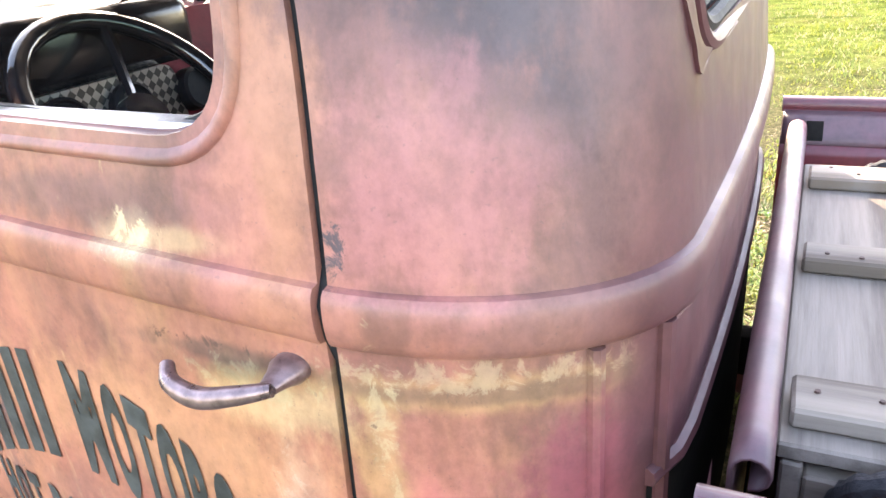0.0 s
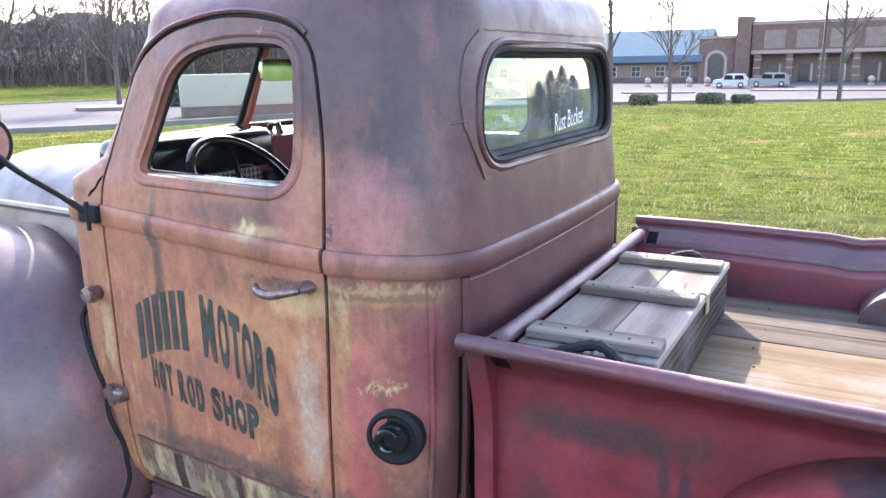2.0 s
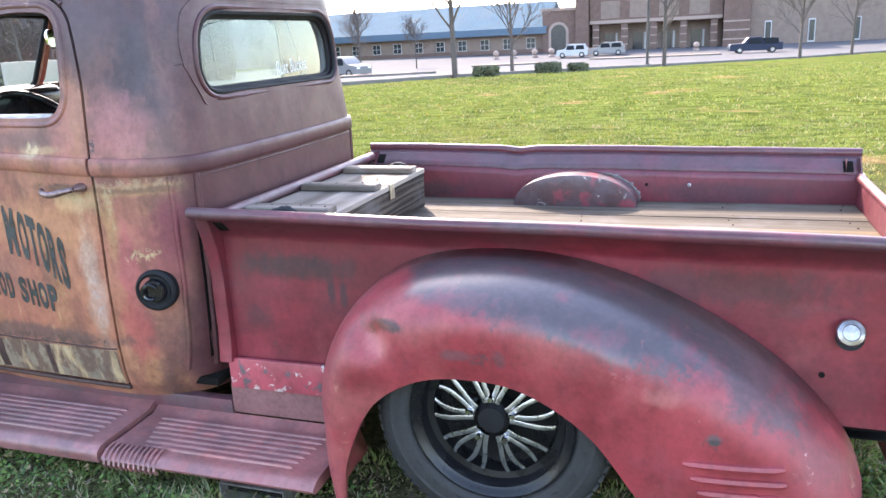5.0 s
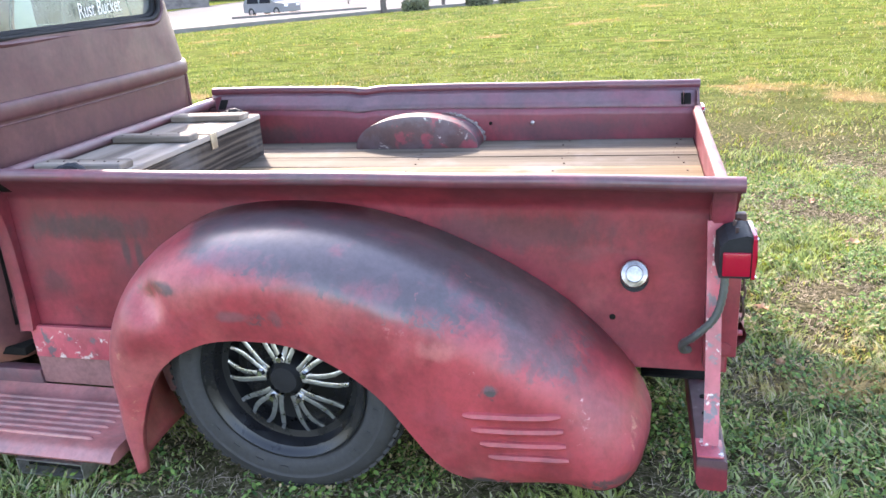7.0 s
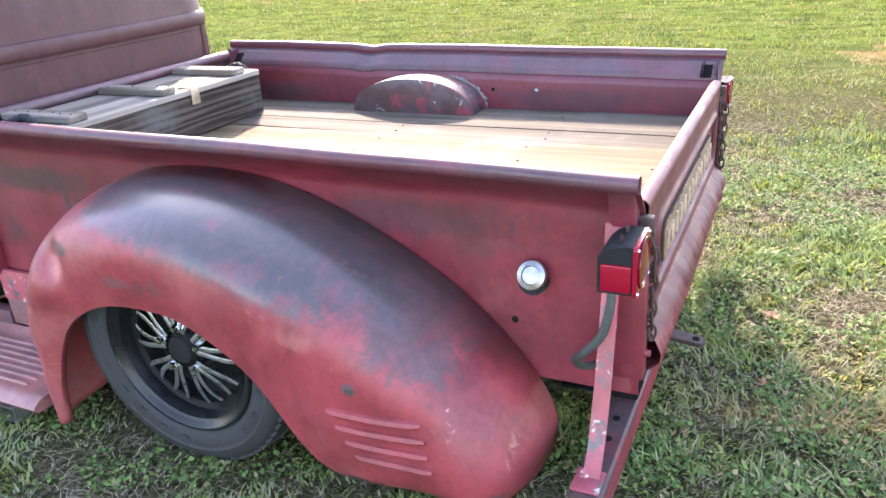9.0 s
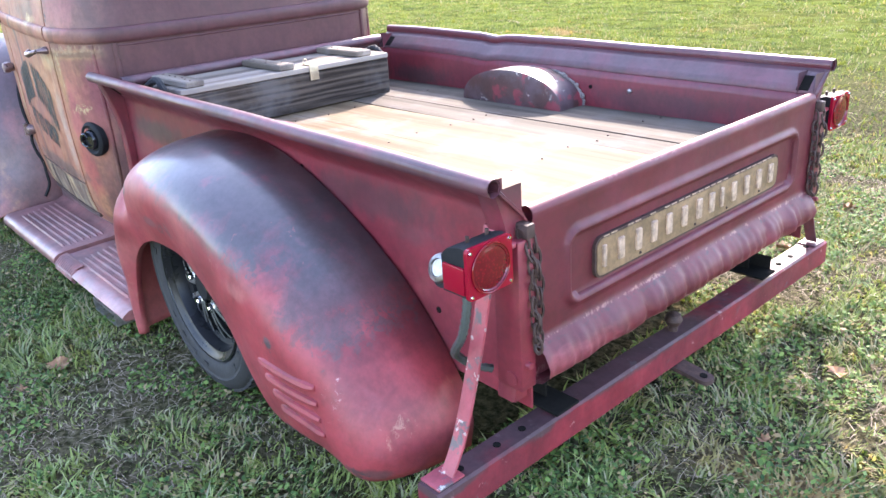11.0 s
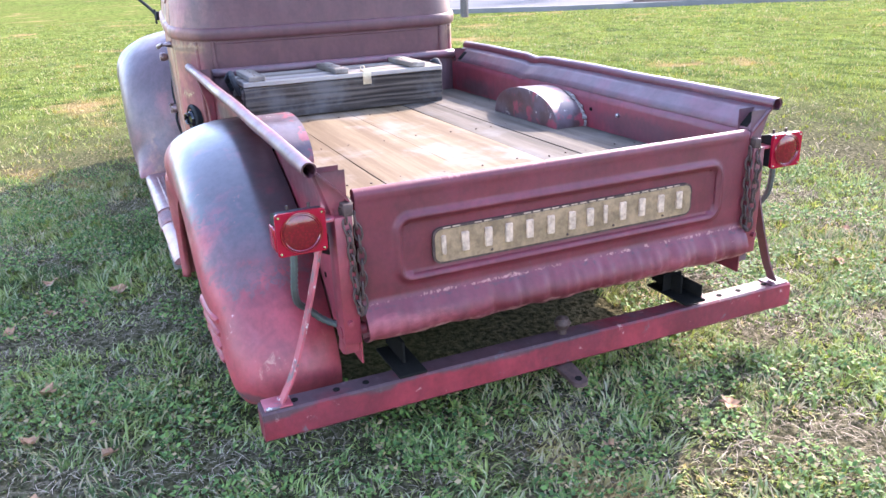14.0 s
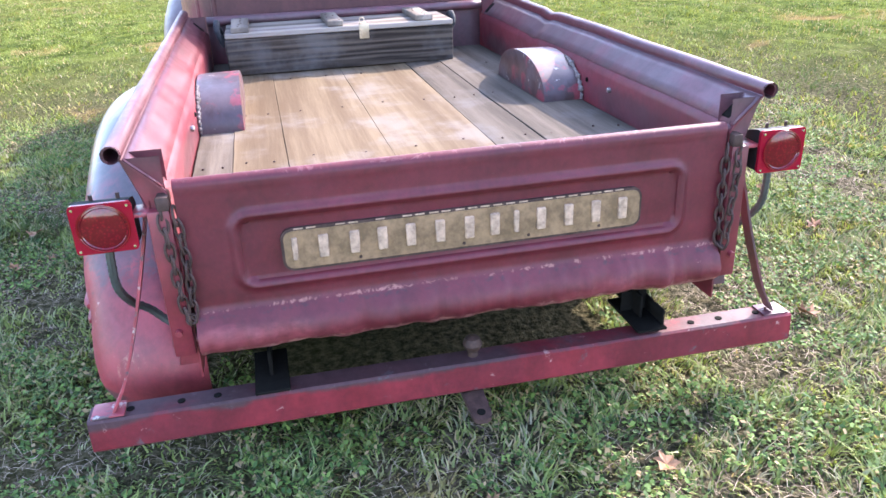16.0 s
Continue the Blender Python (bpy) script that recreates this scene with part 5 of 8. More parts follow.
for side in (-1, 1):
    prof = [(0.617, -0.52), (0.617, -0.40), (0.617, -0.30), (0.617, -0.20), (0.617, -0.105), (0.6185, -0.094), (0.626, -0.082), (0.650, -0.058), (0.675, -0.034), (0.690, -0.019)]
    for k in range(10):
        q = math.radians(215 - 30 * k)
        prof.append((0.706 + 0.0165 * math.cos(q), -0.0055 + 0.0165 * math.sin(q)))
    rows = []
    for k in range(61):
        x = 0.005 + 2.08 * k / 60
        wob = 0.004 * noise.noise((x * 2.2, side, 0)) + (-0.010 * math.exp(-((x - 0.72) / 0.05) ** 2) if side > 0 else 0)
        rows.append([(x, side * (u + 0.003 * noise.noise((x * 3, z * 3 if z < -0.25 else 0.0, side))), rail_z(x) + z + (wob if z > -0.2 else 0)) for u, z in prof])
    bm = bm_new()
    grid(bm, rows)
    bmesh.ops.recalc_face_normals(bm, faces=bm.faces[:])
    bs = part("bed_side", bm, M_BED, truck, "deep red bed side with a flared rolled rail")
    thicken(bs, 0.004, 0)
    bs.data.shade_smooth()
    bs.data.set_sharp_from_angle(angle=radians(50))
    # flare and rail wear a darker coat, laid proud of the panel
    bm = bm_new()
    rows = []
    for k in range(61):
        x = 0.006 + 2.078 * k / 60
        wob = 0.004 * noise.noise((x * 2.2, side, 0)) + (-0.010 * math.exp(-((x - 0.72) / 0.05) ** 2) if side > 0 else 0)
        rows.append([(x, side * (u - 0.0045 + 0.003 * noise.noise((x * 3, 0.0, side))), rail_z(x) + z + 0.0048 + wob) for u, z in ((0.629, -0.083), (0.651, -0.061), (0.676, -0.037), (0.692, -0.021))])
    grid(bm, rows)
    bmesh.ops.recalc_face_normals(bm, faces=bm.faces[:])
    thicken(part("flare", bm, M_RAIL if side > 0 else M_BED, bs, "plum-coloured flare board"), 0.002, 0)
    bm = bm_new()
    tube(bm, [(0.002 + 2.086 * k / 40, side * 0.7065, rail_z(0.002 + 2.086 * k / 40) - 0.0050 + 0.004 * noise.noise(((0.005 + 2.08 * k / 40) * 2.2, side, 0)) + (-0.010 * math.exp(-((2.08 * k / 40 - 0.72) / 0.05) ** 2) if side > 0 else 0)) for k in range(41)], 0.0182, 12, caps=False)
    part("rolled_rail", bm, M_RAIL, bs, "rolled top rail")
    # near-black blocks on the flare, painting the shade inside its stake pockets
    for x in (0.075, 2.035):
        bm = bm_new()
        z = rail_z(x)
        m = Matrix.Translation((x, side * 0.654, z - 0.058)) @ Matrix.Rotation(side * radians(44), 4, "X")
        box(bm, (-0.018, -0.026, 0.0), (0.018, 0.026, 0.0095), 0.001, m)
        part("stake_pocket", bm, M_GAP, bs)
    # curved flange posts at both ends of the outer face
    for x, w in ((0.030, 0.046), (2.050, 0.050)):
        bm = bm_new()
        rows = []
        for k in range(14):
            t = k / 13
            z = rail_z(x) - 0.02 - (rail_z(x) - 0.02 - 0.335) * t
            u = 0.698 - 0.048 * math.sin(min(1, t * 2.2) * math.pi / 2) + 0.012 * max(0, t - 0.8) / 0.2
            rows.append([(x - w / 2, side * 0.621, z), (x - w / 2, side * (u - 0.004), z), (x - w / 2 + 0.006, side * u, z), (x + w / 2 - 0.006, side * u, z), (x + w / 2, side * (u - 0.004), z), (x + w / 2, side * 0.621, z)])
        grid(bm, rows)
        bmesh.ops.recalc_face_normals(bm, faces=bm.faces[:])
        if x < 1:
            part("corner_post", bm, M_BED, bs)
        else:
            part("corner_post", bm, M_BED if side < 0 else M_RAIL, bs, "worn maroon corner post" if side < 0 else "dark plum corner post")
    # bolts and holes
    for x, z, r, mm in ((1.805, 0.447, 0.008, M_GAP), (1.28, 0.70, 0.007, M_GAP)):
        bm = bm_new()
        lathe(bm, [(-0.002, r), (0.0045, r), (0.0045, 0.0001)], (x, side * 0.617, z), (0, side, 0), 12)
        lathe(bm, [(-0.002, r), (0.0065, r), (0.0065, 0.0001)], (x, side * 0.617, z), (0, -side, 0), 12)
        part("bolt_hole", bm, mm, bs)
    bm = bm_new()
    lathe(bm, [(0.0, 0.008), (0.008, 0.008), (0.010, 0.005), (0.010, 0.0001)], (1.45, side * 0.615, 0.70), (0, -side, 0), 12)
    part("bolt_head", bm, M_STEEL, bs)

bm = bm_new()
rows = []
for k in range(25):
    u = -0.613 + 1.226 * k / 24
    rows.append([(0.022, u, z) for z in (0.33, 0.5, 0.65, 0.80)] + [(0.022 + 0.018 - 0.018 * math.cos(math.radians(a)), u, 0.815 + 0.018 * math.sin(math.radians(a))) for a in range(0, 300, 30)])
grid(bm, rows)
bmesh.ops.recalc_face_normals(bm, faces=bm.faces[:])
thicken(part("bed_front_panel", bm, M_RAIL, truck, "front wall of the bed with a rolled top edge"), 0.004, 0)

# wheel tubs inside the bed
for side in (-1, 1):
    bm = bm_new()
    ua, ub = side * 0.478, side * 0.612
    rows = []
    for k in range(25):
        q = math.pi * k / 24
        x, z = 0.996 - 0.254 * math.cos(q), 0.625 + 0.132 * math.sin(q) ** 0.85
        xi, zi = 0.996 - 0.244 * math.cos(q), 0.622 + 0.127 * math.sin(q) ** 0.85
        rows.append([(0.996 - 0.12 * math.cos(q), ua, 0.625), (xi, ua, zi), (x, ua + side * 0.003, z + 0.002), (x, ua + side * 0.008, z + 0.002), (x, ub, z)])
    grid(bm, rows)
    bmesh.ops.recalc_face_normals(bm, faces=bm.faces[:])
    part("wheel_tub", bm, M_TUB, truck, "scuffed half-round wheel tub", smooth=50)
    bm = bm_new()
    for k in range(34):
        q = 2.0 + 1.1 * k / 33 + 0.03 * noise.noise((k * 3.3, 1, side))
        rr = 0.004 + 0.013 * abs(noise.noise((k * 0.8, side, 2)))
        bmesh.ops.create_icosphere(bm, subdivisions=1, radius=rr, matrix=Matrix.Translation((0.996 - (0.256 + 0.012 * noise.noise((k * 1.7, 5, side))) * math.cos(q), side * 0.608, 0.626 + 0.133 * math.sin(q) ** 0.85)))
    part("sealant_bead", bm, M_SEALANT, truck, "rough grey sealant bead")

# plank floor
floor = part("bed_floor", (lambda b: (box(b, (0.03, -0.61, 0.585), (2.066, 0.61, 0.602)), b)[1])(bm_new()), M_GAP, truck, "weathered plank floor")
EDGES = [-0.611, -0.512, -0.370, -0.093, 0.187, 0.330, 0.472, 0.611]
for i, (a, b_) in enumerate(zip(EDGES, EDGES[1:])):
    bm = bm_new()
    n = 14
    rows = []
    for k in range(n + 1):
        x = 0.034 + 2.030 * k / n
        ea, eb = a + 0.0004 + 0.0007 * noise.noise((x * 4, i, 1)), b_ - 0.0004 + 0.0007 * noise.noise((x * 4, i, 2))
        lift = 0.0035 * noise.noise((x * 1.1, i * 3.1, 0)) + 0.001 * (i % 3)
        rows.append([(x, ea, 0.604), (x, ea, 0.6298 + lift), (x, ea + 0.0016, 0.6312 + lift), (x, (ea + eb) / 2, 0.632 + lift), (x, eb - 0.0016, 0.6312 + lift), (x, eb, 0.6298 + lift), (x, eb, 0.604)])
    grid(bm, rows)
    bmesh.ops.recalc_face_normals(bm, faces=bm.faces[:])
    part("plank", bm, M_TANWOOD if 0 < i < 4 else M_PALEWOOD, floor)
bm = bm_new()
for x in (0.5, 1.05, 1.6, 2.0):
    for a, b_ in zip(EDGES, EDGES[1:]):
        for f in (0.25, 0.75):
            lathe(bm, [(0.0, 0.0036), (0.0045, 0.0032), (0.0045, 0.0001)], (x + random.uniform(-.02, .02), a + (b_ - a) * f, 0.630), (0, 0, 1), 8)
tagged(part("nail_heads", bm, M_RUSTSTEEL, floor), kind="stuff")

# -- tailgate --
bm = bm_new()


def gate_x(u, z):
    """Outer face of the tailgate with its pressed frame."""
    r = 0.035
    qx, qz = abs(u) - (0.505 - r), abs(z - 0.588) - (0.080 - r)
    d = -(math.hypot(max(qx, 0), max(qz, 0)) + min(max(qx, qz), 0) - r)
    press = 0.010 * math.exp(-((d - 0.0) / 0.010) ** 2)
    return 2.088 + press - (0.006 if d > 0.012 else 0)


us = sorted(set([s * (0.460 + 0.0075 * k) for s in (-1, 1) for k in range(6)] + [-0.607 + 1.214 * k / 180 for k in range(181)] + [s * (0.505 + d) for s in (-1, 1) for d in (-0.02, -0.012, -0.006, 0, 0.006, 0.012, 0.02)]))
zs = sorted(set([0.468 + 0.257 * k / 26 for k in range(27)] + [c + d for c in (0.668, 0.508) for d in (-0.02, -0.012, -0.006, 0, 0.006, 0.012, 0.02)]))
rows = []
for u in us:
    low = 0.007 * noise.noise((u * 9, 0, 0)) + 0.005 * noise.noise((u * 25, 3, 0))
    dent = 0.009 * noise.noise((u * 18, 7, 0)) + 0.007 * noise.noise((u * 42, 8, 0))
    row = [(2.062, u, 0.362 + low), (2.080, u, 0.360 + low), (2.105 + dent * 0.5, u, 0.368 + low), (2.125 + dent, u, 0.388 + low * 0.6), (2.128 + dent, u, 0.408), (2.115 + dent * 0.6, u, 0.438), (2.094, u, 0.458)]
    row += [(gate_x(u, z), u, z) for z in zs]
    for a in range(0, 271, 30):
        q = math.radians(a)
        row.append((2.073 + 0.017 * math.cos(q), u, 0.738 + 0.017 * math.sin(q)))
    row.append((2.068, u, 0.70))
    row.append((2.068, u, 0.362 + low))
    rows.append(row)
grid(bm, rows)
bmesh.ops.recalc_face_normals(bm, faces=bm.faces[:])
gate = part("tailgate", bm, M_GATE, truck, "pressed red tailgate with a dented lower roll")
# name plate with plain raised shapes in place of the maker's letters
plate_line = rounded([(-0.408, 0.537), (0.398, 0.537), (0.398, 0.622), (-0.408, 0.622)], 0.022, 6)
bm = bm_new()
prism(bm, shrink(plate_line, -0.006), lambda p, d: (d, p.x, p.y), (2.080, 2.0905))
part("plate_rim", bm, M_RUSTSTEEL, gate, "dark rusted plate rim")
bm = bm_new()
prism(bm, plate_line, lambda p, d: (d, p.x, p.y), (2.082, 2.0925))
part("name_plate", bm, M_PLATE, gate, "tan name plate with cream raised shapes")
for uc, wd in ((-0.386, 0.012), (-0.326, 0.032), (-0.260, 0.030), (-0.200, 0.027), (-0.138, 0.030), (-0.073, 0.032), (-0.007, 0.032), (0.051, 0.030), (0.101, 0.012), (0.159, 0.033), (0.224, 0.032), (0.290, 0.032), (0.355, 0.025)):
    bm = bm_new()
    wd = min(wd, 0.021)
    box(bm, (2.090, uc - wd / 2, 0.557), (2.0985, uc + wd / 2, 0.608), 0.002, seg=1)
    part("plate_bar", bm, M_CREAM, gate)
for u in (-0.02, -0.25, 0.13, 0.3):
    bm = bm_new()
    lathe(bm, [(0, 0.004), (0.003, 0.003), (0.003, 0.0001)], (2.092, u, 0.545), (1, 0, 0), 8)
    part("plate_rivet", bm, M_RUSTSTEEL, gate)
# worn bright edge along the top of the plate
for k in range(26):
    u = -0.385 + 0.029 * k + 0.006 * noise.noise((k * 1.7, 0, 0))
    if noise.noise((k * 0.9, 4, 0)) > -0.15:
        bm = bm_new()
        box(bm, (2.0895, u, 0.6245), (2.0925, u + 0.020, 0.6275))
        part("bright_edge", bm, M_CREAM, gate, smooth=0)


# chains on both sides of the tailgate
def chain(side):
    pts = curve([(2.085, side * 0.640, 0.715), (2.108, side * 0.632, 0.66), (2.106, side * 0.628, 0.56), (2.108, side * 0.622, 0.47), (2.104, side * 0.612, 0.445), (2.098, side * 0.606, 0.50), (2.10, side * 0.603, 0.60), (2.092, side * 0.610, 0.70)], 6)
    pts = even(pts, 19)
    first = None
    for i, (a, b_) in enumerate(zip(pts, pts[1:])):
        bm = bm_new()
        d = (b_ - a).normalized()
        s = d.orthogonal().normalized()
        s = Matrix.Rotation((i % 2) * math.pi / 2 + 0.4, 3, d) @ s
        c = (a + b_) / 2
        L, Wd = (b_ - a).length * 0.72, 0.0095
        ring = []
        for k in range(12):
            q = 2 * math.pi * k / 12
            ring.append(c + d * (L * math.cos(q)) + s * (Wd * math.sin(q)))
        tube(bm, ring, 0.0032, 5, closed=True)
        if first is None:
            first = part("tailgate_chain", bm, M_RUSTSTEEL, truck, "rusty tailgate chain")
        else:
            part("chain_link", bm, M_RUSTSTEEL, first)


for side in (-1, 1):
    chain(side)
    bm = bm_new()
    box(bm, (2.045, side * 0.628 - 0.012, 0.70), (2.105, side * 0.628 + 0.012, 0.73), 0.004)
    part("chain_bracket", bm, M_RUSTSTEEL, truck)
    bm = bm_new()
    box(bm, (2.03, side * 0.640 - 0.022, 0.37), (2.10, side * 0.640 + 0.022, 0.70), 0.004)
    lathe(bm, [(0, 0.008), (0.012, 0.007), (0.012, 0.0001)], (2.10, side * 0.645, 0.43), (1, 0, 0), 10)
    part("tailgate_post", bm, M_BED, truck, "red upright beside the tailgate")
    bm = bm_new()
    tube(bm, [(2.072, side * 0.60, 0.395), (2.072, side * 0.665, 0.395)], 0.016, 12)
    part("tailgate_hinge", bm, M_BED, truck)

# -- rear bumper, braces, hitch --
bm = bm_new()
rows = []
for u in [-0.878 + 1.756 * k / 24 for k in range(25)]:
    s = 0.0035 * noise.noise((u * 2, 5, 0))
    e = -0.008 * u
    rows.append([(2.002 + s, u, 0.150 + e), (2.002 + s, u, 0.208 + e), (2.005 + s, u, 0.214 + e), (2.062 + s, u, 0.214 + e), (2.068 + s, u, 0.209 + e), (2.070 + s, u, 0.140 + e), (2.062 + s, u, 0.132 + e), (2.012 + s, u, 0.134 + e)])
vs = grid(bm, rows, closed=True)
bm.faces.new(vs[0])
bm.faces.new(vs[-1][::-1])
bmesh.ops.recalc_face_normals(bm, faces=bm.faces[:])
bumper = part("rear_bumper", bm, M_BUMPER, truck, "straight red channel-steel rear bumper", smooth=30)
for side in (-1, 1):
    bm = bm_new()
    pts = curve([(2.034, side * 0.668, 0.722), (2.036, side * 0.690, 0.62), (2.038, side * 0.737, 0.45), (2.038, side * 0.788, 0.30), (2.036, side * 0.832, 0.216)], 5)
    rows = []
    for p in pts:
        rows.append([(p.x - 0.017, p.y, p.z), (p.x - 0.017, p.y - side * 0.006, p.z), (p.x + 0.017, p.y - side * 0.006, p.z), (p.x + 0.017, p.y, p.z)])
    vs = grid(bm, rows, closed=True)
    bm.faces.new(vs[0])
    bm.faces.new(vs[-1])
    box(bm, (2.004, side * 0.835 - 0.035, 0.2145 - side * 0.007), (2.062, side * 0.835 + 0.035, 0.2195 - side * 0.007), 0.001)
    bmesh.ops.recalc_face_normals(bm, faces=bm.faces[:])
    # the far brace's shade is put into its darker paint colour
    part("bumper_brace", bm, M_BRACE if side < 0 else M_RAIL, truck, "chipped red strap brace" if side < 0 else "strap brace in dark plum that carries its shade")
    for u in (0.79, 0.68, 0.60):
        bm = bm_new()
        lathe(bm, [(-0.001, 0.009), (0.0022, 0.009), (0.0022, 0.0001)], (2.036, side * u, 0.214 - 0.008 * side * u), (0, 0, 1), 12)
        part("bolt_hole", bm, M_GAP, bumper)
    # bracket plates that carry the bumper
    bm = bm_new()
    c = side * 0.475
    box(bm, (1.88, c - 0.040, 0.2195), (2.066, c + 0.040, 0.2265), 0.002)
    box(bm, (1.86, c - 0.004, 0.2265), (2.00, c + 0.004, 0.290), 0.002)
    if side > 0:
        box(bm, (1.95, c - 0.036, 0.2265), (1.956, c + 0.036, 0.283), 0.002)
        box(bm, (1.90, c + 0.034, 0.2265), (2.05, c + 0.040, 0.268), 0.002)
    part("bumper_bracket", bm, M_GAP, truck, "dark steel bumper bracket")
bm = bm_new()
lathe(bm, [(0, 0.013), (0.015, 0.013), (0.02, 0.018), (0.034, 0.0245), (0.050, 0.018), (0.056, 0.006), (0.056, 0.0001)], (2.03, 0.01, 0.213), (0, 0, 1), 20)
part("tow_ball", bm, M_RUSTSTEEL, truck, "dark tow ball")
bm = bm_new()
outline = rounded([(2.03, -0.028), (2.160, -0.024), (2.160, 0.024), (2.03, 0.028)], [0.002, 0.023, 0.023, 0.002], 6)
prism(bm, outline, lambda p, d: (p.x, p.y + 0.0, d - 0.12 * (p.x - 2.03)), (0.118, 0.130))
tongue = part("tow_tongue", bm, M_RUSTSTEEL, truck, "rusty tow tongue with an eye")
bm = bm_new()
lathe(bm, [(-0.001, 0.0105), (0.0015, 0.0105), (0.0015, 0.0001)], (2.134, 0, 0.118), (0.12, 0, 1), 12)
part("eye", bm, M_GAP, tongue)

# -- tail lights --
for side in (-1, 1):
    c = side * 0.742
    wedge = [Vector(p) for p in ((2.034, 0.634), (2.100, 0.634), (2.100, 0.728), (2.086, 0.731), (2.050, 0.722), (2.034, 0.706))]
    bm = bm_new()
    prism(bm, wedge, lambda p, d: (p.x, d, p.y), (c - 0.054, c + 0.054))
    bmesh.ops.recalc_face_normals(bm, faces=bm.faces[:])
    lamp = part("tail_light", bm, M_BLACK, truck, "square red trailer lamp in a black housing", smooth=30)
    bm = bm_new()
    prism(bm, rounded([(c - 0.058, 0.630), (c + 0.058, 0.630), (c + 0.058, 0.732), (c - 0.058, 0.732)], 0.010, 4), lambda p, d: (d, p.x, p.y), (2.099, 2.107))
    bmesh.ops.recalc_face_normals(bm, faces=bm.faces[:])
    part("lens", bm, M_LENS, lamp, "square red plastic lens")
    bm = bm_new()
    box(bm, (2.040, c + side * 0.056 - 0.004, 0.640), (2.097, c + side * 0.056 + 0.004, 0.694), 0.003)
    part("side_lens", bm, M_LENS, lamp, "red side marker lens")
    bm = bm_new()
    lathe(bm, [(-0.002, 0.047), (0.0025, 0.047), (0.0035, 0.043), (0.0015, 0.041), (0.0040, 0.032), (0.0062, 0.018), (0.0066, 0.0001)], (2.1066, c, 0.681), (1, 0, 0), 36)
    part("dome", bm, M_DOME, lamp, "deep red round lens")
    bm = bm_new()
    tube(bm, [(2.1095, c + 0.0480 * math.cos(q), 0.681 + 0.0480 * math.sin(q)) for q in [2 * math.pi * k / 36 for k in range(36)]], 0.0018, 6, closed=True)
    part("lens_ring", bm, M_LENSDARK, lamp)
    for du in (-0.050, 0.050):
        for dz in (-0.043, 0.043):
            bm = bm_new()
            lathe(bm, [(0, 0.0035), (0.003, 0.0028), (0.003, 0.0001)], (2.1068, c + du, 0.681 + dz), (1, 0, 0), 8)
            part("screw", bm, M_CHROME, lamp)
    # bolts that hold the lamp to its bracket
    for du in (-0.02, 0.03):
        bm = bm_new()
        tube(bm, [(2.070, c + du, 0.722), (2.070, c + du, 0.739)], 0.0040, 8)
        part("stud", bm, M_RUSTSTEEL, lamp)
    bm = bm_new()
    box(bm, (2.040, side * 0.648 - 0.006, 0.690), (2.095, side * 0.70, 0.700), 0.003)
    box(bm, (2.030, side * 0.655 - 0.003, 0.66), (2.075, side * 0.655 + 0.003, 0.72), 0.002)
    part("lamp_bracket", bm, M_BRACE, lamp)
    bm = bm_new()
    pts = even(curve([(2.052, side * 0.752, 0.640), (2.050, side * 0.756, 0.58), (2.035, side * 0.758, 0.52), (1.995, side * 0.745, 0.465), (1.972, side * 0.715, 0.43), (1.975, side * 0.68, 0.395), (1.99, side * 0.64, 0.375)], 8), 46)
    tube(bm, pts, [0.0082 + (0.0018 if i % 2 else 0) for i in range(46)], 8)
    part("wiring_conduit", bm, plain("dark_conduit", (0.05, 0.055, 0.05), 0.5), lamp, "dark corrugated conduit")

# filler with a silver cap on the driver's bed side
bm = bm_new()
lathe(bm, [(-0.005, 0.030), (0.020, 0.028), (0.030, 0.034)], (1.857, -0.617, 0.555), (0, -1, 0.35), 24)
neck = part("filler_neck", bm, M_BLACK, truck, "black filler neck with a polished cap")
bm = bm_new()
lathe(bm, [(0.028, 0.032), (0.036, 0.034), (0.044, 0.031), (0.048, 0.021), (0.044, 0.019), (0.045, 0.0001)], (1.857, -0.617, 0.563), (0, -1, 0.45), 28)
part("filler_cap", bm, M_STEEL, neck, "polished silver cap")

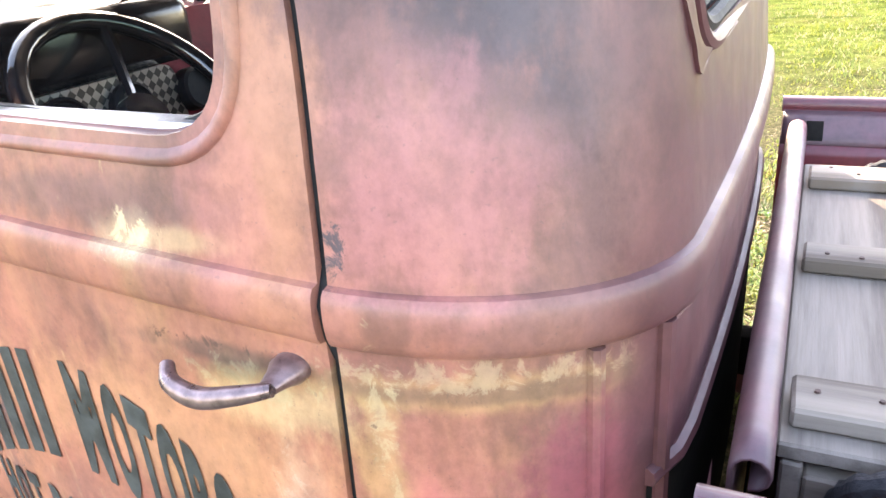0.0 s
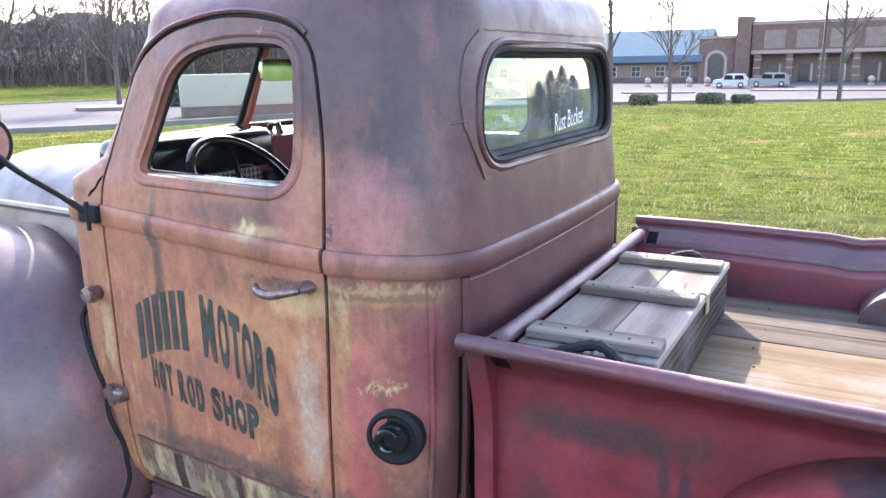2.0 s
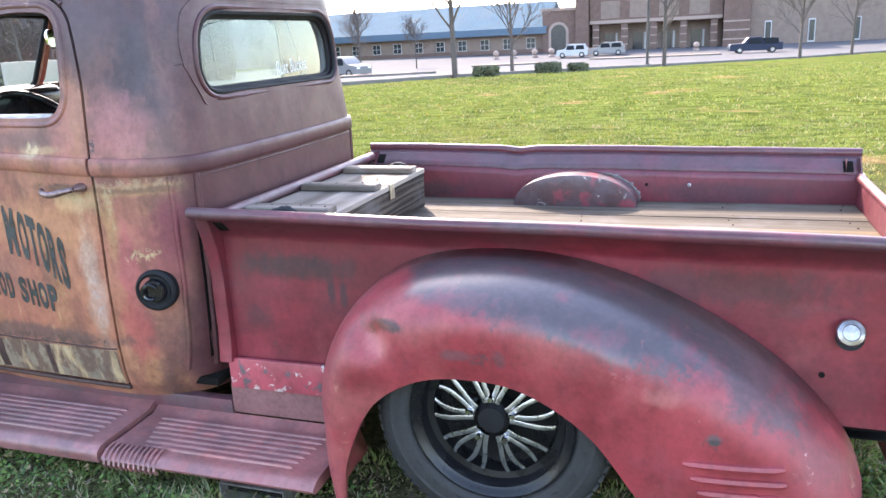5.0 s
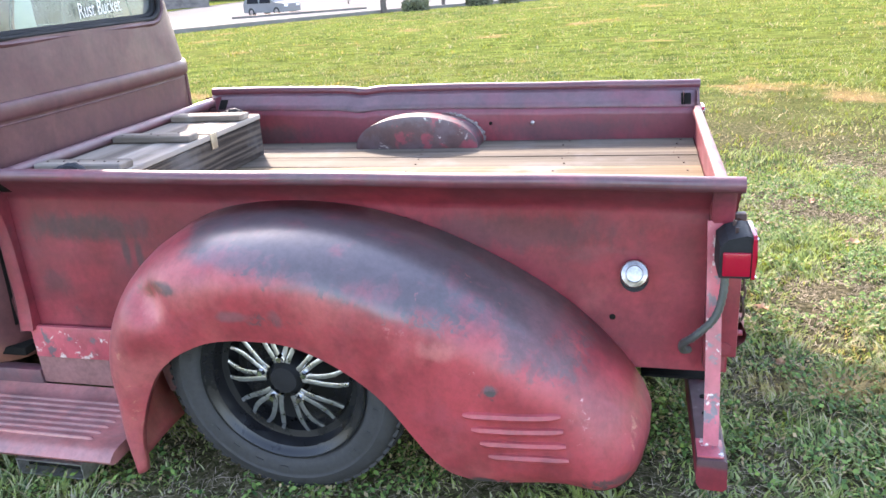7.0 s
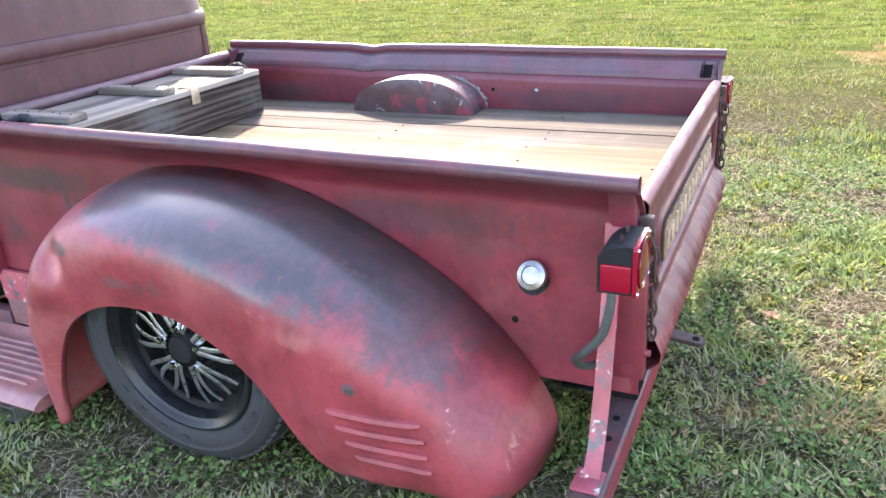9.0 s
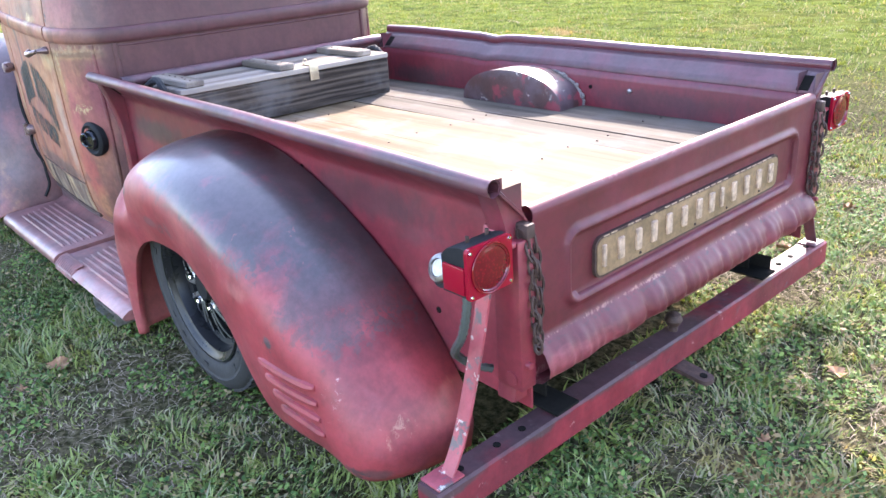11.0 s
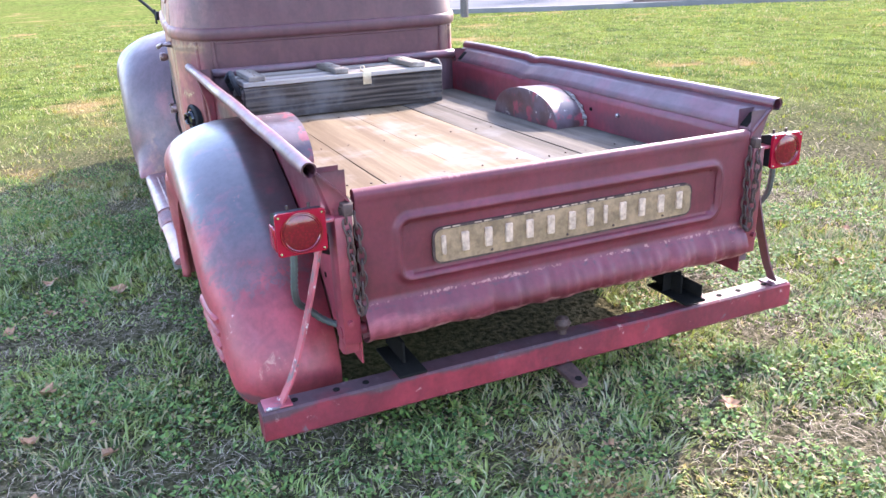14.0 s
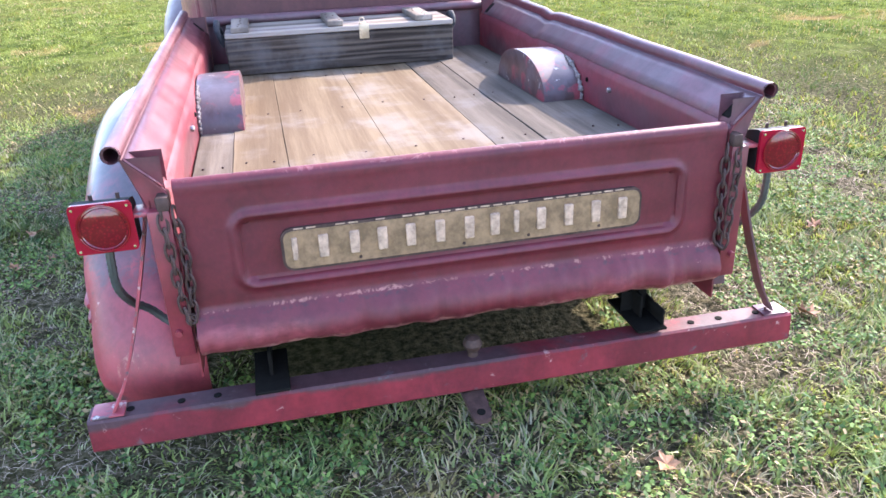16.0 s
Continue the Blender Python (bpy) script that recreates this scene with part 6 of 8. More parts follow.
# -- running boards and splash panels --
for side in (-1, 1):
    for xa, xb_, dz in ((-1.10, -0.300, 0.0), (-0.285, 0.470, -0.012)):
        bm = bm_new()
        prof = [(0.640, 0.150 + dz), (0.660, 0.140 + dz), (0.68, 0.132 + dz)]
        lift = 0.0 if xa < -1 else 0.020
        prof += [(0.885, 0.126 + dz), (0.912, 0.122 + dz), (0.930, 0.110 + dz), (0.936, 0.092 + dz + lift * 0.5), (0.928, 0.070 + dz + lift), (0.905, 0.066 + dz + lift), (0.65, 0.075 + dz + lift)]
        rows = [[(x, side * u, z) for u, z in prof] for x in [xa + (xb_ - xa) * k / 8 for k in range(9)]]
        vs = grid(bm, rows, closed=True)
        bm.faces.new(vs[0])
        bm.faces.new(vs[-1][::-1])
        bmesh.ops.recalc_face_normals(bm, faces=bm.faces[:])
        board = part("running_board", bm, M_BOARD, truck, "ribbed plum running board" if xa < -1 else "ribbed faded red running board")
        for k in range(7):
            u = 0.700 + 0.028 * k
            bm = bm_new()
            x0, x1 = xa + 0.05 + 0.010 * k, xb_ - 0.06 - (0.0 if xa < -1 else 0.006 * k)
            tube(bm, [(x0, side * u, 0.126 + dz - 0.02 * (u - .7)), (x0 + 0.015, side * u, 0.131 + dz - 0.025 * (u - .7)), (x1 - 0.015, side * u, 0.131 + dz - 0.025 * (u - .7)), (x1, side * u, 0.126 + dz - 0.02 * (u - .7))], [0.003, 0.0065, 0.0065, 0.003], 8)
            part("rib", bm, M_BOARD, board)
        if xa > -1:
            for k in range(11):
                x = xa + 0.012 + 0.019 * k
                bm = bm_new()
                tube(bm, [(x, side * 0.880, 0.120), (x, side * 0.910, 0.1145), (x, side * 0.930, 0.098), (x, side * 0.936, 0.076), (x, side * 0.926, 0.060)], 0.0058, 6)
                part("lip_rib", bm, M_BOARD, board)
    bm = bm_new()
    box(bm, (0.02, side * 0.628, 0.14), (0.50, side * 0.634, 0.245), 0.001)
    part("splash_panel", bm, plain("dark_splash_paint", (0.17, 0.078, 0.074), 0.6, spec=0.3), truck, "dark splash panel")
    bm = bm_new()
    box(bm, (0.03, side * 0.628, 0.238), (0.50, side * 0.646, 0.345), 0.004)
    lathe(bm, [(0, 0.012), (0.001, 0.012), (0.001, 0.0001)], (0.41, side * 0.646, 0.285), (0, side, 0), 14)
    part("splash_apron", bm, M_BRACE, truck, "pink-red apron with chipped paint")
    bm = bm_new()
    box(bm, (-1.10, side * 0.600, 0.10), (0.02, side * 0.642, 0.185), 0.003)
    part("sill_panel", bm, M_RAIL, truck)
bm = bm_new()
ux = -0.934
for lo, hi in (((0.15, ux, 0.068), (0.37, ux + 0.14, 0.072)), ((0.15, ux, 0.022), (0.37, ux + 0.14, 0.026)), ((0.15, ux, 0.026), (0.154, ux + 0.14, 0.068)), ((0.366, ux, 0.026), (0.37, ux + 0.14, 0.068))):
    box(bm, lo, hi)
tip = part("exhaust_tip", bm, M_STEEL, truck, "flat rectangular exhaust tip", smooth=0)
bm = bm_new()
box(bm, (0.154, ux + 0.035, 0.026), (0.366, ux + 0.14, 0.068))
part("bore", bm, M_GAP, tip, "dark inside of the exhaust")

# -- interior --
bm = bm_new()
rows = []
for k in range(21):
    u = -0.60 + 1.20 * k / 20
    rows.append([(-1.22 + 0.05 * (u / 0.6) ** 2, u, 1.204), (-1.12, u, 1.206), (-1.05, u, 1.188), (-1.02, u, 1.12), (-1.04, u, 0.98), (-1.10, u, 0.92)])
grid(bm, rows)
bmesh.ops.recalc_face_normals(bm, faces=bm.faces[:])
dash = part("dashboard", bm, M_DASH, truck, "red dashboard with dark gauge panel")
bm = bm_new()
prism(bm, rounded([(-0.58, 1.105), (-0.16, 1.105), (-0.14, 0.98), (-0.56, 0.96)], 0.03), lambda p, d: (d, p.x, p.y), (-1.03, -1.005))
part("gauge_panel", bm, M_TURNED, dash, "engine-turned gauge panel")
for u, r in ((-0.28, 0.045), (-0.12, 0.04), (-0.42, 0.05)):
    bm = bm_new()
    lathe(bm, [(0, r), (0.03, r), (0.034, r - 0.006), (0.026, r - 0.008), (0.026, 0.0001)], (-1.015, u, 1.045), (1, 0, 0.2), 24)
    part("gauge", bm, M_BLACK, dash)
bm = bm_new()
box(bm, (-1.225, -0.61, 1.085), (-1.015, -0.06, 1.224), 0.04, seg=4)
part("dash_pad", bm, M_GLOSSBLACK, dash, "black dash pad")
bm = bm_new()
tube(bm, [(-1.13, 0.02, 1.18), (-1.11, 0.02, 1.225), (-1.08, 0.02, 1.225), (-1.07, 0.02, 1.19)], 0.012, 8)
part("dash_knob", bm, M_GLOSSBLACK, dash)
SWC, SWN = Vector((-0.875, -0.36, 1.070)), Vector((0.72, 0.0, 0.69)).normalized()
a_ = SWN.orthogonal().normalized()
b2 = SWN.cross(a_)
bm = bm_new()
tube(bm, [SWC + (a_ * math.cos(q) + b2 * math.sin(q)) * 0.185 for q in [2 * math.pi * k / 40 for k in range(40)]], 0.0165, 10, closed=True)
sw = part("steering_wheel", bm, M_GLOSSBLACK, truck, "glossy black steering wheel")
bm = bm_new()
for q in (0.3, 2.4, 4.5):
    tube(bm, [SWC - SWN * 0.03, SWC + (a_ * math.cos(q) + b2 * math.sin(q)) * 0.18], 0.009, 6)
lathe(bm, [(-0.05, 0.03), (-0.02, 0.042), (0.0, 0.035), (0.004, 0.0001)], SWC, SWN, 20)
part("spokes", bm, M_GLOSSBLACK, sw)
bm = bm_new()
tube(bm, [SWC - SWN * 0.03, SWC - SWN * 0.30], 0.022, 10)
part("steering_column", bm, M_BLACK, sw)
bm = bm_new()
box(bm, (-0.62, -0.60, 0.45), (-0.16, 0.60, 0.66), 0.05)
box(bm, (-0.24, -0.60, 0.60), (-0.10, 0.60, 1.06), 0.05)
part("bench_seat", bm, M_SEAT, truck, "dark bench seat")
bm = bm_new()
prism(bm, rounded([(-0.11, -0.035), (0.11, -0.035), (0.11, 0.035), (-0.11, 0.035)], 0.025), lambda p, d: (-1.02 + d + 0.25 * p.x, 0.02 + p.x, 1.405 + p.y), (0.0, 0.012))
part("inside_mirror", bm, M_MIRROR, truck, "inside rear-view mirror")

# ---- wooden crate in the bed ----
crate = thing("wooden_crate", "long grey weathered wooden crate with rope handles in the bed", "crate", (0, YC, 0))
UA, UB = -0.535, 0.395


def board(name, lo, hi, material, bev=0.003, tilt=0.0, label=""):
    bm = bm_new()
    box(bm, lo, hi, bev, Matrix.Rotation(tilt, 4, "Z") if tilt else None, seg=1)
    for v in bm.verts:
        v.co += Vector((noise.noise(v.co * 7), noise.noise(v.co * 7 + Vector((9, 0, 0))), noise.noise(v.co * 7 + Vector((0, 9, 0))))) * 0.0022
    return part(name, bm, material, crate, label, smooth=0)


board("rear_board", (0.350, UA, 0.636), (0.372, UB, 0.778), M_DARKBOARD, label="grained dark grey side board")
board("front_board", (0.066, UA, 0.636), (0.088, UB, 0.778), M_GREYWOOD_Y)
for u in (UA + 0.035, UB - 0.055):
    board("end_board", (0.089, u, 0.636), (0.349, u + 0.02, 0.770), M_GREYWOOD)
board("end_cleat", (0.089, UA - 0.004, 0.72), (0.165, UA + 0.033, 0.768), M_GREYWOOD)
board("end_cleat", (0.285, UA - 0.004, 0.72), (0.349, UA + 0.033, 0.768), M_GREYWOOD)
board("bottom_board", (0.089, UA + 0.06, 0.634), (0.349, UB - 0.06, 0.65), M_GREYWOOD)
board("lid_board", (0.060, UA, 0.781), (0.232, UB, 0.801), M_GREYWOOD_Y)
board("lid_board", (0.2345, UA, 0.781), (0.376, UB, 0.802), M_GREYWOOD_Y)
for u, w in ((-0.474, 0.072), (-0.095, 0.066), (0.275, 0.075)):
    b_ = board("lid_batten", (0.070, u - w / 2, 0.8025), (0.374, u + w / 2, 0.826), M_GREYWOOD, 0.004)
    bm = bm_new()
    for k in range(6):
        lathe(bm, [(0, 0.0035), (0.0025, 0.003), (0.0025, 0.0001)], (0.10 + 0.05 * k + random.uniform(-.008, .008), u + random.uniform(-.4, .4) * w, 0.8255), (0, 0, 1), 7)
    tagged(part("nail_heads", bm, M_RUSTSTEEL, b_), kind="stuff")
bm = bm_new()
box(bm, (0.315, 0.008, 0.8025), (0.379, 0.034, 0.8065), 0.001)
box(bm, (0.377, 0.000, 0.748), (0.381, 0.040, 0.806), 0.001)
tube(bm, [(0.318, 0.021 + 0.010 * math.cos(q), 0.815 + 0.010 * math.sin(q)) for q in [2 * math.pi * k / 10 for k in range(10)]], 0.002, 5, closed=True)
part("hasp", bm, plain("brass_hasp", (0.50, 0.40, 0.27), 0.45, 0.6), crate, "brass hasp")
for u, s in ((UA - 0.006, -1), (UB, 1)):
    bm = bm_new()
    low = 0.0 if s < 0 else 0.022
    pts = even(curve([(0.120, u, 0.745), (0.135, u + s * 0.020, 0.785 - low), (0.175, u + s * 0.026, 0.806 - low), (0.225, u + s * 0.024, 0.826 - low), (0.265, u + s * 0.022, 0.832 - low), (0.300, u + s * 0.022, 0.805 - low), (0.305, u, 0.745)], 6), 40)
    tube(bm, pts, [0.0125 + 0.0018 * math.sin(i * 2.1) for i in range(40)], 8)
    part("rope_handle", bm, M_ROPE, crate, "black braided rope handle")


# ---- ground ----
EYE0 = Vector((1.0, -0.7))
Z_RIGHT = [(0, 0), (9, 0), (20, -0.12), (30, -0.38), (41, -0.70), (56, -1.25), (75, -1.80), (100, -2.05), (125, -1.50), (170, -0.6), (400, 2.0), (3000, 8.0)]
Z_LEFT = [(0, 0), (9, 0), (27, -0.36), (55, -0.55), (75, -0.2), (95, 0.3), (140, 1.8), (400, 4.0), (3000, 8.0)]


def ground_z(x, y):
    r = math.hypot(x - EYE0.x, y - EYE0.y)
    az = math.degrees(math.atan2(x - EYE0.x, y - EYE0.y))
    w = max(0.0, min(1.0, (abs(az + 5) - 28) / 20))
    w = w * w * (3 - 2 * w)
    return lerp_table(Z_RIGHT, r) * (1 - w) + lerp_table(Z_LEFT, r) * w


def at_az(az, r):
    a = radians(az)
    return EYE0.x + r * math.sin(a), EYE0.y + r * math.cos(a)


m_ground, nt, b = mat("lawn_soil", 1.0, spec=0.0)
big = noise_node(nt, coords(nt), 0.45, 6.0, 0.62, 0.4)
mid = noise_node(nt, coords(nt, (5, 1, 0)), 3.2, 6.0, 0.65)
fine = noise_node(nt, coords(nt, (2, 8, 0)), 38.0, 5.0, 0.7)
clump = noise_node(nt, coords(nt, (1, 3, 0), (1, 1.7, 1)), 2.3, 7.0, 0.68)
col = mix(nt, ramp(nt, fine, 0.3, 0.72), (0.044, 0.066, 0.016), (0.118, 0.142, 0.034))
col = mix(nt, ramp(nt, clump, 0.45, 0.62, 0.0, 0.75), col, (0.165, 0.195, 0.048))
col = mix(nt, ramp(nt, clump, 0.47, 0.34, 0.0, 0.8), col, (0.025, 0.036, 0.008))
col = mix(nt, ramp(nt, mid, 0.54, 0.68, 0.0, 0.6), col, (0.16, 0.128, 0.056))
# thatch and soil between the blades near the truck, greener with distance
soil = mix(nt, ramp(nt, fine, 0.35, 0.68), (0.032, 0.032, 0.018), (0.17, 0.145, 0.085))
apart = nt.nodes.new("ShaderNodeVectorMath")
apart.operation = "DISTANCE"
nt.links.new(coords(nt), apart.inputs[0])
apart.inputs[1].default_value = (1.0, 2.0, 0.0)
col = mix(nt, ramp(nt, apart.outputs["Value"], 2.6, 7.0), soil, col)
wide = noise_node(nt, coords(nt, (4, 7, 0), (1, 1.5, 1)), 0.13, 5.0, 0.65)
col = mix(nt, ramp(nt, wide, 0.45, 0.65, 0.0, 0.5), col, (0.115, 0.110, 0.034))
col = mix(nt, ramp(nt, big, 0.585, 0.67, 0.0, 0.85), col, (0.25, 0.163, 0.08))
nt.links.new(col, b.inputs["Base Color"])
h = calc(nt, "MULTIPLY_ADD", clump, 1.0, fine)
bump(nt, b, h, 0.9, 0.07)
M_GROUND = m_ground

bm = bm_new()
radii_ = [0.0, 1, 2, 3, 4, 5, 6, 8, 10, 13, 16, 20, 25, 30, 36, 42, 50, 58, 67, 77, 88, 100, 112, 125, 145, 170, 220, 300, 400, 700, 1300, 3000]
rings = []
for r in radii_[1:]:
    row = []
    for k in range(144):
        x, y = at_az(k * 2.5, r)
        bumpy = 0.0 if r < 45 else 0.05 * noise.noise((x * 0.2, y * 0.2, 0)) * min(1, (r - 45) / 10)
        row.append((x, y, ground_z(x, y) + bumpy))
    rings.append(row)
vs = grid(bm, rings, closed=True)
c = bm.verts.new((EYE0.x, EYE0.y, 0))
for k in range(144):
    bm.faces.new((vs[0][k], vs[0][(k + 1) % 144], c))
bmesh.ops.recalc_face_normals(bm, faces=bm.faces[:])
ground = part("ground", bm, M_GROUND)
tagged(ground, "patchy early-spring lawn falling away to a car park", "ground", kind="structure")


# grass blades as sheets of real geometry
def leaf_light(nt, b, colour, share):
    """Thin leaves: part of the light passes through."""
    nt.links.new(colour, b.inputs["Base Color"])
    thin = nt.nodes.new("ShaderNodeBsdfTranslucent")
    nt.links.new(mix(nt, 1.0, colour, (1.0, 0.97, 0.42), "MULTIPLY"), thin.inputs[0])
    both = nt.nodes.new("ShaderNodeMixShader")
    both.inputs[0].default_value = share
    nt.links.new(b.outputs[0], both.inputs[1])
    nt.links.new(thin.outputs[0], both.inputs[2])
    nt.links.new(both.outputs[0], nt.nodes["Material Output"].inputs["Surface"])


def grass_material(name, dark, light, straw_share, tuft, thin):
    """Mixed blades: green by tufts, dry in patches, with a share of bleached stems."""
    m, nt, b = mat(name, 0.8, spec=0.08)
    geo = nt.nodes.new("ShaderNodeNewGeometry")
    patch = noise_node(nt, coords(nt), 0.9, 5.0, 0.65)
    rnd = geo.outputs["Random Per Island"]
    tuft_tone = noise_node(nt, coords(nt, (3, 1, 0)), 6.0, 3.0, 0.6)
    wide_tone = noise_node(nt, coords(nt, (7, 2, 0), (0.8, 1.5, 1)), 1.1, 5.0, 0.65)
    col = mix(nt, rnd, dark, light)
    col = mix(nt, ramp(nt, tuft_tone, 0.42, 0.60, 0.0, 0.55), col, tuft)
    col = mix(nt, ramp(nt, wide_tone, 0.50, 0.38, 0.0, 0.75), col, (0.036, 0.072, 0.028))
    key = calc(nt, "MULTIPLY_ADD", patch, 0.9, calc(nt, "MULTIPLY", rnd, 0.55))
    col = mix(nt, ramp(nt, key, 0.88, 0.97), col, (0.36, 0.285, 0.17))
    again = calc(nt, "FRACT", calc(nt, "MULTIPLY", rnd, 37.0))
    col = mix(nt, ramp(nt, again, 0.80, 0.84, 0.0, straw_share), col, (0.46, 0.44, 0.30))
    bare = noise_node(nt, coords(nt), 0.45, 6.0, 0.62, 0.4)
    col = mix(nt, ramp(nt, bare, 0.575, 0.65, 0.0, 0.85), col, (0.38, 0.27, 0.135))
    leaf_light(nt, b, col, thin)
    return m


M_BLADE = grass_material("grass_blade", (0.026, 0.058, 0.026), (0.37, 0.45, 0.17), 0.50, (0.26, 0.30, 0.075), 0.38)
M_FIELD = grass_material("field_grass_blade", (0.108, 0.136, 0.034), (0.268, 0.302, 0.085), 0.12, (0.245, 0.275, 0.068), 0.26)


def blades(name, count, region, height, width, rng, keep=None, gaps=-0.5, material=M_BLADE):
    """Bent grass blades, three points a side, over a region (x0, x1, y0, y1)."""
    x0, x1, y0, y1 = region
    p = np.stack([rng.uniform(x0, x1, count), rng.uniform(y0, y1, count)], 1)
    if keep is not None:
        p = p[keep(p)]
    tuft = np.array([noise.noise((float(q[0]) * 1.7, float(q[1]) * 1.7, 0.0)) for q in p])
    thin = np.array([noise.noise((float(q[0]) * 5.0, float(q[1]) * 5.0, 4.0)) for q in p])
    sel = (1.3 * tuft + thin + rng.uniform(-0.35, 0.35, len(p))) > gaps
    p, tuft, thin = p[sel], tuft[sel], thin[sel]
    n = len(p)
    a = rng.uniform(0, 2 * np.pi, n) * 0.35 + 9.0 * np.array([noise.noise((float(q[0]) * 8, float(q[1]) * 8, 2.0)) for q in p])
    hgt = height * (0.3 + 0.9 * rng.random(n) ** 1.6) * (1 + 0.9 * tuft + 0.6 * thin).clip(0.35, 2.2)
    lean = rng.uniform(0.3, 1.5, n) * hgt
    wid = width * rng.uniform(0.6, 1.4, n)
    dx, dy = np.cos(a), np.sin(a)
    sx, sy = -dy * wid / 2, dx * wid / 2
    z = np.array([ground_z(float(q[0]), float(q[1])) for q in p]) - 0.004
    v = np.zeros((n, 5, 3))
    for i, (t, ww) in enumerate(((0.0, 1.0), (0.55, 0.85))):
        cx, cy, cz = p[:, 0] + dx * lean * t * t, p[:, 1] + dy * lean * t * t, z + hgt * (t - 0.12 * t * t)
        v[:, 2 * i] = np.stack([cx - sx * ww, cy - sy * ww, cz], 1)
        v[:, 2 * i + 1] = np.stack([cx + sx * ww, cy + sy * ww, cz], 1)
    v[:, 4] = np.stack([p[:, 0] + dx * lean, p[:, 1] + dy * lean, z + hgt * 0.86], 1)
    base = (np.arange(n) * 5)[:, None]
    quads = base + np.array([[0, 1, 3, 2]])
    tris = base + np.array([[2, 3, 4]])
    me = bpy.data.meshes.new(name)
    me.vertices.add(n * 5)
    me.vertices.foreach_set("co", v.ravel())
    loops = np.concatenate([np.concatenate([quads, tris], 1).ravel()])
    me.loops.add(len(loops))
    me.loops.foreach_set("vertex_index", loops.astype(np.int32))
    starts = (np.arange(n)[:, None] * 7 + np.array([[0, 4]])).ravel()
    me.polygons.add(2 * n)
    me.polygons.foreach_set("loop_start", starts.astype(np.int32))
    me.update(calc_edges=True)
    me.materials.append(material)
    ob = new(name, me)
    return tagged(ob, "short mixed green and straw-coloured grass blades", "grass", kind="stuff")


rng = np.random.default_rng(7)


def outside_truck(p):
    under = (p[:, 0] > -2.3) & (p[:, 0] < 1.80) & (np.abs(p[:, 1] - YC) < 0.54)
    return ~under


NEAR = (-2.2, 4.8, -1.2, 4.8)


def inside(p):
    """How far inside the near lawn each point lies."""
    return np.minimum(np.minimum(p[:, 0] - NEAR[0], NEAR[1] - p[:, 0]), np.minimum(p[:, 1] - NEAR[2], NEAR[3] - p[:, 1]))


def near_lawn(p):
    return (inside(p) > 1.0 * rng.random(len(p))) & outside_truck(p)


def not_near(p):
    return (inside(p) < 1.0 * rng.random(len(p))) & outside_truck(p)


blades("near_grass", 440000, NEAR, 0.034, 0.0056, rng, near_lawn, -0.38)
blades("lawn_grass", 270000, (-14.0, 9.0, -5.0, 11.5), 0.040, 0.0095, rng, not_near, -0.45, M_FIELD)
blades("field_grass", 250000, (-20.0, 22.0, 11.5, 44.0), 0.050, 0.022, rng, None, 0.10, M_FIELD)
blades("west_grass", 45000, (-34.0, -14.0, -9.0, 11.5), 0.035, 0.028, rng, None, -1.1, M_FIELD)


def straw(name, count, region, size, rng, keep):
    """Dead stems lying crossed on the soil: flat strips, thickest between the tufts."""
    x0, x1, y0, y1 = region
    p = np.stack([rng.uniform(x0, x1, count), rng.uniform(y0, y1, count)], 1)
    p = p[keep(p)]
    dens = np.array([noise.noise((float(q[0]) * 1.7, float(q[1]) * 1.7, 0.0)) + 0.8 * noise.noise((float(q[0]) * 5.0, float(q[1]) * 5.0, 4.0)) for q in p])
    p = p[dens < rng.uniform(-0.5, 0.45, len(p))]
    n = len(p)
    a, s = rng.uniform(0, 2 * np.pi, n), size * rng.uniform(0.4, 1.3, n)
    w = 0.0008 * rng.uniform(0.6, 1.5, n) * (size / 0.03)
    z = np.array([ground_z(float(q[0]), float(q[1])) for q in p]) + rng.uniform(0.004, 0.022, n)
    tilt = rng.uniform(-0.25, 0.25, n)
    v = np.zeros((n, 6, 3))
    for i, (u, side_, bow) in enumerate(((-1, -1, 0), (0, -1, 1), (1, -1, 0), (1, 1, 0), (0, 1, 1), (-1, 1, 0))):
        dx = np.cos(a) * u * s - np.sin(a) * (side_ * w + bow * 0.05 * s)
        dy = np.sin(a) * u * s + np.cos(a) * (side_ * w + bow * 0.05 * s)
        v[:, i] = np.stack([p[:, 0] + dx, p[:, 1] + dy, z + u * s * tilt + bow * 0.004], 1)
    me = bpy.data.meshes.new(name)
    k = np.arange(n)[:, None] * 6
    faces = np.concatenate([k + np.array([[0, 1, 4, 5]]), k + np.array([[1, 2, 3, 4]])]).tolist()
    me.from_pydata(v.reshape(-1, 3).tolist(), [], faces)
    me.materials.append(M_STRAW)
    return tagged(new(name, me), "dead straw-coloured grass stems lying on the soil", "grass", kind="stuff")


m_straw, nt, b = mat("dead_straw", 0.8, spec=0.2)
geo = nt.nodes.new("ShaderNodeNewGeometry")
rnd = geo.outputs["Random Per Island"]
scol = mix(nt, rnd, (0.12, 0.085, 0.058), (0.40, 0.32, 0.225))
nt.links.new(scol, b.inputs["Base Color"])
M_STRAW = m_straw
straw("near_straw", 130000, NEAR, 0.022, rng, near_lawn)
straw("lawn_straw", 12000, (-8.0, 6.5, -3.0, 11.5), 0.045, rng, not_near)


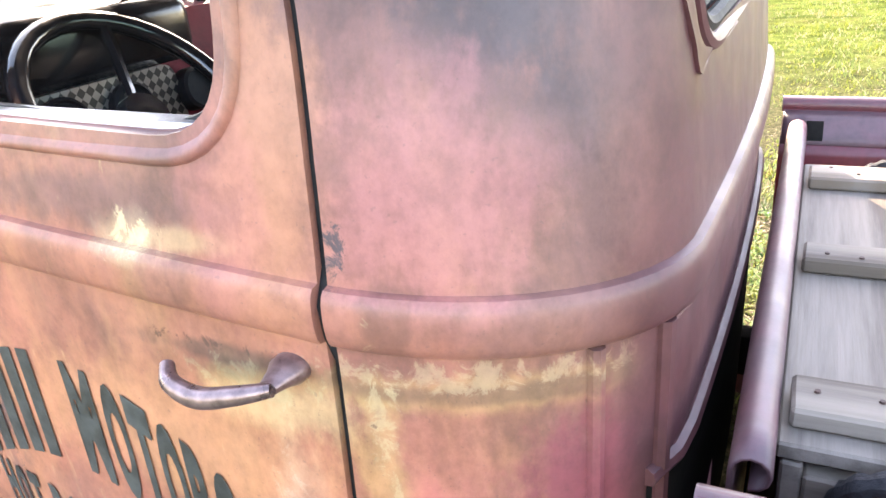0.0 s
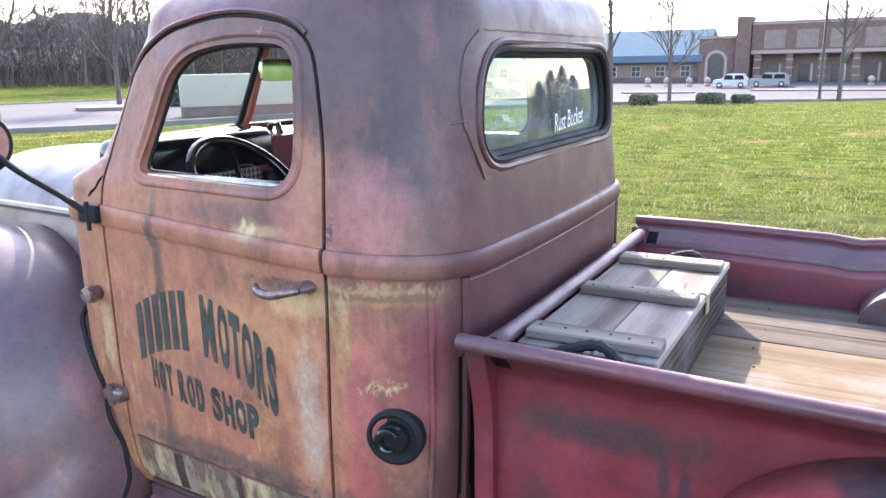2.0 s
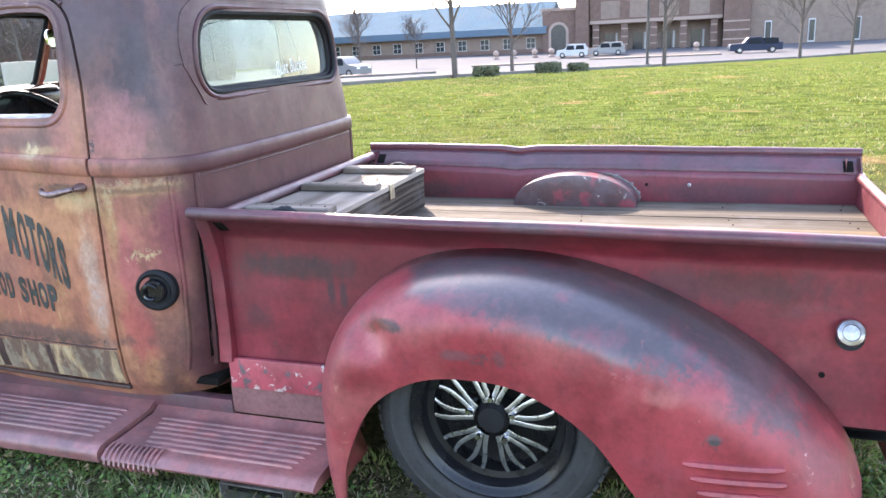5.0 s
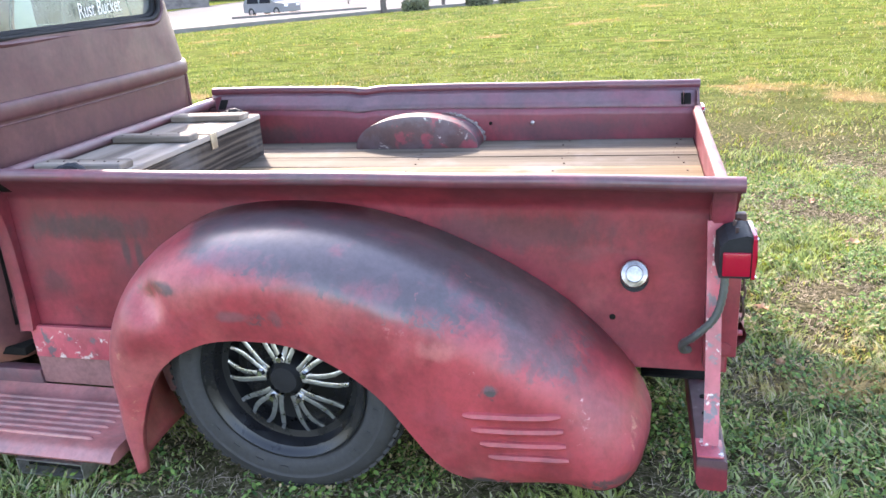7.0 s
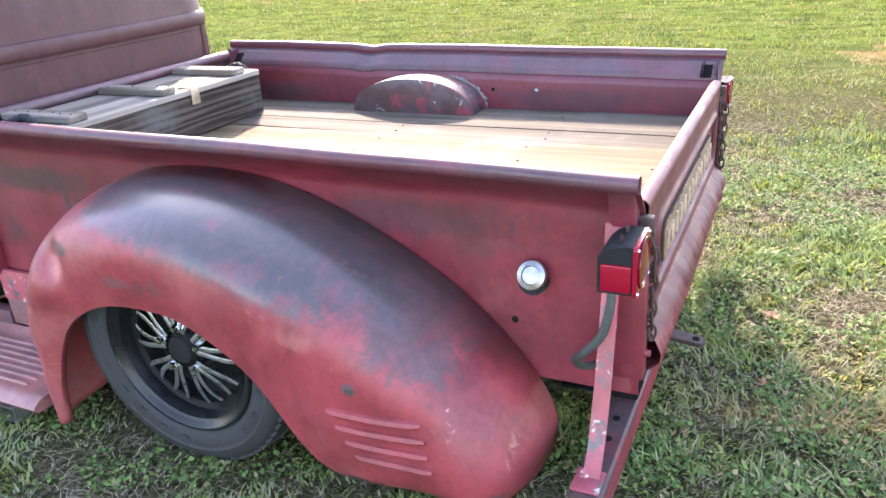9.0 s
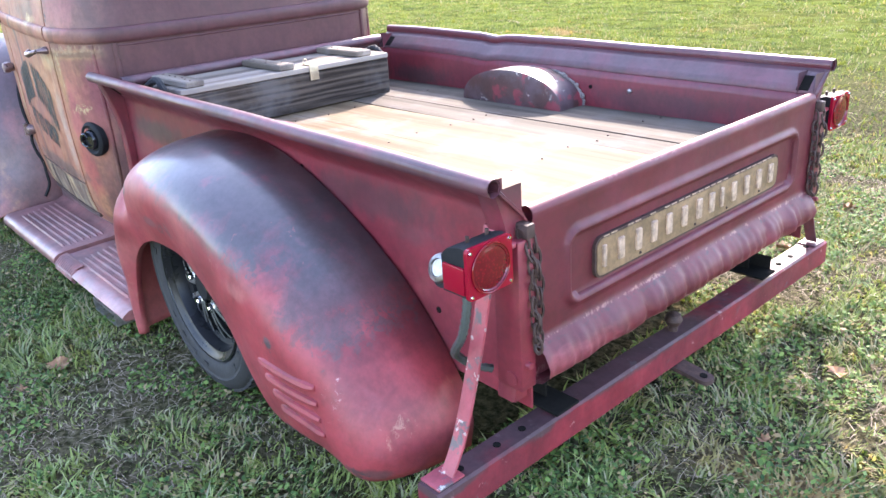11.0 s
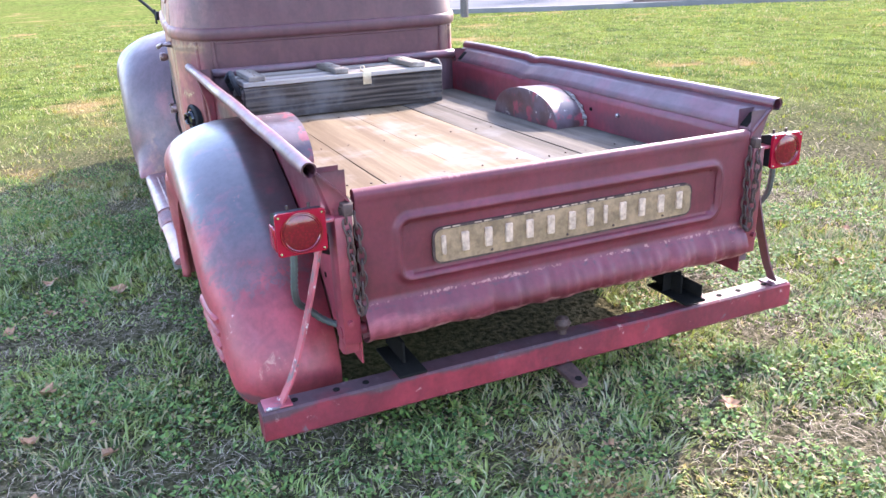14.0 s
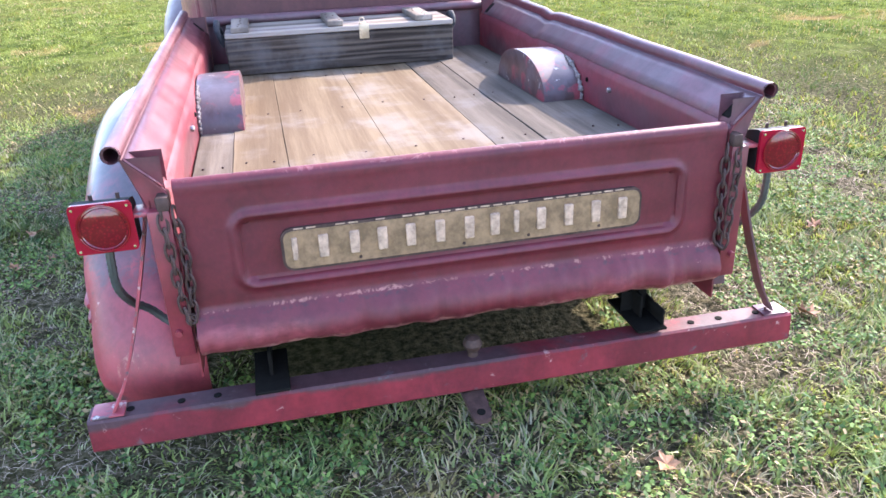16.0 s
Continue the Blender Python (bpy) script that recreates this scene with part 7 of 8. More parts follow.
def leaflets(name, count, region, size, rng):
    """Low broad leaves of clover and weeds between the blades: tilted diamonds."""
    x0, x1, y0, y1 = region
    p = np.stack([rng.uniform(x0, x1, count), rng.uniform(y0, y1, count)], 1)
    p = p[near_lawn(p)]
    clump = np.array([noise.noise((float(q[0]) * 2.6, float(q[1]) * 2.6, 9.0)) + 0.6 * noise.noise((float(q[0]) * 9, float(q[1]) * 9, 2.0)) for q in p])
    p = p[clump > -0.02]
    n = len(p)
    a, s = rng.uniform(0, 2 * np.pi, n), size * rng.uniform(0.5, 1.3, n)
    tx, ty = rng.uniform(-0.7, 0.7, n), rng.uniform(-0.7, 0.7, n)
    z = rng.uniform(0.008, 0.034, n)
    v = np.zeros((n, 4, 3))
    for i, (u, w) in enumerate(((1.0, 0.0), (0.0, 0.62), (-1.0, 0.0), (0.0, -0.62))):
        dx = (u * np.cos(a) - w * np.sin(a)) * s
        dy = (u * np.sin(a) + w * np.cos(a)) * s
        v[:, i] = np.stack([p[:, 0] + dx, p[:, 1] + dy, z + dx * tx + dy * ty], 1)
    me = bpy.data.meshes.new(name)
    me.from_pydata(v.reshape(-1, 3).tolist(), [], (np.arange(n * 4).reshape(-1, 4)).tolist())
    me.materials.append(M_CLOVER)
    return tagged(new(name, me), "small broad green leaves low in the grass", "grass", kind="stuff")


m_clover, nt, b = mat("clover_leaf", 0.65, spec=0.25)
geo = nt.nodes.new("ShaderNodeNewGeometry")
rnd = geo.outputs["Random Per Island"]
gcol = mix(nt, rnd, (0.034, 0.082, 0.026), (0.22, 0.33, 0.085))
gcol = mix(nt, ramp(nt, rnd, 0.86, 0.90), gcol, (0.36, 0.27, 0.15))
leaf_light(nt, b, gcol, 0.4)
M_CLOVER = m_clover
leaflets("clover", 320000, (-2.2, 4.8, -1.2, 4.8), 0.0082, rng)

# fallen leaves
M_LEAF = plain("dry_leaf", (0.25, 0.13, 0.065), 0.8, vary=0.4, scale=20)
for k in range(38):
    lx, ly = random.uniform(0.0, 4.0), random.uniform(-0.1, 4.4)
    if 0.75 < ly < 2.7 and lx < 2.15:
        ly = random.uniform(-0.1, 0.7)
    bm = bm_new()
    s = random.uniform(0.018, 0.042)
    outline = [(0.0, -1.0), (0.35, -0.55), (0.85, -0.35), (0.5, 0.0), (0.8, 0.5), (0.3, 0.5), (0.0, 1.0), (-0.3, 0.5), (-0.8, 0.5), (-0.5, 0.0), (-0.85, -0.35), (-0.35, -0.55)]
    rim = [bm.verts.new((x * s, y * s, s * (0.55 * x * x + 0.3 * y * y + random.uniform(-.3, .3)))) for x, y in outline]
    mid_ = bm.verts.new((0, 0, -0.05 * s))
    for i in range(12):
        bm.faces.new((rim[i], rim[(i + 1) % 12], mid_))
    lf = part("fallen_leaf", bm, M_LEAF, smooth=0)
    lf.matrix_basis = pose(lx, ly, 0.024, random.uniform(-20, 20), random.uniform(-20, 20), random.uniform(0, 360))
    tagged(lf, "dry curled brown leaf lying on the grass", "leaf", "fallen leaves")

# ---- car park ----
M_ASPHALT = plain("pale_worn_asphalt", (0.105, 0.10, 0.10), 0.95, vary=0.12, scale=0.3, fine=6.0, spec=0.03)
M_KERB = plain("concrete_kerb", (0.14, 0.132, 0.122), 0.95, vary=0.15, scale=1.0, spec=0.03)
EDGE = [(-75, 27, 50), (-60, 27, 54), (-52, 27, 56), (-45, 28, 66), (-36, 31, 100), (-27, 35, 122), (-20, 39, 124), (-14, 44, 124), (-8, 50, 124), (-3, 56, 122), (3, 66, 122), (7, 76, 122), (14, 92, 122), (22, 80, 122), (40, 62, 110), (65, 60, 100)]


def edge_r(az, i):
    return lerp_table([(e[0], e[i]) for e in EDGE], az)


bm = bm_new()
rows = []
for k in range(141):
    az = -75 + k
    ra, rb = edge_r(az, 1), edge_r(az, 2)
    row = []
    for j in range(25):
        r = ra + (rb - ra) * j / 24
        x, y = at_az(az, r)
        row.append((x, y, ground_z(x, y) + 0.10))
    rows.append(row)
grid(bm, rows)
bmesh.ops.recalc_face_normals(bm, faces=bm.faces[:])
tagged(part("pavement", bm, M_ASPHALT), "pale worn asphalt car park", "pavement", kind="structure")
for i, off, name in ((1, -0.15, "kerb"), (2, 0.15, "kerb")):
    bm = bm_new()
    rows = []
    for k in range(281):
        az = -75 + k * 0.5
        r = edge_r(az, i)
        pts = []
        for dr, dz in ((-0.16 + off, 0.0), (-0.15 + off, 0.17), (0.15 + off, 0.18), (0.16 + off, 0.0)):
            x, y = at_az(az, r + dr)
            pts.append((x, y, ground_z(x, y) + dz))
        rows.append(pts)
    grid(bm, rows)
    bmesh.ops.recalc_face_normals(bm, faces=bm.faces[:])
    tagged(part(name, bm, M_KERB, smooth=30), "grey concrete kerb round the car park", "kerb", kind="structure")
# planted islands in the car park
M_MULCH = plain("brown_mulch", (0.16, 0.10, 0.065), 0.95, vary=0.4, scale=3, fine=20)


def island(name, az0, az1, r0, r1, height=0.16):
    bm = bm_new()
    ring = []
    for k in range(40):
        q = 2 * math.pi * k / 40
        c, s = math.cos(q), math.sin(q)
        az = (az0 + az1) / 2 + (az1 - az0) / 2 * abs(c) ** 0.6 * (1 if c > 0 else -1)
        r = (r0 + r1) / 2 + (r1 - r0) / 2 * abs(s) ** 0.6 * (1 if s > 0 else -1)
        ring.append(at_az(az, r))
    for scale_, zz in ((1.0, 0.05), (1.0, 0.10 + height), (0.97, 0.11 + height), (0.96, 0.09 + height), (0.4, 0.14 + height)):
        cx, cy = sum(p[0] for p in ring) / 40, sum(p[1] for p in ring) / 40
        row = [bm.verts.new((cx + (x - cx) * scale_, cy + (y - cy) * scale_, ground_z(x, y) + zz)) for x, y in ring]
        if scale_ != 1.0 or zz > 0.1:
            for k in range(40):
                bm.faces.new((prev[k], prev[(k + 1) % 40], row[(k + 1) % 40], row[k]))
        prev = row
    bm.faces.new(prev)
    bmesh.ops.recalc_face_normals(bm, faces=bm.faces[:])
    me = part(name, bm, M_KERB, smooth=30)
    me.data.materials.append(M_MULCH)
    for f in me.data.polygons[-81:]:
        f.material_index = 1
    tagged(me, "kerbed planting island with brown mulch", "kerb", kind="structure")


island("island_1", -54, -49.5, 39, 44)
island("island_2", -28, -18.5, 62, 65)
island("island_3", -16, -11, 84, 88)
island("island_4", -7.5, 1.5, 92, 97)

# ---- trees ----
M_BARK = plain("grey_brown_bark", (0.085, 0.068, 0.058), 0.9, vary=0.3, scale=6, fine=30, bump_amount=0.5)
M_TWIG = plain("bare_twigs", (0.090, 0.070, 0.060), 0.9, vary=0.25, scale=2)


def bare_tree(name, height, seed, spread=0.5, depth=4, trunk=0.12, label="bare deciduous tree with grey-brown bark on the lawn's edge"):
    """A leafless tree: trunk with limbs, and a crown of thinning twigs."""
    rd = random.Random(seed)
    e = thing(name, label, "tree", group="bare trees")
    bt, bc = bm_new(), bm_new()

    def grow(bm, p, d, length, r, level):
        pts, rs = [p], [r]
        n = 4 if level < 2 else 3
        for i in range(n):
            d = (d + Vector((rd.uniform(-1, 1), rd.uniform(-1, 1), rd.uniform(-0.1, 0.6))) * (0.05 if level == 0 else 0.20)).normalized()
            p = p + d * length / n
            pts.append(p)
            rs.append(r * (1 - (0.62 if level else 0.75) * (i + 1) / n))
        tube(bm, pts, rs, 7 if level == 0 else (5 if level == 1 else 3), caps=False)
        if level >= depth:
            return
        kids = ((16, 7, 4, 2) if depth > 3 else (13, 6, 4))[level]
        for k in range(kids):
            t = (0.28 + 0.72 * (k + rd.random() * 0.6) / kids) if level == 0 else (0.25 + 0.75 * (k + rd.random()) / kids)
            i = min(n - 1, int(t * n))
            q = pts[i].lerp(pts[i + 1], t * n - i)
            ang = rd.uniform(0, 2 * math.pi)
            side = d.orthogonal()
            side.rotate(Matrix.Rotation(ang, 3, d))
            nd = (d * (1.0 - spread * 0.5) + side.normalized() * spread * rd.uniform(1.0, 1.9) + Vector((0, 0, 0.25))).normalized()
            grow(bc, q, nd, length * (rd.uniform(0.40, 0.55) * (1.25 - 0.8 * t) if level == 0 else rd.uniform(0.45, 0.62)), max((0.030, 0.021, 0.015, 0.012)[level] if depth > 3 else 0.028, r * 0.36 * (1.2 - 0.6 * t)), level + 1)

    grow(bt, Vector((0, 0, -0.2)), Vector((0, 0, 1)), height * 0.92, trunk, 0)
    part("trunk", bt, M_BARK, e)
    part("crown", bc, M_TWIG, e, "bare thin branches", smooth=0)
    return e


oak = bare_tree("bare_tree", 9.5, 3, 0.62, 4, 0.17)
slim = bare_tree("bare_tree", 7.0, 11, 0.45, 4, 0.13)
tall = bare_tree("bare_tree", 14.0, 23, 0.48, 3, 0.20, "tall bare woodland tree behind the road")


def plant(src, az, r, scale_=1.0, turn=0.0, first=False):
    x, y = at_az(az, r)
    m = Matrix.Translation((x, y, ground_z(x, y))) @ Matrix.Rotation(turn, 4, "Z") @ Matrix.Scale(scale_, 4)
    if first:
        src.matrix_basis = m
        return src
    o = copy_thing(src, m)
    o.scale = (scale_, scale_, scale_)
    return o


broad = bare_tree("bare_tree", 12.0, 31, 0.62, 3, 0.19, "broad bare woodland tree behind the road")
plant(broad, -62.0, 90, 1.0, 1.0, True)
plant(oak, -16.9, 41, 1.0, 0.4, True)
plant(slim, -12.8, 50, 1.0, 1.0, True)
plant(oak, -2.1, 56, 0.95, 2.0)
plant(slim, 6.5, 72, 1.2, 3.0)
plant(oak, 9.5, 80, 0.9, 4.0)
plant(slim, -58.5, 24, 1.1, 0.3)
plant(slim, -51.3, 42, 1.1, 5.0)
plant(slim, -24.0, 70, 0.8, 2.2)
plant(slim, -20.0, 92, 0.75, 0.9)
plant(tall, -50.0, 84, 1.0, 0.0, True)
for k in range(58):
    az = -80 + 46 * (k + random.random()) / 58
    plant(tall if k % 2 else broad, az, random.uniform(72, 125), random.uniform(0.7, 1.05), random.uniform(0, 6.28))

# dense brush under the woodland edge
bm = bm_new()
rb = random.Random(5)
for k in range(8200):
    az = rb.uniform(-84, -33)
    r = rb.uniform(84, 118)
    x, y = at_az(az, r)
    z = ground_z(x, y)
    hgt = rb.uniform(1.5, 8.0)
    p = Vector((x, y, z))
    d = Vector((rb.uniform(-.25, .25), rb.uniform(-.25, .25), 1)).normalized()
    tip = p + d * hgt
    s = Vector((0.035, 0.02, 0)) * rb.uniform(0.5, 1.5)
    a, b_, c = bm.verts.new(p - s), bm.verts.new(p + s), bm.verts.new(tip)
    bm.faces.new((a, b_, c))
    for j in range(6):
        q = p.lerp(tip, rb.uniform(0.3, 0.9))
        dd = Vector((rb.uniform(-1, 1), rb.uniform(-1, 1), rb.uniform(0.1, 1))) * rb.uniform(0.5, 2.0)
        w = Vector((-dd.y, dd.x, 0)).normalized() * 0.03 + Vector((0, 0, 0.02))
        bm.faces.new((bm.verts.new(q - w), bm.verts.new(q + w), bm.verts.new(q + dd)))
tagged(part("woodland_brush", bm, M_TWIG, smooth=0), "dense bare brush along the woodland edge", "brush", kind="stuff")
# hillside of far woods behind the brush, seen as one dark bank
M_WOODS = plain("far_bare_woods", (0.115, 0.095, 0.08), 0.95, vary=0.45, scale=0.25, fine=1.6, bump_amount=1.0)
bm = bm_new()
rows = []
for k in range(140):
    az = -95 + 0.47 * k
    x0, y0 = at_az(az, 120)
    hh = 8.0 + 2.2 * noise.noise((k * 0.13, 0, 0)) + 1.3 * noise.noise((k * 0.9, 2, 0))
    row = []
    for j in range(9):
        t = j / 8
        x, y = at_az(az, 118 + 10 * t + 1.5 * noise.noise((k * 0.5, j * 0.9, 7)))
        row.append((x, y, ground_z(x0, y0) - 1 + (hh + 1) * math.sin(t * math.pi / 2) + 0.5 * noise.noise((k * 1.1, j * 1.3, 3))))
    rows.append(row)
grid(bm, rows)
bmesh.ops.recalc_face_normals(bm, faces=bm.faces[:])
tagged(part("backdrop", bm, M_WOODS), "bank of bare grey-brown woodland", "woods", kind="structure")

# ---- shrubs, lamp posts, bollards ----
M_SHRUB = plain("dark_shrub_leaf", (0.085, 0.09, 0.045), 0.7, vary=0.4, scale=6)
M_SHRUBIN = plain("shrub_core", (0.02, 0.022, 0.012), 0.9)


def shrub(az, r, w, h, seed):
    x, y = at_az(az, r)
    e = thing("shrub", "low clipped dark evergreen shrub beside the kerb", "shrub", (x, y, ground_z(x, y)), "kerb shrubs")
    rd = random.Random(seed)
    bm = bm_new()
    for k in range(900):
        q, t = rd.uniform(0, 2 * math.pi), rd.random()
        hz = h * (1 - (1 - t) ** 2)
        rr = w / 2 * (1 - max(0, t - 0.55) ** 2 * 2.2) * rd.uniform(0.8, 1.06)
        p = Vector((math.cos(q) * rr, math.sin(q) * rr * 0.7, hz * rd.uniform(0.9, 1.05)))
        a = Vector((rd.uniform(-1, 1), rd.uniform(-1, 1), rd.uniform(-1, 1))).normalized() * 0.09
        b_ = a.orthogonal().normalized() * 0.05
        bm.faces.new([bm.verts.new(p + v) for v in (a, b_, -a, -b_)])
    part("leaves", bm, M_SHRUB, e, smooth=0)
    bm = bm_new()
    lathe(bm, [(0, w * 0.40), (h * 0.5, w * 0.44), (h * 0.85, w * 0.36), (h * 0.95, 0.001)], (0, 0, 0), (0, 0, 1), 14)
    for v in bm.verts:
        v.co.y *= 0.7
    part("core", bm, M_SHRUBIN, e)


for i, (az, r, w, h) in enumerate(((-14.6, 40.5, 1.35, 0.50), (-10.1, 43, 1.4, 0.55), (-8.0, 45, 1.1, 0.45), (-25.5, 92, 1.6, 0.8), (-24.6, 92, 1.2, 0.7), (-47.8, 44, 1.6, 1.4))):
    shrub(az, r, w, h, i)

M_POLE = plain("dark_bronze_pole", (0.035, 0.030, 0.030), 0.5, vary=0.2)


def lamp_post(az, r, h):
    x, y = at_az(az, r)
    e = thing("lamp_post", "dark square car-park lamp post", "lamp post", (x, y, ground_z(x, y)), "lamp posts")
    bm = bm_new()
    tube(bm, [(0, 0, -0.1), (0, 0, h)], [0.10, 0.075], 8)
    part("pole", bm, M_POLE, e)
    bm = bm_new()
    tube(bm, [(0, 0, -0.1), (0, 0, 0.25)], [0.17, 0.15], 10)
    part("base", bm, M_POLE, e)
    bm = bm_new()
    box(bm, (-0.7, -0.15, h - 0.05), (0.7, 0.15, h + 0.1), 0.03)
    part("lamp_head", bm, M_POLE, e)


lamp_post(-3.25, 56, 10.5)
M_BALL = plain("precast_concrete", (0.30, 0.22, 0.18), 0.85, vary=0.2, scale=3)
for az in (-12.9, -11.4, -10.2, -9.0, -7.7, -14.2, -0.2):
    x, y = at_az(az, 108)
    bm = bm_new()
    bmesh.ops.create_uvsphere(bm, u_segments=14, v_segments=8, radius=0.42, matrix=Matrix.Translation((0, 0, 0.75)))
    lathe(bm, [(0.0, 0.40), (0.2, 0.40), (0.28, 0.30), (0.36, 0.24)], (0, 0, 0), (0, 0, 1), 14)
    o = part("ball_bollard", bm, M_BALL)
    o.location = (x, y, ground_z(x, y) + 0.1)
    tagged(o, "round concrete ball bollard on a plinth", "bollard", "ball bollards")

# ---- school building ----
M_BRICK = plain("brown_brick", (0.140, 0.092, 0.075), 0.9, vary=0.15, scale=1.5, fine=9.0, spec=0.1)
M_BRICK2 = plain("buff_brick", (0.205, 0.152, 0.124), 0.9, vary=0.12, scale=1.5, fine=9.0, spec=0.1)
M_BAND = plain("pale_cast_stone", (0.285, 0.211, 0.174), 0.85, vary=0.1)
M_BLUEROOF = plain("blue_metal_roof", (0.085, 0.13, 0.155), 0.9, 0.0, vary=0.1, scale=0.5, spec=0.05)
M_FASCIA = plain("dark_blue_fascia", (0.055, 0.095, 0.135), 0.5, vary=0.1)
M_WHITEROOF = plain("white_metal_roof", (0.62, 0.66, 0.72), 0.45, vary=0.06)
M_DARKGLASS = plain("dark_window_glass", (0.02, 0.025, 0.03), 0.2, vary=0.1, bump_amount=0)
M_WHITEFRAME = plain("white_window_frame", (0.42, 0.42, 0.41), 0.6, vary=0.05)
BY, BZ = 118.0, -1.75
school = thing("school_building", "long brown-brick school building with blue metal roof and arcade", "building", (0, 0, 0))


def wall_part(name, lo, hi, material, label="", bev=0.0):
    bm = bm_new()
    box(bm, lo, hi, bev)
    return part(name, bm, material, school, label, smooth=0)


# wing with the blue roof
wing = wall_part("wing_wall", (-74, BY, BZ), (-21.6, BY + 14, 2.1), M_BRICK2, "buff brick wing wall")
wall_part("wing_plinth", (-74, BY - 0.08, BZ), (-21.6, BY - 0.004, BZ + 0.9), M_BRICK)
bm = bm_new()
prism(bm, [Vector(p) for p in ((BY - 1.4, 2.2), (BY - 1.4, 2.35), (BY + 7.5, 6.3), (BY + 15.5, 2.35), (BY + 15.5, 2.2))], lambda p, d: (d, p.x, p.y), (-75, -20.8))
roof = part("blue_roof", bm, M_BLUEROOF, school, "blue standing-seam metal roof", smooth=0)
for k in range(90):
    x = -74.7 + 0.6 * k
    bm = bm_new()
    prism(bm, [Vector(p) for p in ((x, 0.0), (x + 0.05, 0.0), (x + 0.05, 0.03), (x, 0.03))], lambda p, d: (p.x, BY - 1.4 + 8.9 * d, 2.352 + 3.95 * d + p.y), (0.0, 1.0))
    part("seam", bm, M_BLUEROOF, roof, smooth=0)
wall_part("fascia", (-75, BY - 1.46, 1.35), (-20.9, BY - 1.404, 2.3), M_FASCIA, "dark blue fascia")
for k in range(14):
    x = -71 + 3.65 * k
    bm = bm_new()
    box(bm, (x - 0.70, BY - 0.10, -0.75), (x + 0.70, BY - 0.006, 0.85))
    w = part("window", bm, M_WHITEFRAME, school, smooth=0)
    for i in range(2):
        for j in range(2):
            bm = bm_new()
            box(bm, (x - 0.62 + 0.66 * i, BY - 0.14, -0.67 + 0.76 * j), (x - 0.04 + 0.66 * i, BY - 0.102, 0.01 + 0.76 * j))
            part("pane", bm, M_DARKGLASS, w, smooth=0)
# arched entrance bay
bay = wall_part("entrance_bay", (-21.5, BY - 1.2, BZ), (-16.6, BY + 6, 4.5), M_BRICK, "brick entrance bay with an arch")
wall_part("bay_cap", (-21.8, BY - 1.4, 4.504), (-16.4, BY + 6, 4.9), M_BAND)
bm = bm_new()
arch_line = [Vector((-20.6 + 3.0 * (0.5 - 0.5 * math.cos(math.pi * k / 16)), 1.4 + 1.5 * math.sin(math.pi * k / 16))) for k in range(17)]
prism(bm, [Vector((-20.6, BZ + 0.1)), *arch_line, Vector((-17.6, BZ + 0.1))], lambda p, d: (p.x, d, p.y), (BY - 1.26, BY - 1.204))
part("arch_surround", bm, M_BAND, school, smooth=0)
bm = bm_new()
prism(bm, [Vector((-20.2, BZ + 0.1)), *[Vector((-19.1 + (p.x + 19.1) * 0.74, 1.4 + (p.y - 1.4) * 0.74)) for p in arch_line], Vector((-18.0, BZ + 0.1))], lambda p, d: (p.x, d, p.y), (BY - 1.30, BY - 1.264))
part("arch_recess", bm, M_DARKGLASS, school, smooth=0)
wall_part("tower", (-16.5, BY - 1.8, BZ), (-14.6, BY + 6, 7.4), M_BRICK, "tall brick pier")
# main block with an arcade
wall_part("main_wall", (-14.5, BY + 1.5, BZ), (3.9, BY + 16, 6.2), M_BRICK2, "buff brick main wall")
wall_part("main_head", (-14.5, BY - 1.2, 2.2), (3.9, BY + 1.496, 6.2), M_BRICK)
wall_part("parapet", (-14.55, BY - 1.3, 6.204), (3.9, BY + 1.6, 6.6), M_BAND)
bm = bm_new()
prism(bm, [Vector(p) for p in ((BY - 1.5, 6.62), (BY + 7, 9.0), (BY + 7, 6.62))], lambda p, d: (d, p.x, p.y), (-14.3, 3.7))
part("white_roof", bm, M_WHITEROOF, school, "pale metal roof slope", smooth=0)
for k in range(5):
    x = -13.6 + 4.1 * k
    wall_part("column", (x - 0.45, BY - 1.1, BZ), (x + 0.45, BY - 0.3, 2.196), M_BRICK)
    for z in (-0.8, 0.3, 1.4):
        wall_part("stone_band", (x - 0.47, BY - 1.13, z), (x + 0.47, BY - 0.28, z + 0.18), M_BAND)
    if k < 4:
        wall_part("panel", (x + 0.7, BY - 1.26, 3.0), (x + 3.4, BY - 1.204, 5.4), M_BRICK2)
        wall_part("doorway", (x + 1.0, BY + 1.40, BZ + 0.1), (x + 2.4, BY + 1.496, 0.9), M_DARKGLASS)
        wall_part("door_frame", (x + 2.6, BY + 1.38, BZ + 0.1), (x + 2.85, BY + 1.496, 0.9), M_WHITEFRAME)
wall_part("main_band", (-14.5, BY - 1.26, 2.3), (3.9, BY - 1.204, 2.75), M_BAND)
wall_part("end_tower", (4.0, BY - 2.4, BZ), (7.4, BY + 8, 10.5), M_BRICK, "tall brick corner tower")
for z in (-0.7, 0.5, 1.7):
    wall_part("stone_band", (3.97, BY - 2.44, z), (7.43, BY - 2.404, z + 0.2), M_BAND)
wall_part("far_block", (7.5, BY - 0.8, BZ), (26, BY + 12, 7.2), M_BRICK2, "buff brick far block")
wall_part("far_band", (7.5, BY - 0.86, 4.6), (26, BY - 0.804, 7.3), M_BRICK)
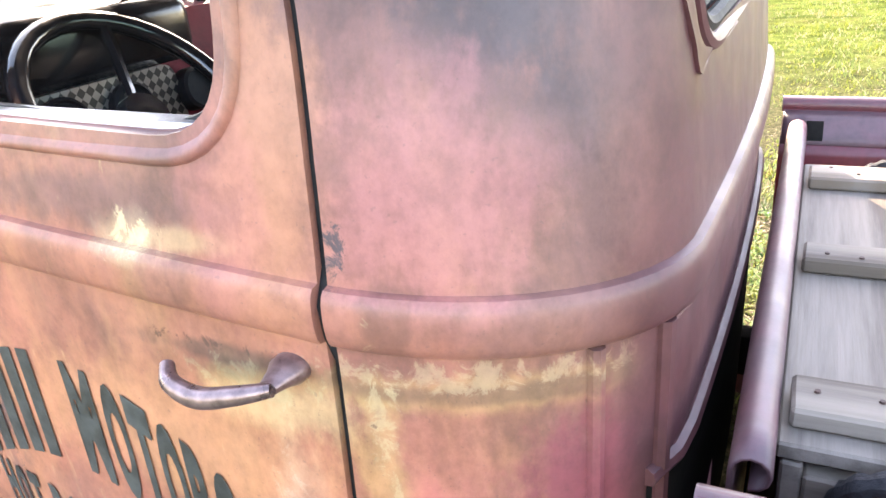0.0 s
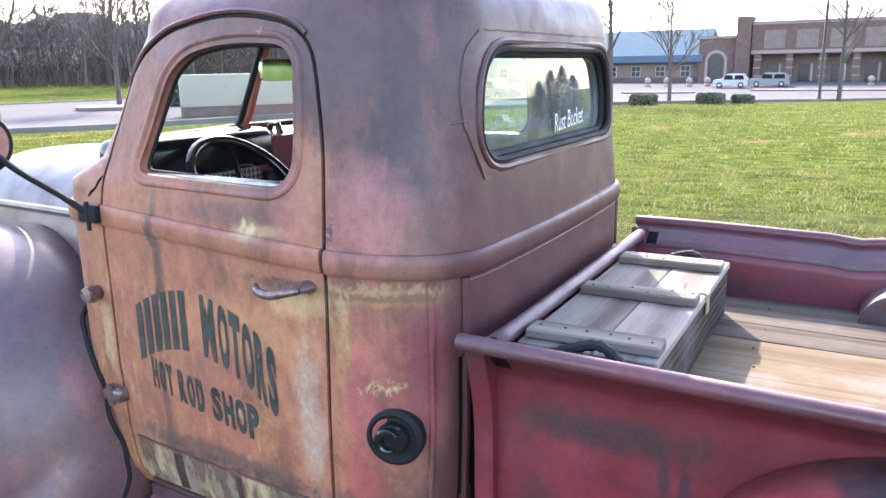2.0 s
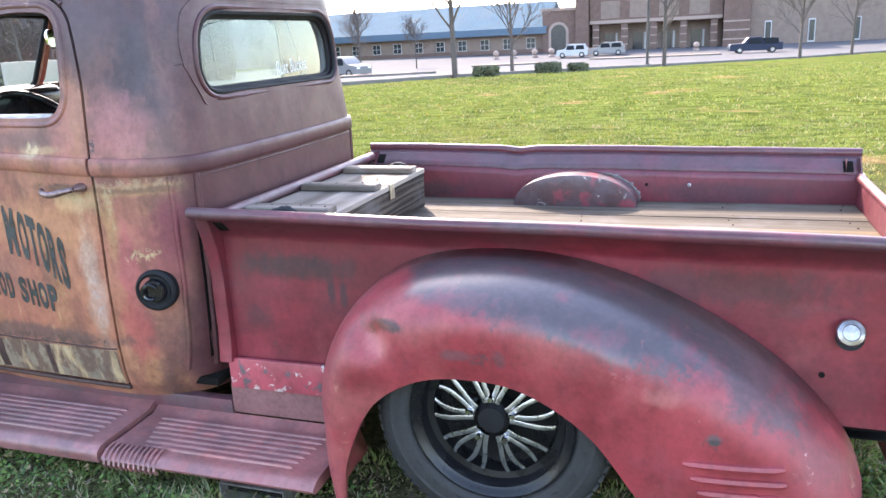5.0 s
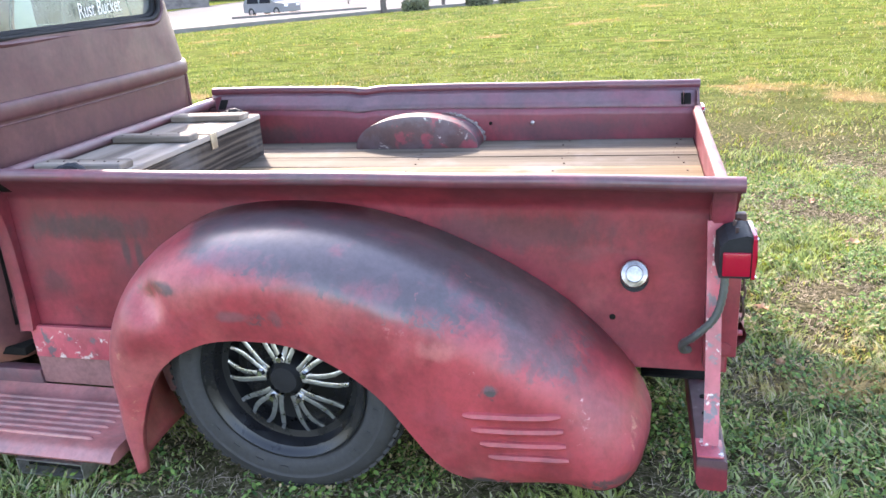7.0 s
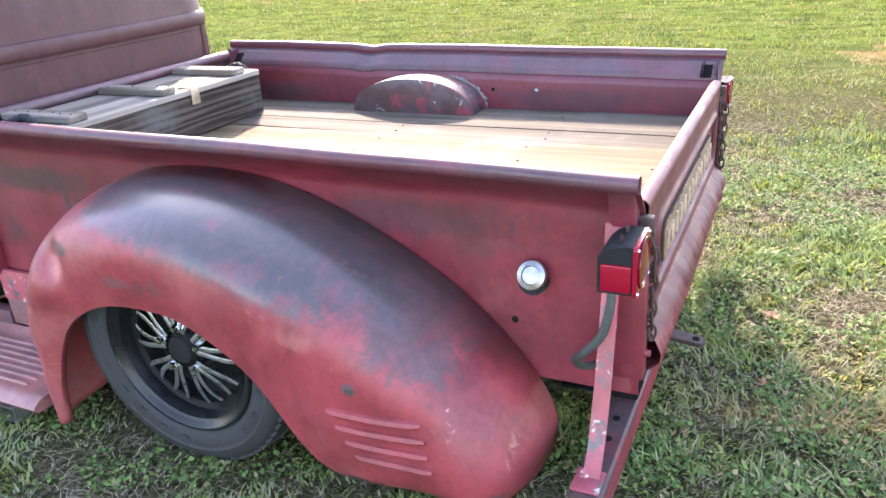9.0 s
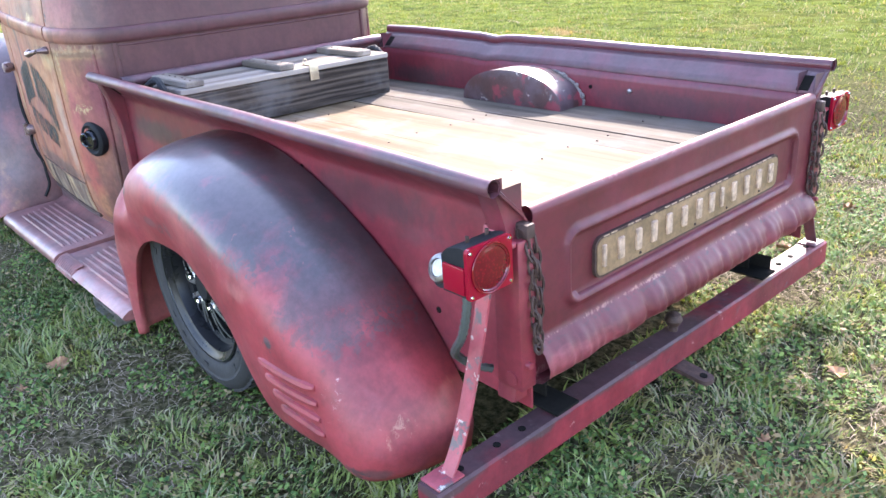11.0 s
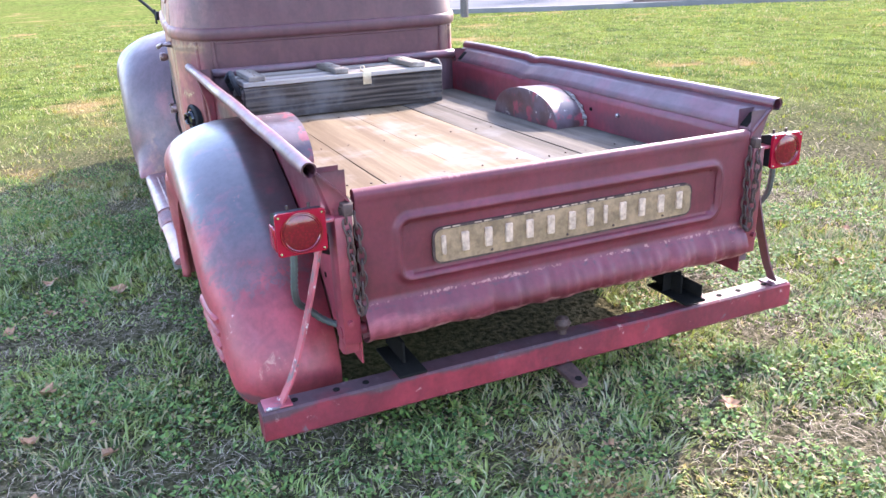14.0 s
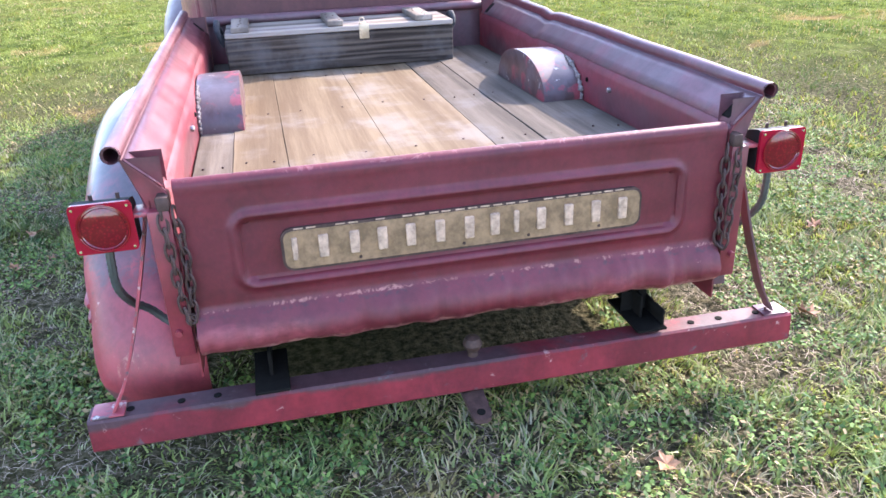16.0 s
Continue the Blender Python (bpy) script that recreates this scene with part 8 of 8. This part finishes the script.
for k in range(3):
    x = 9.4 + 5.5 * k
    wall_part("tall_window", (x, BY - 0.88, BZ + 0.3), (x + 0.9, BY - 0.864, 1.6), M_WHITEFRAME)
    wall_part("tall_pane", (x + 0.12, BY - 0.91, BZ + 0.5), (x + 0.78, BY - 0.884, 1.45), M_DARKGLASS)

# ---- monument wall beyond the road, seen through the cab ----
sx, sy = at_az(-43.6, 31)
sgn = thing("monument_wall", "plain beige masonry monument box on a brown brick base", "sign", (sx, sy, ground_z(sx, sy)), turn=52)
bm = bm_new()
box(bm, (-2.0, -0.7, 0.5), (2.0, 0.7, 1.65), 0.02)
part("beige_box", bm, plain("beige_masonry", (0.341, 0.310, 0.248), 0.85, vary=0.08), sgn)
bm = bm_new()
box(bm, (-2.0, -0.68, -0.3), (2.0, 0.68, 0.498), 0.01)
part("brick_base", bm, M_BRICK, sgn)

# house and fence at the woods' edge
hx, hy = at_az(-56.2, 104)
house = thing("far_house", "small pale house with a grey roof among the trees", "house", (hx, hy, ground_z(hx, hy)), turn=50)
bm = bm_new()
box(bm, (-5, -3, -0.5), (5, 3, 1.9))
part("wall", bm, plain("pale_siding", (0.6, 0.58, 0.55), 0.8), house, smooth=0)
bm = bm_new()
prism(bm, [Vector(p) for p in ((-3.6, 1.8), (3.6, 1.8), (0, 3.4))], lambda p, d: (d, p.x, p.y), (-5.4, 5.4))
part("roof", bm, plain("grey_shingle_roof", (0.20, 0.19, 0.19), 0.9), house, smooth=0)
for x in (-2.6, 0.2, 2.8):
    bm = bm_new()
    box(bm, (x, -3.06, 0.5), (x + 0.9, -3.004, 1.5))
    part("window", bm, M_DARKGLASS, house, smooth=0)


# ---- vehicles ----
M_CARGLASS = plain("tinted_car_glass", (0.018, 0.02, 0.023), 0.35, vary=0.1, bump_amount=0, spec=0.03)
M_HEAD = plain("clear_headlight", (0.75, 0.76, 0.78), 0.15, vary=0.05)


def vehicle(name, label, paint, az, r, turn, roofline, length, width=1.85, z_add=0.1):
    """A car from its side outline: roofline rows (share of the length, height)."""
    x, y = at_az(az, r)
    e = thing(name, label, "car", (x, y, ground_z(x, y) + z_add), "parked vehicles", turn)
    pm = plain(name + "_paint", paint, 0.4, 0.0, vary=0.05, scale=2, bump_amount=0, spec=0.2)
    shape = [(p[0] * length - length / 2, p[1]) for p in roofline]
    low = [(length / 2, 0.30), (-length / 2, 0.30)]
    bm = bm_new()
    rows = []
    for s, inset in ((-1, 0.0), (-0.98, 0), (0.98, 0), (1, 0)):
        rows.append([(px, s * (width / 2) * (1 - 0.16 * max(0, pz - 0.95)), pz) for px, pz in shape + low])
    vs = grid(bm, rows, closed=True)
    bm.faces.new(vs[0])
    bm.faces.new(vs[-1][::-1])
    bmesh.ops.recalc_face_normals(bm, faces=bm.faces[:])
    part("body", bm, pm, e, smooth=30)
    top = [p for p in shape if p[1] > 1.05]
    xa, xb_, zt = min(p[0] for p in top), max(p[0] for p in top), max(p[1] for p in top)
    for s in (-1, 1):
        for a, b_ in ((0.10, 0.47), (0.51, 0.90)):
            bm = bm_new()
            x0, x1 = xa + (xb_ - xa) * a, xa + (xb_ - xa) * b_
            u = s * (width / 2 + 0.006)
            quad = [(x0, u, 1.02), (x1, u, 1.02), (x1 - 0.12, u * 0.94, zt - 0.16), (x0 + 0.12, u * 0.94, zt - 0.16)]
            bm.faces.new([bm.verts.new(q) for q in quad])
            ob = part("side_window", bm, M_CARGLASS, e, smooth=0)
            thicken(ob, 0.02, 0)
    for wx in (-length * 0.31, length * 0.31):
        for s in (-1, 1):
            bm = bm_new()
            lathe(bm, [(-0.11, 0.2), (-0.11, 0.33), (0.09, 0.35), (0.11, 0.32), (0.11, 0.22), (0.09, 0.21)], (wx, s * (width / 2 - 0.09), 0.35), (0, s, 0), 20)
            tw = part("wheel", bm, M_TYRE, e)
            bm = bm_new()
            lathe(bm, [(0.05, 0.21), (0.10, 0.19), (0.11, 0.05), (0.11, 0.0001)], (wx, s * (width / 2 - 0.09), 0.35), (0, s, 0), 14)
            part("rim", bm, M_STEEL, tw)
    for s in (-1, 1):
        bm = bm_new()
        box(bm, (-length / 2 - 0.02, s * width * 0.36 - 0.18, 0.70), (-length / 2 + 0.06, s * width * 0.36 + 0.18, 0.86), 0.02)
        part("headlight", bm, M_HEAD, e)
        bm = bm_new()
        box(bm, (length / 2 - 0.06, s * width * 0.42 - 0.09, 0.72), (length / 2 + 0.02, s * width * 0.42 + 0.09, 1.0), 0.02)
        part("tail_lamp", bm, M_LENS, e)
    return e


SUV = [(0.0, 0.45), (0.0, 0.88), (0.03, 0.98), (0.24, 1.08), (0.36, 1.62), (0.42, 1.70), (0.90, 1.68), (0.97, 1.15), (1.0, 1.0), (1.0, 0.45)]
PICKUP = [(0.0, 0.5), (0.0, 0.95), (0.03, 1.05), (0.26, 1.12), (0.35, 1.70), (0.38, 1.76), (0.60, 1.76), (0.64, 1.16), (1.0, 1.14), (1.0, 0.5)]
vehicle("compact_suv", "small white boxy SUV parked in the car park", (0.40, 0.40, 0.40), -8.7, 104, 5, SUV, 4.0)
vehicle("large_suv", "light grey estate SUV parked in the car park", (0.22, 0.21, 0.20), -6.25, 106, 4, SUV, 4.6)
vehicle("parked_pickup", "dark blue crew-cab pickup on the car park road", (0.012, 0.018, 0.04), 3.6, 96, 6, PICKUP, 5.6)
vehicle("silver_suv", "silver SUV driving lane side of the car park", (0.17, 0.17, 0.165), -25.2, 66, 160, SUV, 4.6)
vehicle("parked_suv", "pale parked SUV across the road", (0.42, 0.43, 0.43), 25.5, 84, 10, SUV, 4.6)


# ---- dark evergreens beside the far road, mirrored in the rear glass ----
M_EVERGREEN = plain("evergreen_needles", (0.030, 0.040, 0.020), 0.8, vary=0.4, scale=1.5)
for k, (az, r, hgt) in enumerate(((16.6, 96, 5.0), (18.0, 100, 6.5), (19.4, 97, 6.0), (20.8, 101, 5.0))):
    x, y = at_az(az, r)
    e = thing("evergreen_tree", "dense dark evergreen tree beyond the lawn", "tree", (x, y, ground_z(x, y)), "evergreen trees")
    rd = random.Random(40 + k)
    bm = bm_new()
    tube(bm, [(0, 0, -0.2), (0, 0, hgt * 0.9)], [0.2, 0.03], 7)
    part("trunk", bm, M_BARK, e)
    bm = bm_new()
    for j in range(1800):
        t = rd.random() ** 0.7
        q = rd.uniform(0, 2 * math.pi)
        rr = (2.3 * (1 - t ** 2.2) + 0.15) * rd.uniform(0.5, 1.05) * (1 + 0.2 * math.sin(q * 3 + k))
        p = Vector((math.cos(q) * rr, math.sin(q) * rr, 0.4 + hgt * t))
        a = Vector((math.cos(q), math.sin(q), rd.uniform(-0.5, 0.2))) * rd.uniform(0.2, 0.45)
        w = Vector((-math.sin(q), math.cos(q), rd.uniform(-.3, .3))) * 0.13
        bm.faces.new([bm.verts.new(p + v) for v in (-a, w, a, -w)])
    part("crown", bm, M_EVERGREEN, e, smooth=0)
